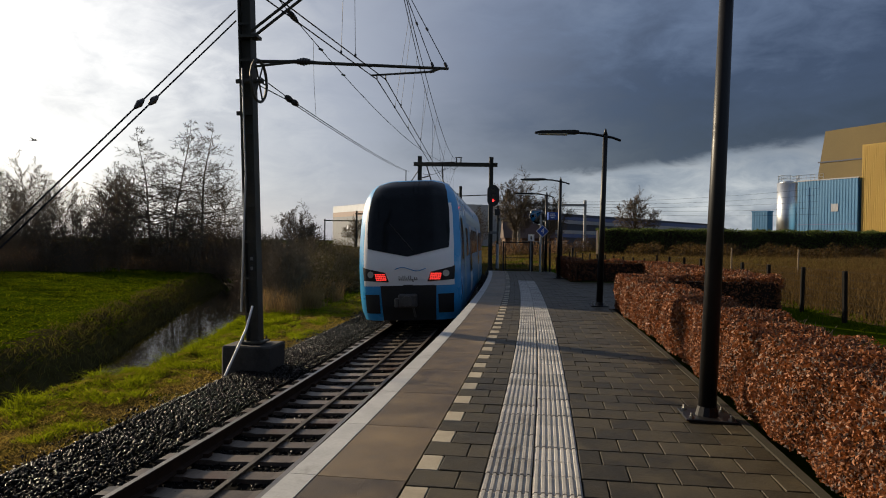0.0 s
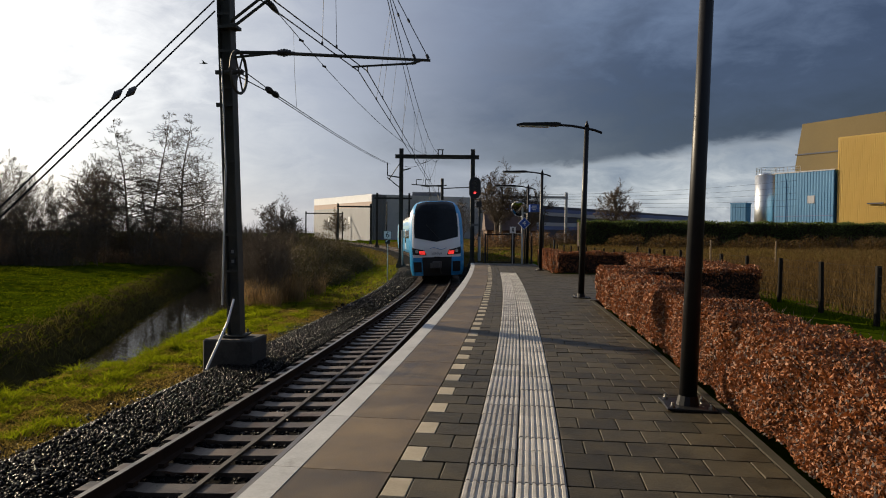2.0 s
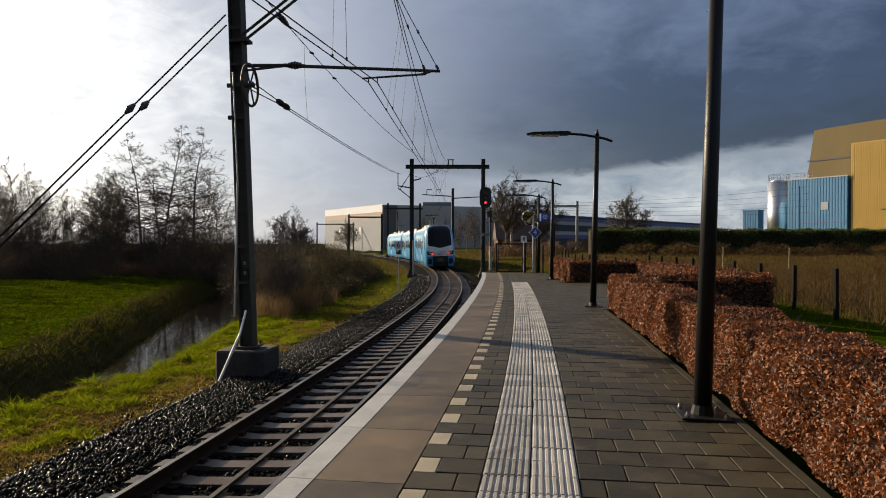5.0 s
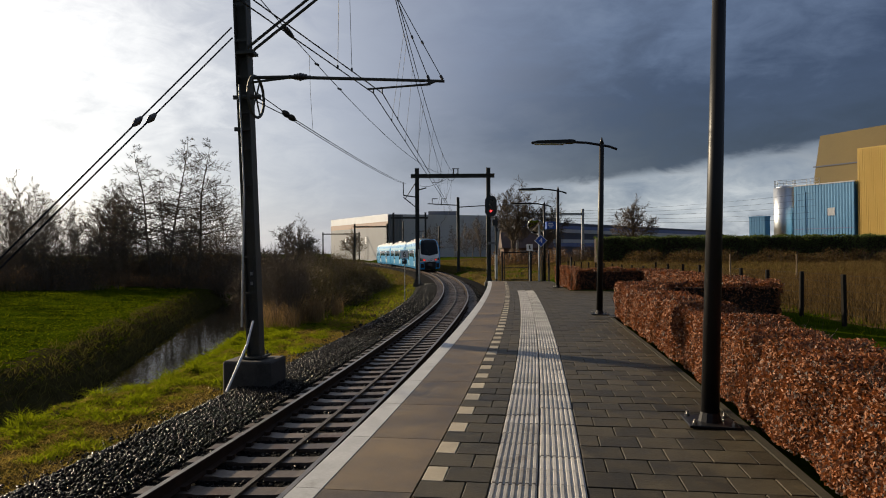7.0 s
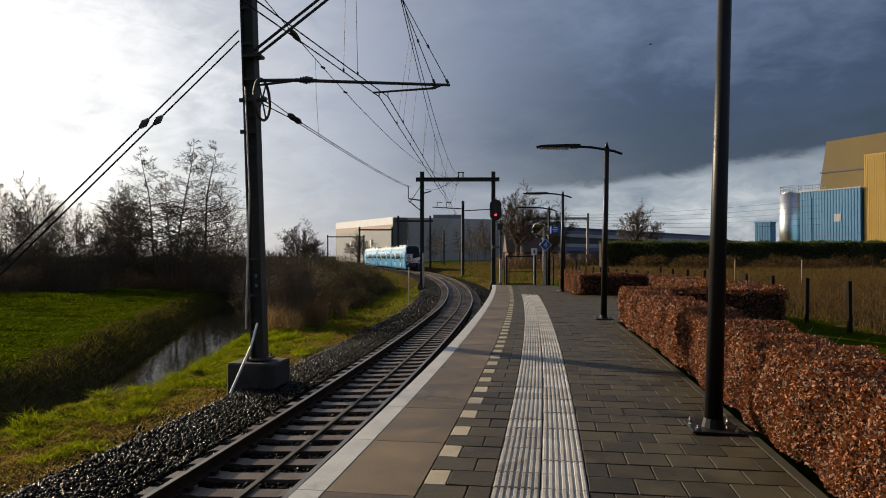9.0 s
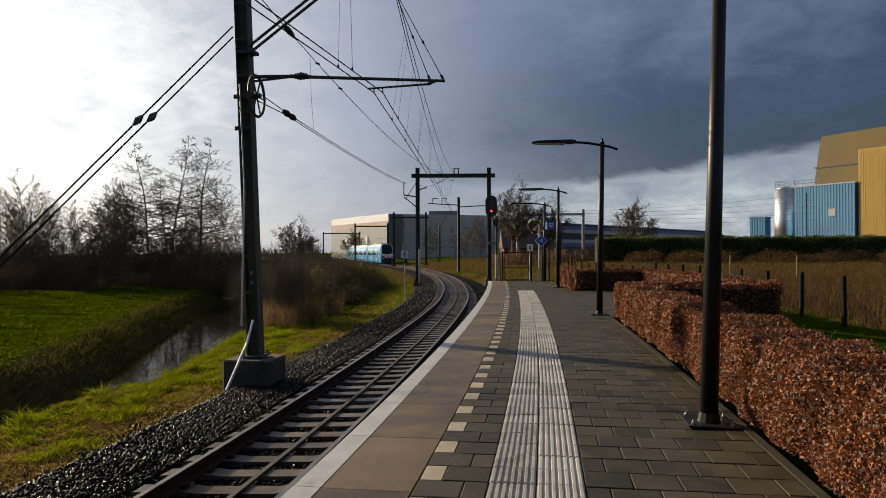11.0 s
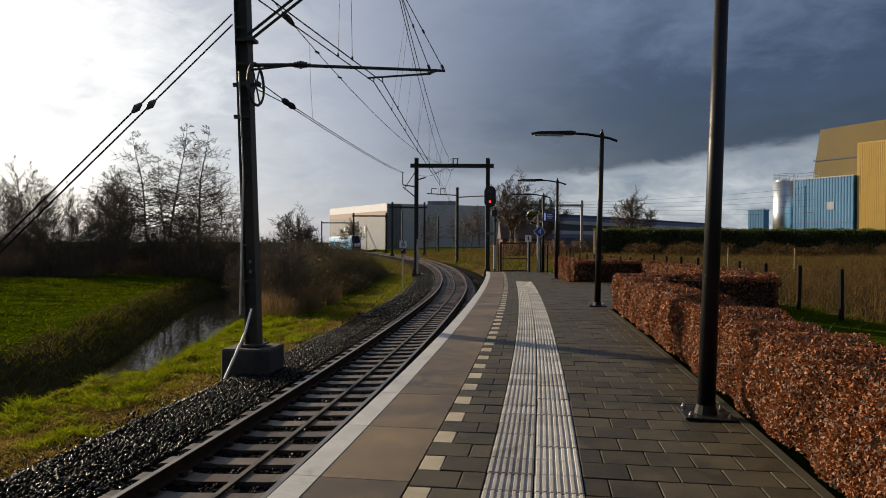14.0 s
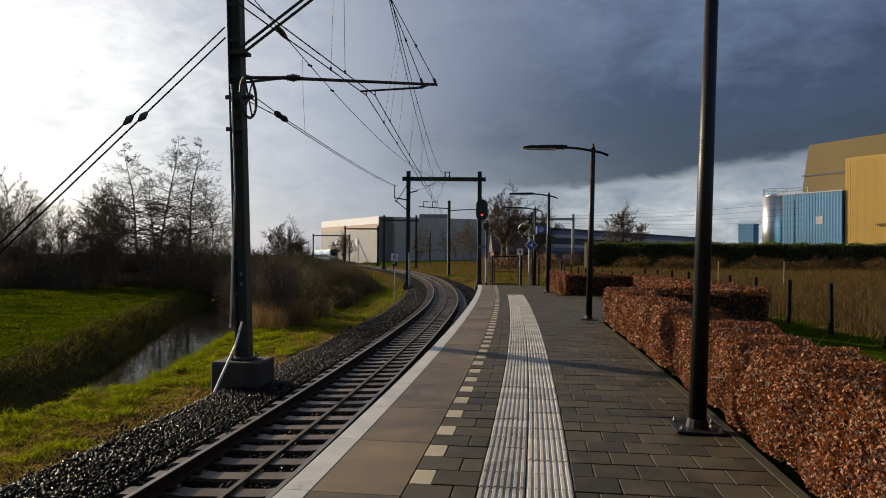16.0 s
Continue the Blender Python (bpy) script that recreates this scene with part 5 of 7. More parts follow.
    a, b = Vector((0.15, nose(0.15, 2.2) - 0.03, 2.2)), Vector((-0.5, nose(-0.5, 2.9) - 0.03, 2.95))
    tube(bm, a, b, 0.015, 0.012, 6)
    part("wiper", bm, "train_black", scr)
    for sgn in (-1, 1):
        bm = bmesh.new()
        face_patch(bm, [(sgn * 0.52, 1.36), (sgn * 1.24, 1.40), (sgn * 1.27, 1.78), (sgn * 1.18, 1.74), (sgn * 0.62, 1.62)][::sgn], 0.014)
        pod = part("lamp_pod", bm, "train_black", car, "black lamp housing")
        bm = bmesh.new()
        for r in range(4):
            for c in range(6):
                x, z = sgn * (0.605 + 0.05 * c + 0.012 * r), 1.425 + 0.048 * r
                tube(bm, (x, nose(x, z) - 0.028, z), (x, nose(x, z) - 0.012, z), 0.02, 0.02, 6)
        part("tail_lamp", bm, "red_lamp", pod, "lit red tail lamp")
        bm = bmesh.new()
        face_patch(bm, [(sgn * (1.03 + 0.09 * math.cos(t)), 1.57 + 0.09 * math.sin(t)) for t in [2 * math.pi * i / 16 for i in range(16)]][::sgn], 0.024)
        part("headlamp", bm, "lamp_glass", pod, "unlit round headlamp")
        bm = bmesh.new()
        face_patch(bm, [(sgn * 0.80, 0.5), (sgn * 1.20, 0.5), (sgn * 1.22, 1.02), (sgn * 0.80, 1.02)][::sgn], 0.016)
        part("bumper_recess", bm, "train_black", car)
    bm = bmesh.new()
    face_patch(bm, [(-0.72, 0.3), (0.72, 0.3), (0.76, 1.26), (-0.76, 1.26)], 0.014)
    part("coupler_bay", bm, "train_black", car)
    bm = bmesh.new()
    box(bm, 0, -0.12, 0.86, 0.5, 0.3, 0.36, bevel=0.04)
    tube(bm, (0, -0.32, 0.86), (0, -0.1, 0.86), 0.14, 0.18, 14)
    box(bm, -0.28, -0.2, 0.82, 0.12, 0.2, 0.24, bevel=0.02)
    tube(bm, (0.15, -0.2, 0.7), (0.2, -0.12, 0.42), 0.03, 0.03, 8)
    part("coupler", bm, "coupler", car, "grey automatic coupler")
    bm = bmesh.new()
    face_patch(bm, [(-0.13, 1.22), (0.13, 1.22), (0.13, 1.28), (-0.13, 1.28)], 0.022)
    part("step", bm, "train_black", car)
    # line lettering and wave on the white nose, as plain shapes
    bm = bmesh.new()
    for k in range(10):
        h = 0.12 if k in (0, 2, 3, 5, 6) else 0.075
        z = 1.36 if k == 7 else 1.40
        x = -0.24 + 0.053 * k
        y = nose(x, z + 0.05) - 0.006
        box(bm, x, y, z + h / 2, 0.016, 0.008, h)
        box(bm, x + 0.012, y, z + 0.012, 0.03, 0.008, 0.018)
    part("lettering_bars", bm, "sign_black", car)
    bm = bmesh.new()
    pts = [(-0.35 + 0.07 * k, 1.70 + 0.05 * math.sin(k * 0.55)) for k in range(13)]
    for (xa, za), (xb, zb) in zip(pts, pts[1:]):
        tube(bm, (xa, nose(xa, za) - 0.01, za), (xb, nose(xb, zb) - 0.01, zb), 0.012, 0.012, 5)
    part("wave_line", bm, "train_dark_blue", car)
    # pantograph
    bm = bmesh.new()
    for x in (-0.4, 0.4):
        tube(bm, (x, 8.3, 4.45), (x * 0.6, 9.6, 4.95), 0.03, 0.03, 6)
        tube(bm, (x * 0.6, 9.6, 4.95), (x * 0.8, 8.6, 5.5), 0.025, 0.025, 6)
    tube(bm, (-0.8, 8.6, 5.52), (0.8, 8.6, 5.52), 0.03, 0.03, 6)
    tube(bm, (-0.6, 8.75, 5.5), (0.6, 8.75, 5.5), 0.03, 0.03, 6)
    part("pantograph", bm, "train_black", car)
    return car


M["train_pale"] = material("train_pale", (0.30, 0.56, 0.72), (0.36, 0.62, 0.78), 0.3, coat=0.4)
M["coupler"] = material("coupler_steel", (0.05, 0.05, 0.05), (0.12, 0.115, 0.11), 0.5, metal=0.6)
tail_car = train_car(True, "light blue and white train end car with red tail lamps")
middle_car = train_car(False, "light blue articulated middle train car")
lead_car = copy_thing(tail_car, Matrix())
tagged(lead_car, "light blue and white leading train car heading away")


# ---- birds ----
def bird(span_width):
    b = thing("bird", Matrix(), "dark bird gliding across the sky", "bird", "birds")
    bm = bmesh.new()
    w = span_width
    tube(bm, (0, 0, 0), (0.32 * w, 0, 0), 0.08 * w, 0.03 * w, 8)
    tube(bm, (-0.28 * w, 0, 0), (0, 0, 0), 0.02 * w, 0.08 * w, 8)
    part("body", bm, "sign_black", b)
    bm = bmesh.new()
    prism(bm, [(-0.45 * w, -0.1 * w), (-0.25 * w, 0), (-0.45 * w, 0.1 * w)], -0.01 * w, 0.01 * w, "z")
    part("tail", bm, "sign_black", b)
    for s in (-1, 1):
        bm = bmesh.new()
        prism(bm, [(0.12 * w, 0), (0.08 * w, s * 0.3 * w), (-0.10 * w, s * 0.5 * w), (-0.06 * w, s * 0.25 * w), (-0.14 * w, 0)], -0.012 * w, 0.012 * w, "z")
        o = part("wing", bm, "sign_black", b)
        o.rotation_euler = (s * 0.45, 0, 0)
    return b


crow, gull = bird(0.65), bird(0.34)

# darker copy of the grey wall colour, with shade painted in
M["shed_dark"] = material("shed_dark", (0.13, 0.13, 0.13), (0.18, 0.18, 0.18), 0.7, scale=0.2, fine=3)
# ---- buildings beyond ----
def ribbed_wall(bm, x0, x1, y, z0, z1, pitch, depth, mat=0):
    """A profiled steel wall facing the platform."""
    k = max(2, int((x1 - x0) / pitch))
    w = (x1 - x0) / k
    for i in range(k):
        x = x0 + i * w
        vs = [bm.verts.new((x + w * f, y - d, z)) for z in (z0, z1) for f, d in ((0, 0), (0.4, 0), (0.5, depth), (0.9, depth), (1.0, 0))]
        for j in range(4):
            f = bm.faces.new((vs[j], vs[j + 1], vs[j + 6], vs[j + 5]))
            f.material_index = mat


def building(name, x0, x1, y0, y1, z0, z1, wall, label, pitch=0.0, trim=None, turn=0):
    t = thing(name, pose(x0, y0, z0, 0, 0, turn), label, "building")
    bm = bmesh.new()
    box(bm, (x1 - x0) / 2, (y1 - y0) / 2, (z1 - z0) / 2, x1 - x0, y1 - y0, z1 - z0)
    part("wall", bm, wall, t)
    if pitch:
        bm = bmesh.new()
        ribbed_wall(bm, 0, x1 - x0, -0.02, 0, z1 - z0, pitch, 0.035)
        part("cladding", bm, wall, t)
    bm = bmesh.new()
    box(bm, (x1 - x0) / 2, (y1 - y0) / 2, z1 - z0 + 0.1, x1 - x0 + 0.2, y1 - y0 + 0.2, 0.24)
    part("roof_edge", bm, trim or wall, t)
    return t


def factory():
    # all near 150 m away
    b = building("blue_factory_hall", 75.6, 88.5, 150, 175, -0.1, 15.1, "factory_blue", "blue profiled-steel factory hall", 0.6, "hall_pale", -60)
    bm = bmesh.new()
    box(bm, 8.2, -0.08, 9.4, 1.5, 0.06, 1.6)
    part("window", bm, "hall_pale", b, "pale square window")
    bm = bmesh.new()
    box(bm, 3.4, -0.08, 2.8, 1.5, 0.06, 3.6)
    part("door", bm, "shed_wall", b)
    bm = bmesh.new()
    box(bm, 2.55, -0.1, 7.0, 0.18, 0.08, 14.0)
    part("downpipe", bm, "factory_blue", b)
    bm = bmesh.new()
    box(bm, 6.4, -0.08, 6.0, 12.6, 0.04, 0.14)
    part("wall_joint", bm, "hall_blue", b)
    bm = bmesh.new()
    box(bm, 7.0, -0.35, 4.6, 0.6, 0.3, 0.4)
    part("wall_lamp", bm, "hall_pale", b)
    y = thing("yellow_factory_block", pose(82.6, 138.6, 0.0, 0, 0, -60), "tall yellow profiled-steel factory block", "building")
    bm = bmesh.new()
    box(bm, 15, 12, 10.8, 30, 24, 21.6)
    part("wall", bm, "factory_yellow", y)
    bm = bmesh.new()
    ribbed_wall(bm, 0, 30, -0.02, 0, 21.3, 0.34, 0.035)
    part("cladding", bm, "factory_yellow", y)
    bm = bmesh.new()
    box(bm, 7.5, -0.3, 8.1, 3.0, 0.2, 0.25)
    part("pipe_bracket", bm, "hall_dark", y)
    o = thing("ochre_factory_tower", pose(85.8, 161, 0.0, 0, 0, -60), "large ochre factory building with sloping side", "building")
    bm = bmesh.new()
    prism(bm, [(0, 0), (60, 0), (60, 28.6), (1.6, 27.6), (0, 17.5)], 0, 40)
    part("wall", bm, "factory_ochre", o)
    bm = bmesh.new()
    box(bm, 30, -0.06, 20.6, 60, 0.1, 0.3)
    part("wall_joint", bm, "hall_dark", o)
    box_b = building("low_blue_shed", 66.8, 70.4, 152, 154, -0.1, 8.6, "factory_blue", "low blue steel shed beside the silo", 0.55, None, -55)
    s = thing("steel_silo", pose(78.6, 160.0, -0.05), "tall shining stainless steel silo with roof railing", "silo")
    bm = bmesh.new()
    tube(bm, (0, 0, 0), (0, 0, 15.7), 2.42, 2.42, 32)
    tube(bm, (0, 0, 15.7), (0, 0, 16.3), 2.42, 0.5, 32)
    part("tank", bm, "silo", s)
    for f in bpy.data.objects["tank"].data.polygons:
        f.use_smooth = len(f.vertices) == 4
    for z in (16.7, 17.4):
        bm = bmesh.new()
        for i in range(20):
            a, c = 2 * math.pi * i / 20, 2 * math.pi * (i + 1) / 20
            tube(bm, (2.2 * math.cos(a), 2.2 * math.sin(a), z), (2.2 * math.cos(c), 2.2 * math.sin(c), z), 0.05, 0.05, 5)
        part("railing_ring", bm, "silo", s)
    for i in range(10):
        a = 2 * math.pi * i / 10
        bm = bmesh.new()
        tube(bm, (2.2 * math.cos(a), 2.2 * math.sin(a), 15.7), (2.2 * math.cos(a), 2.2 * math.sin(a), 17.4), 0.05, 0.05, 5)
        part("railing_post", bm, "silo", s)
    w = thing("roof_railing", pose(75.8, 150.4, 15.2, 0, 0, -60), "thin steel railing on the blue hall's roof", "railing")
    for i in range(7):
        bm = bmesh.new()
        tube(bm, (i * 0.95, 0, 0), (i * 0.95, 0, 1.3), 0.05, 0.05, 5)
        part("post", bm, "silo", w)
    for z in (0.65, 1.3):
        bm = bmesh.new()
        tube(bm, (0, 0, z), (5.7, 0, z), 0.05, 0.05, 5)
        part("rail", bm, "silo", w)


factory()


def long_hall():
    """Long low halls with dark blue and pale roof bands."""
    t = thing("long_industrial_hall", pose(20, 180, -1), "long low industrial hall with dark blue and pale roof bands", "building")
    bm = bmesh.new()
    prism(bm, [(0, 0), (55.0, 0), (55.0, 5.6), (50.0, 7.6), (0, 10.6)], 0, 40)
    part("wall", bm, "hall_dark", t)
    for z0, z1, mat, x1, sl in ((8.9, 9.7, "hall_blue", 49.0, -2.5), (7.9, 8.8, "hall_pale", 49.0, -2.35), (5.0, 5.9, "hall_pale", 55.0, -1.2), (4.0, 4.9, "hall_blue", 55.0, -1.0)):
        bm = bmesh.new()
        prism(bm, [(0, z0), (x1, z0 + sl), (x1, z1 + sl), (0, z1)], -0.4, -0.15)
        part("roof_band", bm, mat, t)
    for k in range(9):
        bm = bmesh.new()
        box(bm, 4 + 5.6 * k, -0.1, 2.2, 3.6, 0.3, 1.4)
        part("shutter", bm, "shed_wall", t)


long_hall()


def big_shed():
    """The warehouse across the line: a sunlit gable with a pale band, a long grey side."""
    t = thing("warehouse", pose(-16.2, 205, -1.2), "large warehouse, sunlit pale gable and grey side wall", "building")
    bm = bmesh.new()
    L = Vector((-29.8, 80.0, 0))
    pts = [Vector((0, 0, 0)), L, L + Vector((60, 20, 0)), Vector((33, 4, 0))]
    lo = [bm.verts.new(p) for p in pts]
    hi = [bm.verts.new(p + Vector((0, 0, z))) for p, z in zip(pts, (14.1, 16.1, 15.6, 13.6))]
    for i in range(4):
        bm.faces.new((lo[i], lo[(i + 1) % 4], hi[(i + 1) % 4], hi[i]))
    bm.faces.new(hi)
    bmesh.ops.recalc_face_normals(bm, faces=bm.faces)
    part("wall", bm, "shed_wall", t)
    for z0, z1, mat in ((0, 10.4, "shed_cream"), (10.4, 12.0, "shed_pink"), (12.0, 14.2, "shed_white")):
        bm = bmesh.new()
        o = Vector((-0.25, -0.08, 0))
        k = 1.14
        q = [bm.verts.new(v) for v in (o + Vector((0, 0, z0)), L + o + Vector((0, 0, z0 * k)), L + o + Vector((0, 0, z1 * k)), o + Vector((0, 0, z1)))]
        bm.faces.new(q)
        bmesh.ops.recalc_face_normals(bm, faces=bm.faces)
        part("gable_band", bm, mat, t)
    along = L.normalized()
    for k in range(7):
        bm = bmesh.new()
        p = L * (0.30 + 0.06 * k) + Vector((-0.34, -0.12, 5.6))
        h = 1.6 if k % 3 else 2.4
        bm.faces.new([bm.verts.new(v) for v in (p, p + along * 1.9, p + along * 1.9 + Vector((0, 0, h)), p + Vector((0, 0, h)))])
        part("lettering_bar", bm, "shed_white", t)
    # ribbed strip by the corner; the shade on it is in its darker colour
    bm = bmesh.new()
    ribbed_wall(bm, 0.2, 4.2, -0.3, 0, 13.9, 0.9, 0.1)
    part("cladding", bm, "shed_dark", t)
    for x in (12.5, 22.0):
        bm = bmesh.new()
        box(bm, x, 1.0, 6.5, 0.3, 0.3, 13)
        part("downpipe", bm, "shed_wall", t)
    bm = bmesh.new()
    box(bm, 16, 14, 14.4, 9, 10, 2.0)
    part("roof_plant", bm, "shed_cream", t)
    u = building("grey_warehouse_wing", 17.2, 34.0, 206, 240, -1.2, 11.2, "shed_wall", "grey side wing of the warehouse", 1.4)


big_shed()


def house():
    t = thing("brick_house", pose(15.5, 128, -1), "brick house with a tiled roof behind bare trees", "house")
    bm = bmesh.new()
    box(bm, 0, 4, 1.7, 9, 8, 3.4)
    part("wall", bm, "house_brick", t)
    bm = bmesh.new()
    prism(bm, [(-0.5, 3.2), (8.5, 3.2), (4.0, 6.8)], -4.8, 4.8, "x")
    part("roof", bm, "roof_tile", t)
    for x in (-3, -1, 1.2, 3.2):
        bm = bmesh.new()
        box(bm, x, -0.03, 2.0, 1.2, 0.1, 1.4)
        w = part("window", bm, "hall_pale", t)
        bm = bmesh.new()
        box(bm, x, -0.09, 2.0, 1.0, 0.05, 1.2)
        part("pane", bm, "pane", w)


house()


def parked_car(x, y, turn, label, mat="car_white"):
    t = thing("parked_car", pose(x, y, -1.3, 0, 0, turn), label, "car", "cars by the warehouse")
    bm = bmesh.new()
    prism(bm, [(-2.1, 0.35), (2.1, 0.35), (2.15, 0.8), (1.2, 0.95), (0.6, 1.45), (-1.3, 1.45), (-2.0, 0.95), (-2.15, 0.8)], -0.85, 0.85)
    part("body", bm, mat, t)
    bm = bmesh.new()
    prism(bm, [(1.1, 0.97), (0.6, 1.4), (-1.25, 1.4), (-1.85, 0.97)], -0.87, 0.87)
    part("window", bm, "pane", t)
    for a in (-1.3, 1.3):
        for b in (-0.8, 0.8):
            bm = bmesh.new()
            tube(bm, (a, b - 0.1, 0.32), (a, b + 0.1, 0.32), 0.32, 0.32, 14)
            part("wheel", bm, "train_black", t)


parked_car(-47, 205, 20, "white car parked by the warehouse")
parked_car(-38, 202, 15, "white car parked by the warehouse")
parked_car(-33, 200, 10, "dark car parked by the warehouse", "hall_dark")

tagged(raw("road", [(-90, 188, -1.27), (60, 160, -0.94), (60, 166, -0.94), (-90, 196, -1.27)], [(0, 1, 2, 3)], "asphalt"), "grey asphalt road across the line", "road", kind="structure")

# ---- hedges, trees, thickets, grass, stones ----
def mesh_from_arrays(name, V, F, mat, parent=None, label=""):
    """V: vertices (n, 3); F: faces (m, k), all with k corners."""
    me = bpy.data.meshes.new(name)
    k = F.shape[1]
    me.vertices.add(len(V))
    me.vertices.foreach_set("co", np.ascontiguousarray(V, dtype=np.float32).ravel())
    me.loops.add(F.size)
    me.loops.foreach_set("vertex_index", np.ascontiguousarray(F, dtype=np.int32).ravel())
    me.polygons.add(len(F))
    me.polygons.foreach_set("loop_start", np.arange(0, F.size, k, dtype=np.int32))
    me.update(calc_edges=True)
    for mm in (mat if isinstance(mat, (list, tuple)) else [mat]):
        me.materials.append(M[mm])
    ob = new(name, me)
    if parent is not None:
        ob.parent = parent
    if label:
        ob["label"] = label
    return ob


RNG = np.random.default_rng(11)


def leaf_cloud(name, P, size, mat, parent=None, label="", curl=0.25, normal=None):
    """A small folded leaf at each point of P."""
    n = len(P)
    a = RNG.normal(size=(n, 3))
    if normal is not None:
        a = a * 0.75
    a /= np.linalg.norm(a, axis=1)[:, None] + 1e-9
    b = RNG.normal(size=(n, 3))
    if normal is not None:
        b -= normal * (b * normal).sum(1)[:, None] * 0.8
    b -= a * (a * b).sum(1)[:, None]
    b /= np.linalg.norm(b, axis=1)[:, None] + 1e-9
    s = size * RNG.uniform(0.55, 1.25, (n, 1))
    V = np.empty((n, 4, 3))
    V[:, 0] = P - a * s
    V[:, 1] = P + b * s * 0.5 + np.cross(a, b) * s * curl
    V[:, 2] = P + a * s
    V[:, 3] = P - b * s * 0.5 + np.cross(a, b) * s * curl
    F = np.arange(4 * n).reshape(n, 4)
    return mesh_from_arrays(name, V.reshape(-1, 3), F, mat, parent, label)


def blades(name, P, height, width, mat, lean=0.35, parent=None, label="", bend=0.3):
    """Grass blades: a bent strip of two faces each; height may be one number or one for each."""
    n = len(P)
    h = (np.asarray(height) * RNG.uniform(0.55, 1.2, n))[:, None]
    ang = RNG.uniform(0, 2 * np.pi, n)
    side = np.stack([np.cos(ang), np.sin(ang), np.zeros(n)], 1)
    tip = RNG.normal(size=(n, 3)) * lean
    tip[:, 2] = 1.0
    w = width * RNG.uniform(0.6, 1.3, (n, 1))
    V = np.empty((n, 5, 3))
    V[:, 0] = P - side * w
    V[:, 1] = P + side * w
    mid = P + tip * h * 0.55
    V[:, 2] = mid + side * w * 0.7
    V[:, 3] = mid - side * w * 0.7
    end = tip.copy()
    end[:, :2] *= 1 + bend * 3
    V[:, 4] = P + end * h
    i = np.arange(n)[:, None] * 5
    F = np.concatenate([i + np.array([[0, 1, 2]]), i + np.array([[0, 2, 3]]), i + np.array([[3, 2, 4]])], 0)
    return mesh_from_arrays(name, V.reshape(-1, 3), F, mat, parent, label)


def seg_mesh(name, segs, mat, parent=None, label=""):
    """Tapered branches (a, b, r0, r1) as three- or five-sided rods in one mesh."""
    A = np.array([s[0] for s in segs])
    B = np.array([s[1] for s in segs])
    R0 = np.array([s[2] for s in segs])[:, None]
    R1 = np.array([s[3] for s in segs])[:, None]
    D = B - A
    D /= np.linalg.norm(D, axis=1)[:, None] + 1e-9
    ref = np.where(np.abs(D[:, 2:3]) > 0.9, np.array([[1.0, 0, 0]]), np.array([[0, 0, 1.0]]))
    U = np.cross(D, ref)
    U /= np.linalg.norm(U, axis=1)[:, None] + 1e-9
    W = np.cross(D, U)
    Vs, Fs, base = [], [], 0
    tips = R1[:, 0] == 0
    if tips.any():
        k = int(tips.sum())
        V = np.empty((k, 4, 3))
        for j in range(3):
            t = 2 * np.pi * j / 3
            V[:, j] = A[tips] + (U[tips] * np.cos(t) + W[tips] * np.sin(t)) * R0[tips]
        V[:, 3] = B[tips]
        i = np.arange(k)[:, None] * 4
        for j in range(3):
            Fs.append(i + np.array([[j, (j + 1) % 3, 3]]))
        Vs.append(V.reshape(-1, 3))
        base += 4 * k
    for sides, mask in ((6, (R0[:, 0] > 0.045) & ~tips), (3, (R0[:, 0] <= 0.045) & ~tips)):
        k = int(mask.sum())
        if not k:
            continue
        V = np.empty((k, 2 * sides, 3))
        for j in range(sides):
            t = 2 * np.pi * j / sides
            d = U[mask] * np.cos(t) + W[mask] * np.sin(t)
            V[:, j] = A[mask] + d * R0[mask]
            V[:, sides + j] = B[mask] + d * R1[mask]
        i = base + np.arange(k)[:, None] * 2 * sides
        for j in range(sides):
            Fs.append(i + np.array([[j, (j + 1) % sides, sides + (j + 1) % sides]]))
            Fs.append(i + np.array([[j, sides + (j + 1) % sides, sides + j]]))
        Vs.append(V.reshape(-1, 3))
        base += 2 * sides * k
    return mesh_from_arrays(name, np.concatenate(Vs), np.concatenate(Fs), mat, parent, label)


def grow(segs, rng, p, d, length, r, depth, spread, up, twigs):
    """One branch with its side branches."""
    if depth == 0:
        d = (d + Vector((rng.gauss(0, 0.10), rng.gauss(0, 0.10), rng.gauss(0, 0.06) + up))).normalized()
        segs.append((tuple(p), tuple(p + d * length), r, 0.0))
        return
    steps = 4 if depth > 1 else 3
    q = p
    dd = d
    for i in range(steps):
        r1 = r * (1 - 0.65 * (i + 1) / steps)
        r0 = r * (1 - 0.65 * i / steps)
        dd = (dd + Vector((rng.gauss(0, 0.10), rng.gauss(0, 0.10), rng.gauss(0, 0.06) + up))).normalized()
        e = q + dd * (length / steps)
        segs.append((tuple(q), tuple(e), r0, r1))
        if depth > 0:
            k = twigs if depth == 1 else max(2, twigs - 1)
            for _ in range(k):
                if i == 0 and depth > 1 and rng.random() < 0.6:
                    continue
                az = rng.uniform(0, 2 * math.pi)
                side = dd.orthogonal().normalized()
                side.rotate(Matrix.Rotation(az, 3, dd))
                nd = (dd * rng.uniform(0.5, 0.9) + side * spread * rng.uniform(0.6, 1.2)).normalized()
                f = rng.uniform(0.1, 1.0)
                grow(segs, rng, q.lerp(e, f), nd, length * rng.uniform(0.32, 0.55) * (1 - 0.10 * i), max(0.006, r1 * 0.55), depth - 1, spread, up, twigs)
        q = e


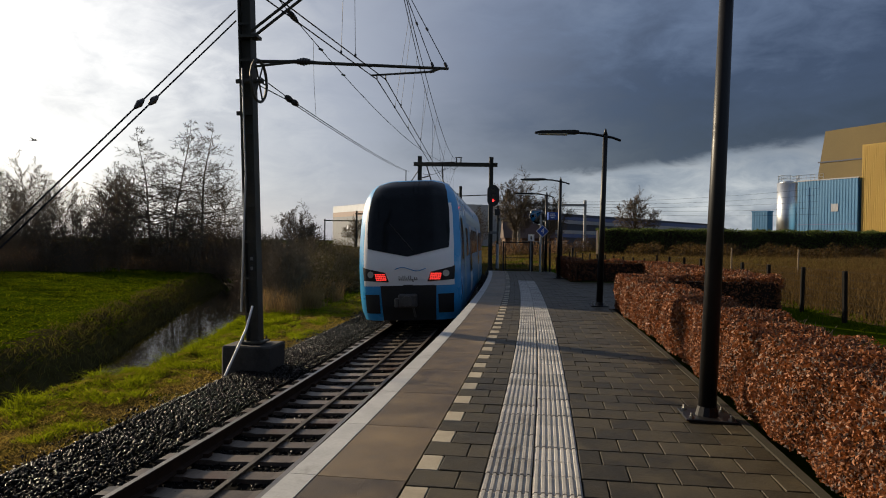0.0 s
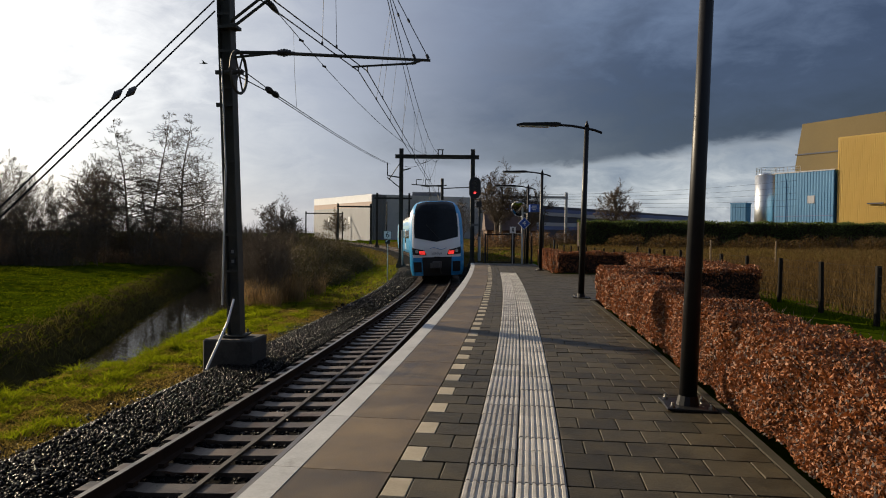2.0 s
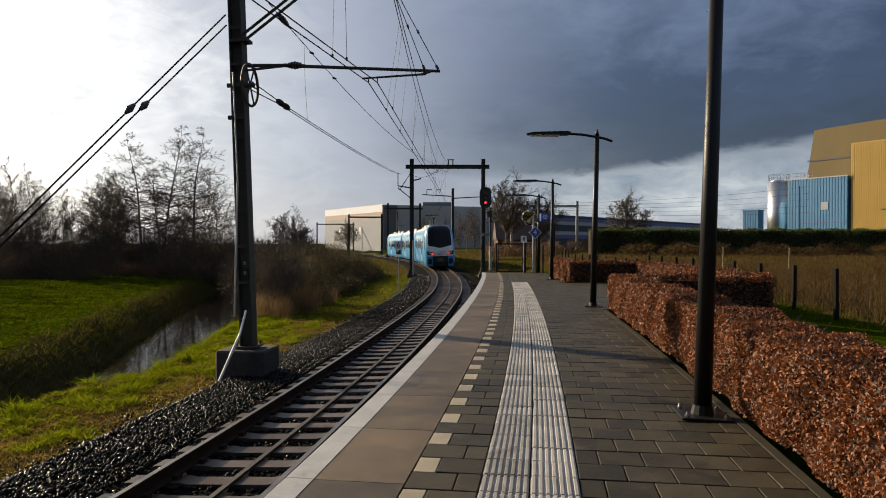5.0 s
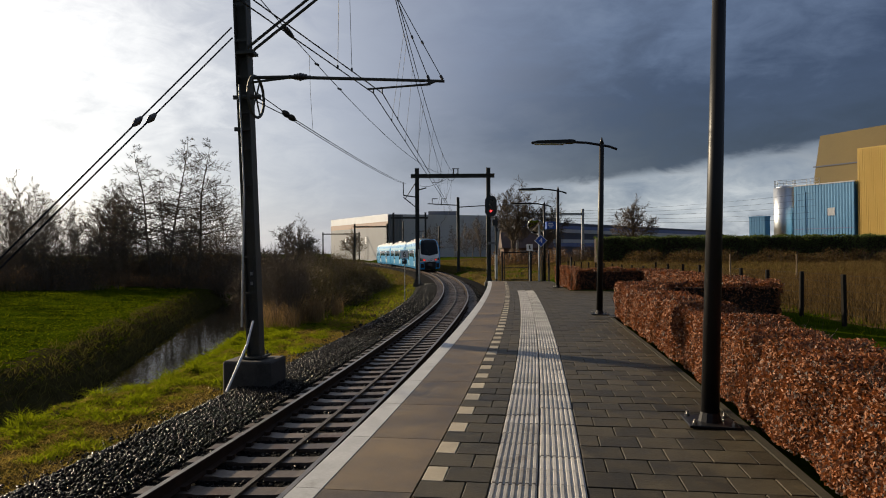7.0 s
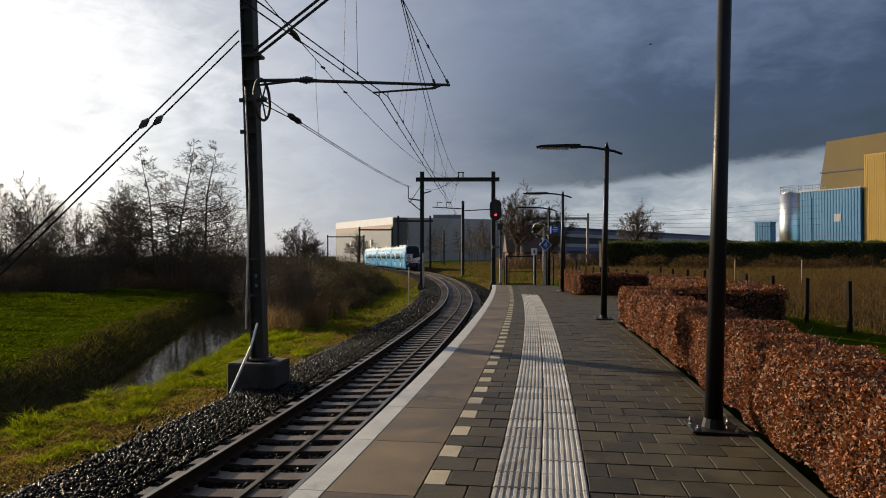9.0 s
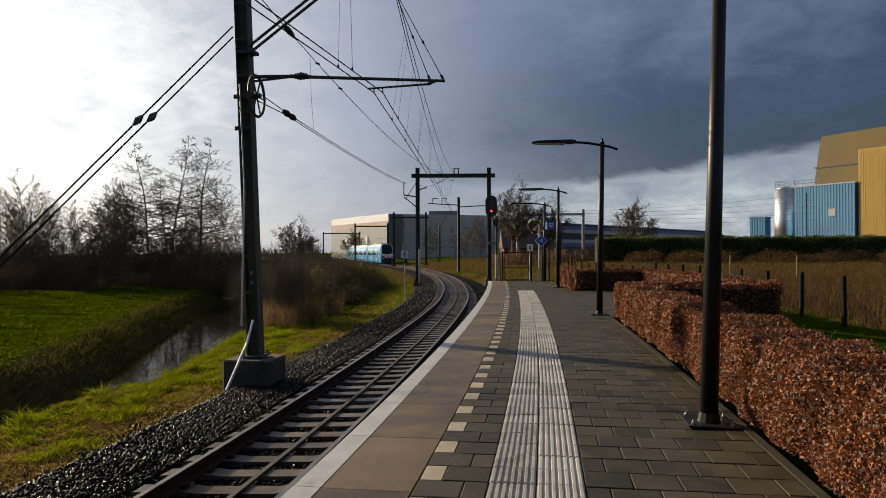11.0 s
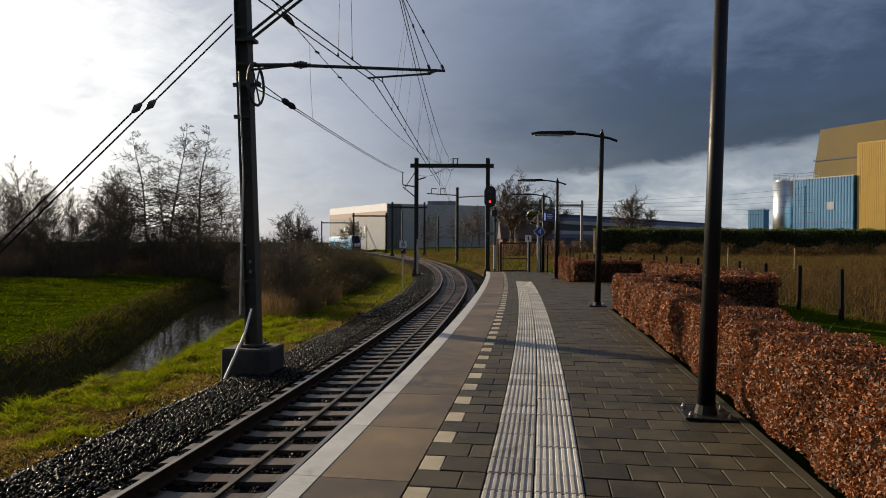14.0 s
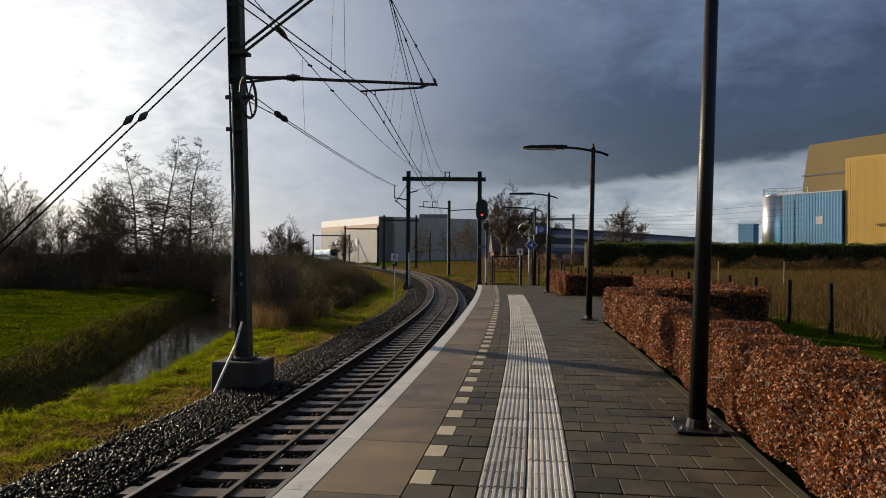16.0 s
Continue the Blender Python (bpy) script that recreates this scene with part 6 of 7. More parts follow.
def bare_tree(name, seed, height, stems, spread, up, label, trunk_r=0.12, clear=0.25, twig_r=0.010, twigs=3, cone=True, limbs=4, n=9):
    """A leafless tree: tapered trunks, limbs and fine twigs."""
    rng = random.Random(seed)
    t = thing(name, Matrix(), label, "tree")
    trunk, crown = [], []
    for k in range(stems):
        lean = Vector((rng.gauss(0, 0.10), rng.gauss(0, 0.10), 1)) if stems > 1 else Vector((rng.gauss(0, 0.03), rng.gauss(0, 0.03), 1))
        d = lean.normalized()
        p = Vector((rng.gauss(0, 0.25), rng.gauss(0, 0.25), -0.1)) if stems > 1 else Vector((0, 0, -0.1))
        L = height / n * rng.uniform(0.85, 1.0)
        r = trunk_r * rng.uniform(0.7, 1.0)
        for i in range(n):
            e = p + d * L
            r0, r1 = r * (1 - 0.9 * i / n), r * (1 - 0.9 * (i + 1) / n)
            trunk.append((tuple(p), tuple(e), max(0.012, r0), max(0.010, r1)))
            f = (i + 1) / n
            if f > clear:
                reach = height * (0.40 * (1.12 - f) if cone else 0.36 * math.sin(math.pi * min(1.0, 0.25 + f * 0.72)))
                for _ in range(limbs):
                    az = rng.uniform(0, 2 * math.pi)
                    nd = Vector((math.cos(az) * spread, math.sin(az) * spread, 0.26 if cone else 0.75)).normalized()
                    grow(crown, rng, p.lerp(e, rng.random()), nd, max(0.5, reach * rng.uniform(0.7, 1.15)), max(0.014, r1 * 0.5), 2, 0.75, up, twigs)
            d = (d + Vector((rng.gauss(0, 0.05), rng.gauss(0, 0.05), 0.05))).normalized()
            p = e
    crown = [(a, b, max(r0, twig_r), max(r1, twig_r * 0.55) if r1 else 0.0) for a, b, r0, r1 in crown]
    seg_mesh("trunk", trunk, "bark", t)
    seg_mesh("crown", crown, "bark", t, "fine bare twigs")
    return t


def broad_tree(seed, h, label):
    """A leafless tree with a short trunk and a wide round crown."""
    rng = random.Random(seed)
    t = thing("oak_tree", Matrix(), label, "tree")
    trunk, crown = [], []
    p, r = Vector((0, 0, -0.1)), 0.036 * h
    for i in range(3):
        e = p + Vector((rng.gauss(0, 0.08), rng.gauss(0, 0.08), h * 0.1))
        trunk.append((tuple(p), tuple(e), r, r * 0.86))
        p, r = e, r * 0.86
    for i in range(13):
        az = i * 2.4 + rng.uniform(-0.3, 0.3)
        lean = 0.2 + 1.1 * (i % 4) / 3
        d = Vector((math.cos(az) * lean, math.sin(az) * lean, 1.0)).normalized()
        grow(crown, rng, p - Vector((0, 0, rng.uniform(0, 0.08) * h)), d, h * (0.62 - 0.14 * lean), r * 0.34, 3, 0.75, 0.03, 4)
    crown = [(a, b, max(r0, 0.018), max(r1, 0.009) if r1 else 0.0) for a, b, r0, r1 in crown]
    seg_mesh("trunk", trunk, "bark", t)
    seg_mesh("crown", crown, "bark", t, "fine bare twigs")
    return t


def stand(tree, x, y, scale=1.0, turn=0.0, z=None):
    m = pose(x, y, (ground_height(x, y) if z is None else z), 0, 0, turn) @ Matrix.Scale(scale, 4)
    return m


def trees():
    rng = random.Random(21)
    alder = bare_tree("alder_tree", 4, 14.6, 1, 1.15, 0.0, "tall bare alder tree on the far bank", 0.20, 0.28, 0.012, 3, True, 6, 15)
    alder.matrix_world = stand(alder, -22.0, 62, 1.0, 0)
    for x, y, s, a in ((-24.4, 62, 1.03, 80), (-26.6, 63, 0.98, 200), (-25.4, 63.5, 0.80, 300)):
        copy_thing(alder, stand(alder, x, y, s, a))
    slim = bare_tree("slim_tree", 9, 9.8, 2, 0.75, 0.06, "slim bare young tree in the thicket", 0.07, 0.2, 0.012, 2, False, 4)
    slim.matrix_world = stand(slim, -35, 60, 1.0, 0)
    spots = [(-56, 0.95), (-53.5, 0.8), (-51, 0.85), (-48.5, 0.9), (-46, 1.0), (-43.5, 0.95), (-41.5, 1.05), (-39.5, 0.9), (-37, 0.95), (-33.5, 1.0), (-32, 0.8), (-30.5, 0.85), (-29, 0.7), (-20, 0.75), (-28, 0.9), (-45, 0.85), (-49.8, 1.0), (-35.2, 0.85), (-26, 0.8)]
    for x, s in spots:
        copy_thing(slim, stand(slim, x * 1.03 + rng.uniform(-1, 1), 62 + rng.uniform(-4, 6), s * rng.uniform(0.85, 1.05), rng.uniform(0, 360)))
    for k in range(17):
        x = -60 + 37 * k / 16
        copy_thing(slim, stand(slim, x + rng.uniform(-1, 1), 66 + rng.uniform(-5, 8), rng.uniform(0.7, 1.12), rng.uniform(0, 360)))
    scrub = bare_tree("scrub_tree", 13, 5.0, 4, 0.9, 0.05, "bare many-stemmed scrub bush", 0.045, 0.12, 0.014, 2, False, 2)
    scrub.matrix_world = stand(scrub, -27, 57, 1.0, 0)
    for k in range(15):
        x = -52 + 36 * k / 14 + rng.uniform(-1, 1)
        copy_thing(scrub, stand(scrub, x, 55 + rng.uniform(-2, 5), rng.uniform(0.75, 1.05), rng.uniform(0, 360)))
    for x, y, s in ((-7.3, 34, 0.7), (-7.0, 31, 0.66), (-6.7, 28.5, 0.6), (-12.9, 44, 0.72), (-7.6, 34, 0.5), (-11.9, 47, 0.7), (-14.6, 50, 0.85), (-10.9, 45, 0.6), (-12.6, 52, 0.75), (-15.8, 55, 0.85), (-13.6, 57, 0.7), (-7.2, 30, 0.55)):
        copy_thing(scrub, stand(scrub, x, y, s, rng.uniform(0, 360)))
    round_tree = broad_tree(17, 12.0, "broad bare oak tree behind the platform")
    round_tree.matrix_world = stand(round_tree, 11.6, 116, 1.12, 0)
    for x, y, s, a in ((43.0, 158, 1.0, 90), (-26, 120, 0.78, 40), (-23.0, 118, 0.6, 150), (-26, 200, 0.72, 300), (16.5, 112, 0.75, 30)):
        copy_thing(round_tree, stand(round_tree, x, y, s, a))
    for x, y, s, a in ((6.2, 150, 0.72, 20), (-1.6, 158, 0.66, 130), (2.6, 162, 0.62, 250)):
        copy_thing(alder, stand(alder, x, y, s, a))
    for x, y, s, a in ((8.0, 148, 1.0, 60), (-3.4, 152, 0.85, 160), (4.4, 146, 0.9, 310)):
        copy_thing(slim, stand(slim, x, y, s, a))
    near_left = bare_tree("leaning_tree", 23, 7.5, 1, 1.2, 0.02, "bare tree branch reaching in from the bank", 0.12, 0.3, 0.012, 3, False)
    near_left.matrix_world = stand(near_left, -33.5, 46, 1.0, 40)


trees()


def hedge_block(L, W, H, label, density=900, phase=0.0, leaf=0.034):
    """A clipped beech hedge: leaves over a plain box coloured dark like the shade inside. Its base line runs along y.
    """
    t = thing("beech_hedge", Matrix(), label, "hedge", "clipped hedges")
    n = int(density * (2 * L * H + L * W + 2 * W * H))
    face = RNG.choice(5, n, p=np.array([L * H * 1.5, L * H * 0.5, L * W, W * H, W * H]) / (2 * L * H + L * W + 2 * W * H))
    u, v = RNG.random(n), RNG.random(n)
    P = np.empty((n, 3))
    N = np.zeros((n, 3))
    for f in range(5):
        k = face == f
        if f < 2:
            P[k] = np.stack([np.full(k.sum(), -W / 2 if f == 0 else W / 2), u[k] * L, v[k] * H], 1)
            N[k] = (-1 if f == 0 else 1, 0, 0)
        elif f == 2:
            P[k] = np.stack([(u[k] - 0.5) * W, v[k] * L, np.full(k.sum(), H)], 1)
            N[k] = (0, 0, 1)
        else:
            P[k] = np.stack([(u[k] - 0.5) * W, np.full(k.sum(), 0.0 if f == 3 else L), v[k] * H], 1)
            N[k] = (0, -1 if f == 3 else 1, 0)
    lump = np.array([0.035 * math.sin((p[1] + phase) * 3.1 + p[2] * 4) + 0.03 * math.sin((p[1] + phase) * 7.3 + p[2] * 9 + 1.3) for p in P])
    P += N * (lump - np.abs(RNG.normal(0, 0.045, n)) + 0.02)[:, None]
    P[:, 2] = np.maximum(P[:, 2], 0.03 + 0.09 * RNG.random(n))
    P[:, 0] *= 1 - 0.22 * np.clip(1 - P[:, 2] / 0.28, 0, 1)
    leaf_cloud("foliage", P, leaf, "beech", t, "dry copper-brown beech leaves", 0.35, N)["kind"] = "stuff"
    # solid filler box, dark in colour to give the hedge a shaded inside
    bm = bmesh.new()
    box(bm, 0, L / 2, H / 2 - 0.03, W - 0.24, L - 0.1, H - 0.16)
    part("core", bm, "core", t, "plain dark box coloured as the shaded inside")
    tw = int(60 * L)
    Q = np.stack([RNG.uniform(-W / 2, W / 2, tw), RNG.uniform(0, L, tw), np.full(tw, H - 0.05)], 1)
    segs = [(tuple(q), tuple(q + np.array([RNG.normal(0, 0.05), RNG.normal(0, 0.05), RNG.uniform(0.05, 0.16)])), 0.003, 0.0015) for q in Q]
    Q2 = np.stack([np.where(RNG.random(tw) < 0.5, -W / 2 + 0.17, W / 2 - 0.17), RNG.uniform(0, L, tw), np.zeros(tw)], 1)
    segs += [(tuple(q), tuple(q + np.array([RNG.normal(0, 0.04), RNG.normal(0, 0.08), RNG.uniform(0.3, 0.6)])), 0.008, 0.004) for q in Q2]
    seg_mesh("twig_growth", segs, "twig", t)["kind"] = "stuff"
    return t


def hedges():
    # the hedge along the platform, in lengths that follow its bend
    lab = "clipped beech hedge with dry copper leaves along the platform"
    s = -2.0
    while s < 14.5:
        h = hedge_block(2.5, 0.62, 0.80, lab, 6200 if s < 9 else 3000, s, 0.018 if s < 9 else 0.024)
        h.matrix_world = line_pose(s, N_KERB + 0.39, -0.02)
        s += 2.2
    p = at_line(16.35, N_KERB + 0.2)
    a = hedge_block(3.4, 0.6, 0.80, "clipped beech hedge turning off from the platform", 1500)
    a.matrix_world = pose(p.x, p.y, -0.02, 0, 0, -97)
    b = hedge_block(10.5, 0.6, 0.80, "clipped beech hedge behind the platform niche", 1300)
    b.matrix_world = pose(7.35, 16.2, -0.02, 0, 0, -3)
    q = at_line(27.6, N_KERB + 0.2)
    c = hedge_block(3.0, 0.6, 0.84, "clipped beech hedge crossing behind the niche", 1300)
    c.matrix_world = pose(q.x, q.y, -0.02, 0, 0, -95)
    d = hedge_block(6.0, 0.6, 0.84, "clipped beech hedge beside the far lamps", 1100)
    d.matrix_world = pose(q.x + 0.15, q.y + 0.2, -0.05, 0, 0, -4)


hedges()


def scatter(xa, xb, ya, yb, n, keep):
    """Points on the ground within bounds that pass a test of (x, y, along, right of the track)."""
    out = []
    for x, y in zip(RNG.uniform(xa, xb, n), RNG.uniform(ya, yb, n)):
        s, r = near_line(x, y)
        if keep(x, y, s, r):
            out.append((x, y, ground_height(x, y)))
    return np.array(out)


def grass():
    M["straw_green"] = translucent("straw_green_blade", (0.050, 0.038, 0.012), (0.15, 0.115, 0.034), (0.14, 0.11, 0.022), 0.4, 0.04)
    M["straw"] = translucent("straw_blade", (0.10, 0.08, 0.012), (0.26, 0.20, 0.04), (0.26, 0.19, 0.03), 0.35, 0.05)
    def edge_left(x, y, s, r):
        return -9 < r < -2.9 and abs(ditch_gap(x, y)) > 1.5

    # the sunlit verge between track and ditch
    P = scatter(-12.5, -2.5, 4.5, 28, 200000, lambda x, y, s, r: edge_left(x, y, s, r) and noise.noise((x * 0.5, y * 0.5, 3)) + 0.6 * noise.noise((x * 2.2, y * 2.2, 5)) > 0.22 - 0.34 * (-r - 3.4))
    clump = np.array([0.04 + 0.26 * max(0.0, noise.noise((p[0] * 1.9, p[1] * 1.9, 1)) + 0.2) for p in P])
    tagged(blades("verge_grass", P, clump, 0.008, "verge_blade", 0.7), "short bright green verge grass beside the track", "grass", kind="stuff")
    P = scatter(-9, -1.5, 4.5, 30, 105000, lambda x, y, s, r: -6.2 < r < -2.4 and noise.noise((x * 0.5, y * 0.5, 3)) + 0.5 * noise.noise((x * 2.2, y * 2.2, 8)) < 0.75 - 0.28 * (-r - 3.2))
    tagged(blades("dry_verge_grass", P, 0.06, 0.008, "dry_blade", 1.1), "flattened straw-coloured verge grass", "grass", kind="stuff")
    P = scatter(-13, 1, 28, 62, 30000, lambda x, y, s, r: -8 < r < -2.6 and abs(ditch_gap(x, y)) > 2.2)
    tagged(blades("far_verge_grass", P, 0.14, 0.012, "verge_blade"), "green verge grass farther down the track", "grass", kind="stuff")
    P = scatter(-8, 1, 30, 62, 16000, lambda x, y, s, r: -5.2 < r < -2.6)
    tagged(blades("far_dry_grass", P, 0.12, 0.014, "straw", 0.8), "yellowed grass along the ballast", "grass", kind="stuff")
    # the meadow and banks beyond the ditch
    P = scatter(-44, -9, 13, 58, 70000, lambda x, y, s, r: ditch_gap(x, y) > 2.3)
    tall = np.array([0.05 + 0.22 * max(0.0, noise.noise((p[0] * 0.35, p[1] * 0.7, 4)) + 0.6 * noise.noise((p[0] * 1.2, p[1] * 1.2, 4))) for p in P])
    tagged(blades("meadow_grass", P, tall, 0.028, "blade", 0.9), "green meadow grass beyond the ditch", "grass", kind="stuff")
    P = scatter(-22, -8, 10, 58, 46000, lambda x, y, s, r: 1.4 < ditch_gap(x, y) < 3.3 + 1.2 * noise.noise((x * 0.6, y * 0.6, 2)))
    tagged(blades("bank_grass", P, 0.26 * np.array([0.5 + max(0.0, 0.8 + noise.noise((p[0] * 1.3, p[1] * 1.3, 8))) * 0.7 for p in P]), 0.009, "bank_blade", 0.7), "rough brown grass on the ditch bank", "grass", kind="stuff")
    # field beyond the hedge
    P = scatter(8.5, 34, 9, 60, 42000, lambda x, y, s, r: 8.6 < r < 11.8)
    tagged(blades("field_grass", P, 0.12, 0.012, "blade"), "short dark green grass along the fence", "grass", kind="stuff")
    P = np.concatenate([scatter(9, 40, 8, 50, 52000, lambda x, y, s, r: r > 11.2), scatter(9, 95, 40, 91, 42000, lambda x, y, s, r: r > 11.2)])
    tagged(blades("rough_grass", P, 0.50, 0.013, "brown_grass", 0.3), "tall brown withered grass beyond the fence", "grass", kind="stuff")
    P = scatter(-14, 40, 58, 150, 30000, lambda x, y, s, r: r > 3 or -9 < r < -2.8)
    tagged(blades("far_field_grass", P, 0.22, 0.035, "straw_green", 0.5), "sunlit yellow-green grass past the platform", "grass", kind="stuff")
    # reeds by the ditch
    P = scatter(-7.4, -4.9, 27.0, 34.0, 4200, lambda x, y, s, r: abs(ditch_gap(x, y)) > 1.4 and -8.0 < r < -5.1 and noise.noise((x * 0.8, y * 0.5, 9)) > -0.15)
    tagged(blades("reeds", P, 1.0, 0.008, "reed", 0.2), "dry tan reeds by the ditch", "reeds", kind="stuff")


grass()


def thicket(name, spots, leaves, mat, label, leaf=0.06, twigs=1200, parent_z=None):
    """Brambles and scrub: lumps of leaves and crossing stems."""
    P, segs = [], []
    for x, y, rx, ry, h in spots:
        z0 = ground_height(x, y)
        k = int(leaves * rx * ry)
        d = RNG.normal(size=(k, 3))
        d /= np.linalg.norm(d, axis=1)[:, None]
        d[:, 2] = np.abs(d[:, 2])
        rr = RNG.uniform(0.55, 1.08, (k, 1))
        P.append(np.array([x, y, z0]) + d * rr * np.array([rx, ry, h]))
        for _ in range(int(twigs * rx * ry / 4)):
            a = np.array([x + RNG.normal(0, rx * 0.5), y + RNG.normal(0, ry * 0.5), z0])
            b = a + np.array([RNG.normal(0, 0.4), RNG.normal(0, 0.4), h * RNG.uniform(0.6, 1.25)])
            m = (a + b) / 2 + RNG.normal(0, 0.15, 3)
            segs += [(tuple(a), tuple(m), 0.014, 0.010), (tuple(m), tuple(b), 0.010, 0.004)]
    t = thing(name, Matrix(), label, "thicket", kind="stuff")
    leaf_cloud("foliage", np.concatenate(P), leaf, mat, t)
    seg_mesh("stems", segs, "bark", t)
    return t


def thickets():
    rng = random.Random(8)
    M["ruddy"] = translucent("ruddy_twig_leaf", (0.085, 0.054, 0.034), (0.27, 0.175, 0.105), (0.25, 0.145, 0.07), 0.45)
    spots = []
    for k in range(26):
        s = 32 + 34 * k / 25
        for n, w, lo, hi in ((-6.9, 1.5, 0.9, 1.3), (-8.2, 1.6, 1.8, 2.3), (-9.8, 1.8, 2.4, 2.9)):
            if (n < -9 and s < 44) or (n < -8 and s < 37):
                continue
            p = at_line(s + rng.uniform(-0.6, 0.6), n + rng.uniform(-0.3, 0.3) - 0.9 * max(0.0, 1 - (s - 32) / 8))
            if abs(ditch_gap(p.x, p.y)) > 1.6:
                spots.append((p.x, p.y, w * rng.uniform(0.85, 1.15), w * rng.uniform(0.9, 1.3), rng.uniform(lo, hi)))
    thicket("bramble_thicket", spots, 800, "bramble", "dense dark brown bramble thicket beside the track", 0.055, 36)
    spots = [(-6.9 - k * 0.10 + rng.uniform(-0.4, 0.4), 28.5 + k * 0.9, 0.9, 1.0, rng.uniform(1.8, 2.8)) for k in range(9)]
    thicket("ruddy_scrub", spots, 5, "ruddy", "reddish bare scrub on the ditch bank", 0.05, 260)
    spots = [(-56 + 41 * k / 33 + rng.uniform(-0.6, 0.6), 54 + rng.uniform(-1.5, 3), rng.uniform(1.4, 2.2), rng.uniform(1.4, 2.0), rng.uniform(1.3, 2.3)) for k in range(34)]
    spots = [(x, y, a, b, h) if x < -27 else (x * 1.12, y + 7, a, b, h * 0.7) for x, y, a, b, h in spots]
    thicket("bank_scrub", spots, 170, "ruddy", "dark scrub below the bare trees", 0.06, 260)
    spots = [(-62 + 42 * k / 30 + rng.uniform(-1, 1), 70 + rng.uniform(-2, 4), 2.4, 2.0, rng.uniform(2.4, 4.2)) for k in range(31)]
    spots += [(-33 + 14 * k / 11 + rng.uniform(-0.6, 0.6), 84 + rng.uniform(-3, 4), 2.4, 2.0, rng.uniform(2.6, 4.6)) for k in range(12)]
    thicket("wood_edge_scrub", spots, 40, "ruddy", "brown leafless wood edge", 0.06, 270)
    # the evergreen screen before the factory
    n = 36000
    x, top = RNG.uniform(20, 92, n), RNG.random(n)
    y = 91.2 + 0.35 * np.sin(x * 0.9) + np.where(top < 0.75, np.abs(RNG.normal(0, 0.3, n)), RNG.uniform(0, 2.2, n))
    z = np.where(top < 0.75, 3.35 * RNG.random(n), 3.3 + 0.1 * np.sin(x * 1.7) + RNG.normal(0, 0.09, n))
    screen = thing("evergreen_screen", Matrix(), "tall dark ivy-green screen before the factory", "hedge", kind="stuff")
    leaf_cloud("foliage", np.stack([x, y, z], 1), 0.12, "ivy", screen)
    # another dark filler box; its colour stands for shade behind the ivy leaves
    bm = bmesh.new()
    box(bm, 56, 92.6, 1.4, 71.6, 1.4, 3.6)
    part("core", bm, "core", screen, "plain dark box coloured as the shaded inside")
    spots = [(24 + 60 * k / 30 + rng.uniform(-1, 1), 86 + rng.uniform(-2, 2), 1.8, 1.5, rng.uniform(0.9, 1.7)) for k in range(31)]
    thicket("withered_scrub", spots, 260, "brown_grass", "withered brown scrub before the green screen", 0.10, 60)
    spots = [(8 + 20 * k / 14 + rng.uniform(-1, 1), 104 + rng.uniform(-3, 3), 1.8, 1.5, rng.uniform(1.6, 2.6)) for k in range(15)]
    thicket("garden_scrub", spots, 200, "ruddy", "bare brown bushes round the house", 0.12, 60)


thickets()


def fence():
    t = thing("field_fence", Matrix(), "wire mesh fence on dark wooden posts across the field", "fence")
    pts = []
    for k in range(24):
        p = at_line(5.45 + 2.45 * k, 10.65)
        pts.append(Vector((p.x, p.y, ground_height(p.x, p.y))))
    bm = bmesh.new()
    box(bm, 0, 0, 0.5, 0.10, 0.10, 1.46, bevel=0.015)
    first = part("post", bm, "post", t)
    first.location = pts[0]
    for p in pts[1:]:
        ob = new("post", first.data)
        ob.parent = t
        ob.location = p
        ob.rotation_euler = (random.uniform(-0.03, 0.03), random.uniform(-0.03, 0.03), random.uniform(-0.3, 0.3))
    for z in (0.12, 0.3, 0.48, 0.66, 0.84, 1.02, 1.2):
        curve_wire("fence_wire", [[p + Vector((0, -0.08, z)) for p in pts]], 0.0022, "wire", t)
    runs = []
    for a, b in zip(pts[:14], pts[1:15]):
        for k in range(16):
            q = a.lerp(b, k / 16) + Vector((0, -0.08, 0))
            runs.append([q + Vector((0, 0, 0.12)), q + Vector((0, 0, 1.2))])
    curve_wire("wire_mesh", runs, 0.0018, "wire", t)["kind"] = "stuff"
    for x, y in ((18.5, 45.0), (22.8, 45.0)):
        z = ground_height(x, y)
        st = thing("wooden_stake", pose(x, y, z - 0.1, 1.5, -1.0, 20), "pale wooden stake standing in withered grass", "stake", "stakes in the field")
        bm = bmesh.new()
        tube(bm, (0, 0, 0), (0, 0, 1.8), 0.05, 0.045, 8)
        part("shaft", bm, "wood_stake", st)


fence()


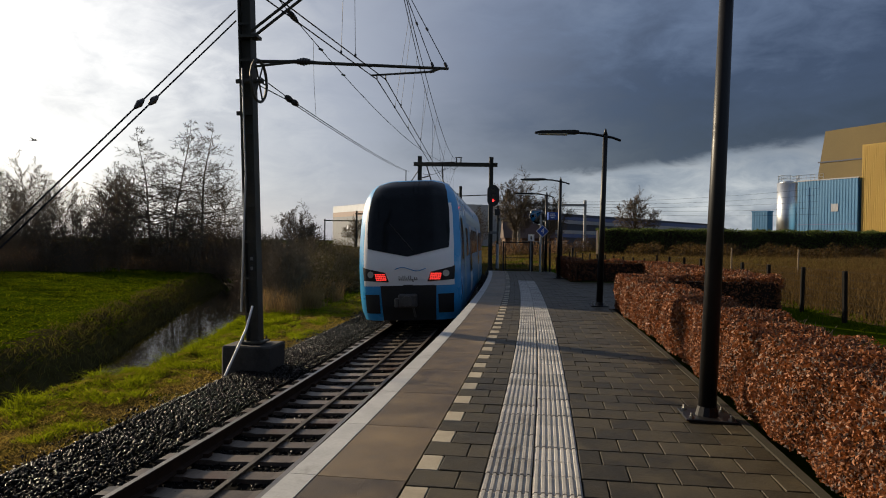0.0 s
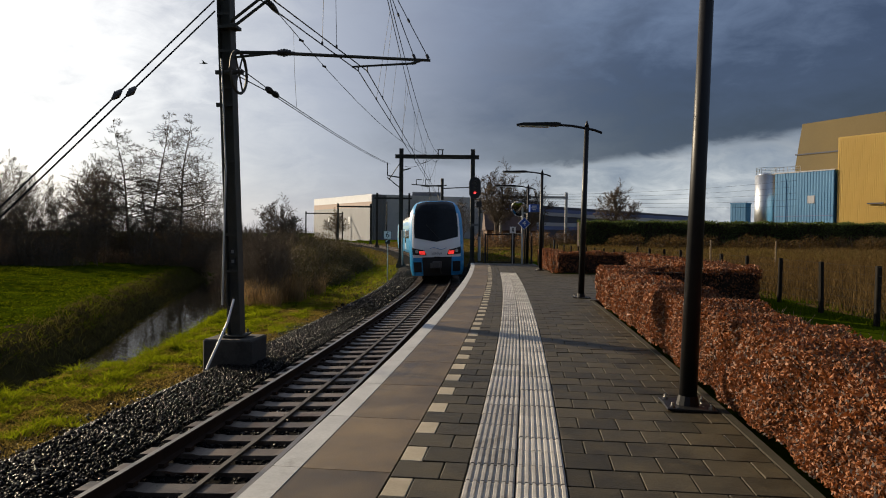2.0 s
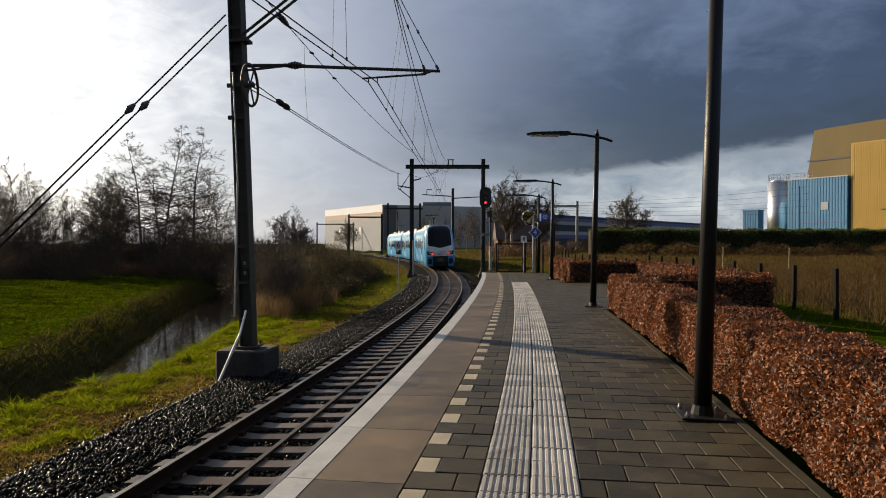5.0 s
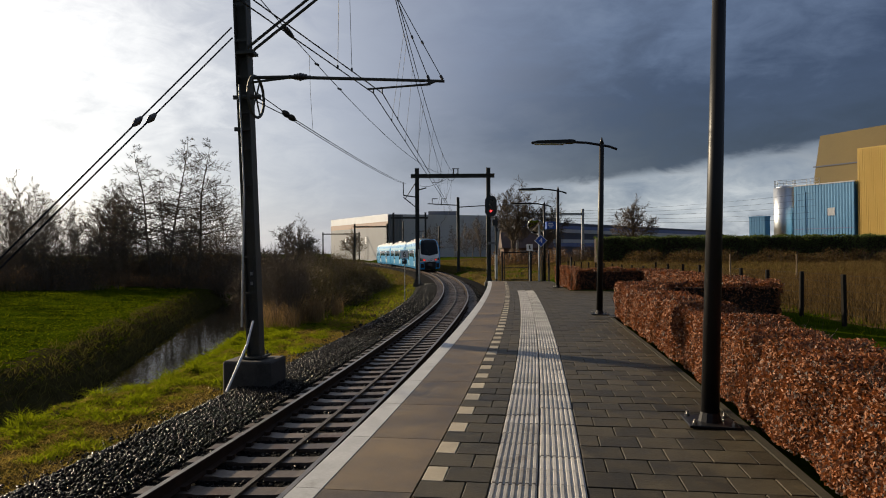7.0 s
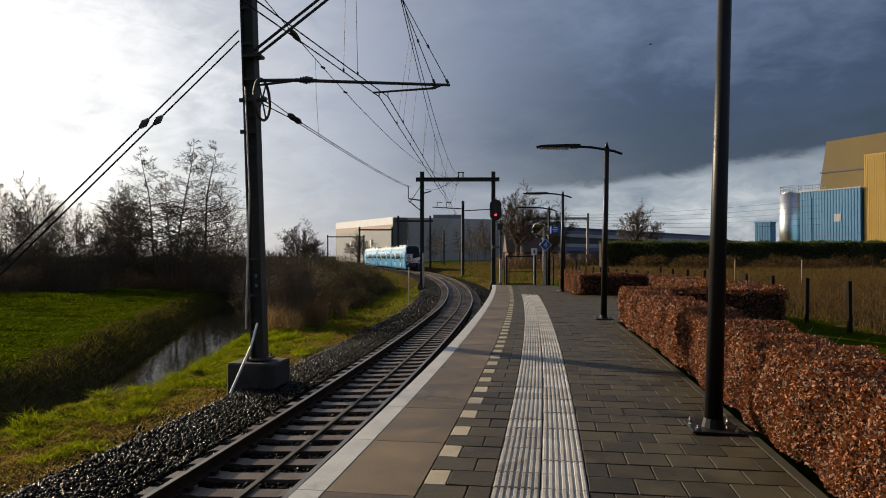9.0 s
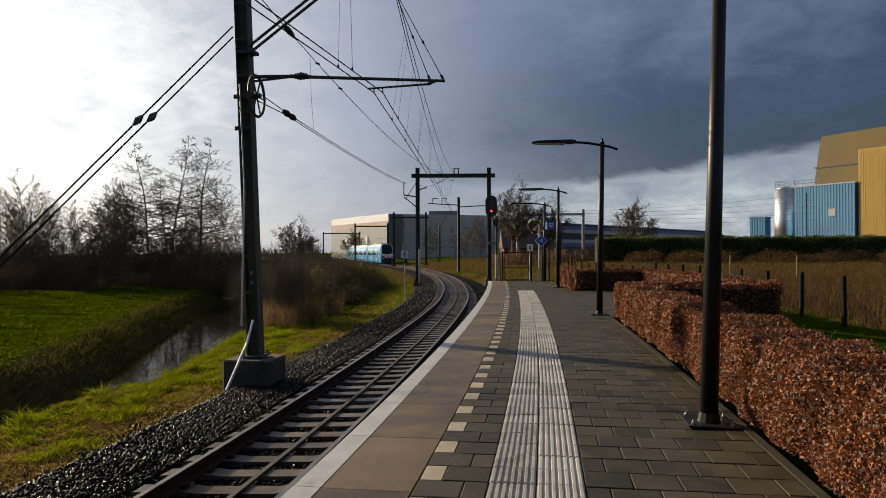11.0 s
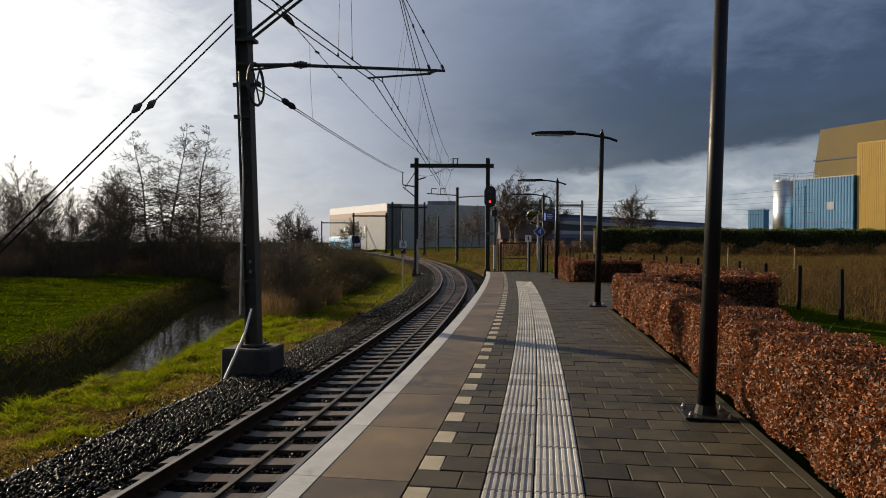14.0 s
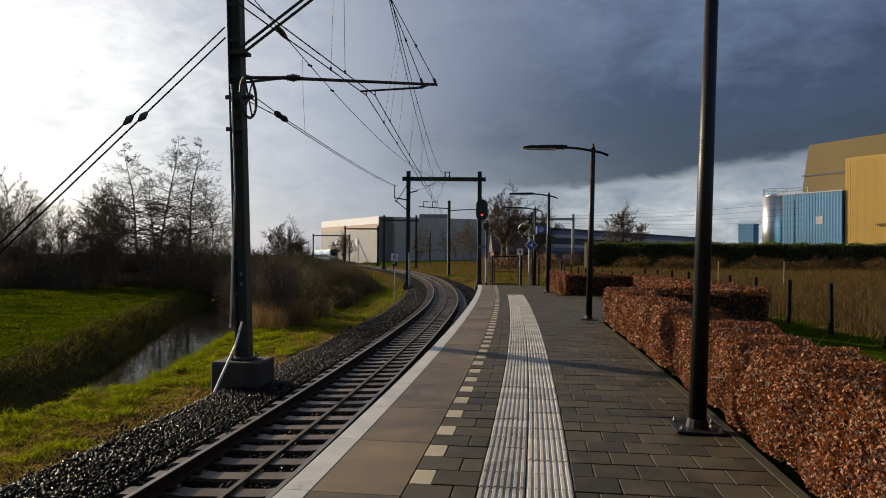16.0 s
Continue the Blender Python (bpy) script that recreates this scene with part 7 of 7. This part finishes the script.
def stones():
    """Loose ballast stones on the shoulder and between the sleepers."""
    n = 34000
    s = np.concatenate([RNG.uniform(3, 22, int(n * 0.7)), RNG.uniform(22, 60, n - int(n * 0.7))])
    r = np.where(RNG.random(n) < 0.78, -0.7 - 2.1 * RNG.random(n) ** 0.9 - 0.9 * RNG.random(n) ** 3, RNG.uniform(-0.7, 1.7, n))
    shape = np.array([(1, 0, 0), (-0.9, 0.1, 0.1), (0.1, 0.9, -0.1), (-0.1, -1, 0.1), (0.2, 0.1, 0.75), (0, -0.1, -0.8)])
    tri = np.array([(0, 2, 4), (2, 1, 4), (1, 3, 4), (3, 0, 4), (2, 0, 5), (1, 2, 5), (3, 1, 5), (0, 3, 5)])
    V = np.empty((n, 6, 3))
    for i in range(n):
        x = abs(r[i])
        z = (-1.20 + 0.03 * r[i] if r[i] > -1.28 else -1.20) if r[i] > -1.6 else (-1.18 if r[i] > -2.55 else max(-1.40, -1.18 - 0.5 * (-2.55 - r[i])))
        p = at_line(s[i], r[i], z)
        q = Euler((RNG.uniform(0, 6), RNG.uniform(0, 6), RNG.uniform(0, 6))).to_matrix()
        size = RNG.uniform(0.016, 0.046) * (1.0 if s[i] < 25 else 1.5)
        j = shape * RNG.uniform(0.7, 1.3, (6, 3)) * size
        V[i] = j @ np.array(q) + np.array(p)
    F = (np.arange(n)[:, None, None] * 6 + tri[None]).reshape(-1, 3)
    ob = mesh_from_arrays("ballast_stones", V.reshape(-1, 3), F, "stone", track, "wet dark crushed-stone ballast")
    ob["kind"] = "stuff"


stones()

# ---- what moves ----
def tail_at(t):
    """Metres along the track at which the train's end stands."""
    return 18.8 + 7.85 * t + 0.35 * t * t if t < 11 else 147.5 + 15.55 * (t - 11)


def car_pose(s0, reverse=False):
    a, b = at_line(s0 + 3.2, 0, RAIL_Z), at_line(s0 + 17.4, 0, RAIL_Z)
    d = (b - a).normalized()
    turn = -math.degrees(math.atan2(d.x, d.y))
    p = a - d * 3.2
    if reverse:
        p = a + d * (CAR - 3.2)
        turn += 180
    return pose(p.x, p.y, p.z, 0, CANT if reverse else -CANT, turn)


def motions():
    times = [0.5 * i for i in range(33)]
    walk(tail_car, [(t, car_pose(tail_at(t))) for t in times])
    walk(middle_car, [(t, car_pose(tail_at(t) + CAR + 0.6)) for t in times])
    walk(lead_car, [(t, car_pose(tail_at(t) + 2 * CAR + 1.2, True)) for t in times])
    walk(crow, [(t, pose(x, y, h)) for t, x, y, h in ((0, -26.7, 45, 7.7), (1.5, -16.6, 45.4, 11.2), (3.3, -6.9, 45.4, 15.1), (3.6, -3.6, 45.3, 15.6), (3.9, 0.5, 45.3, 15.7), (4.2, 5.2, 45.2, 15.9), (8, 62, 46, 19), (16, 180, 50, 24))])
    walk(gull, [(t, pose(x, y, h, 0, 0, 180)) for t, x, y, h in ((0, 80, 40, 40), (8.2, 17.5, 44.8, 18.5), (8.5, 15.6, 44.8, 17.2), (8.8, 13.9, 44.9, 15.9), (9.0, 13.1, 45.0, 15.2), (9.2, 12.2, 45.0, 14.7), (11.8, 2.0, 45.0, 7.4), (12.5, -4.6, 45.0, 7.7), (13.0, -7.2, 45.0, 5.9), (16, -60, 50, 2.5))])


motions()
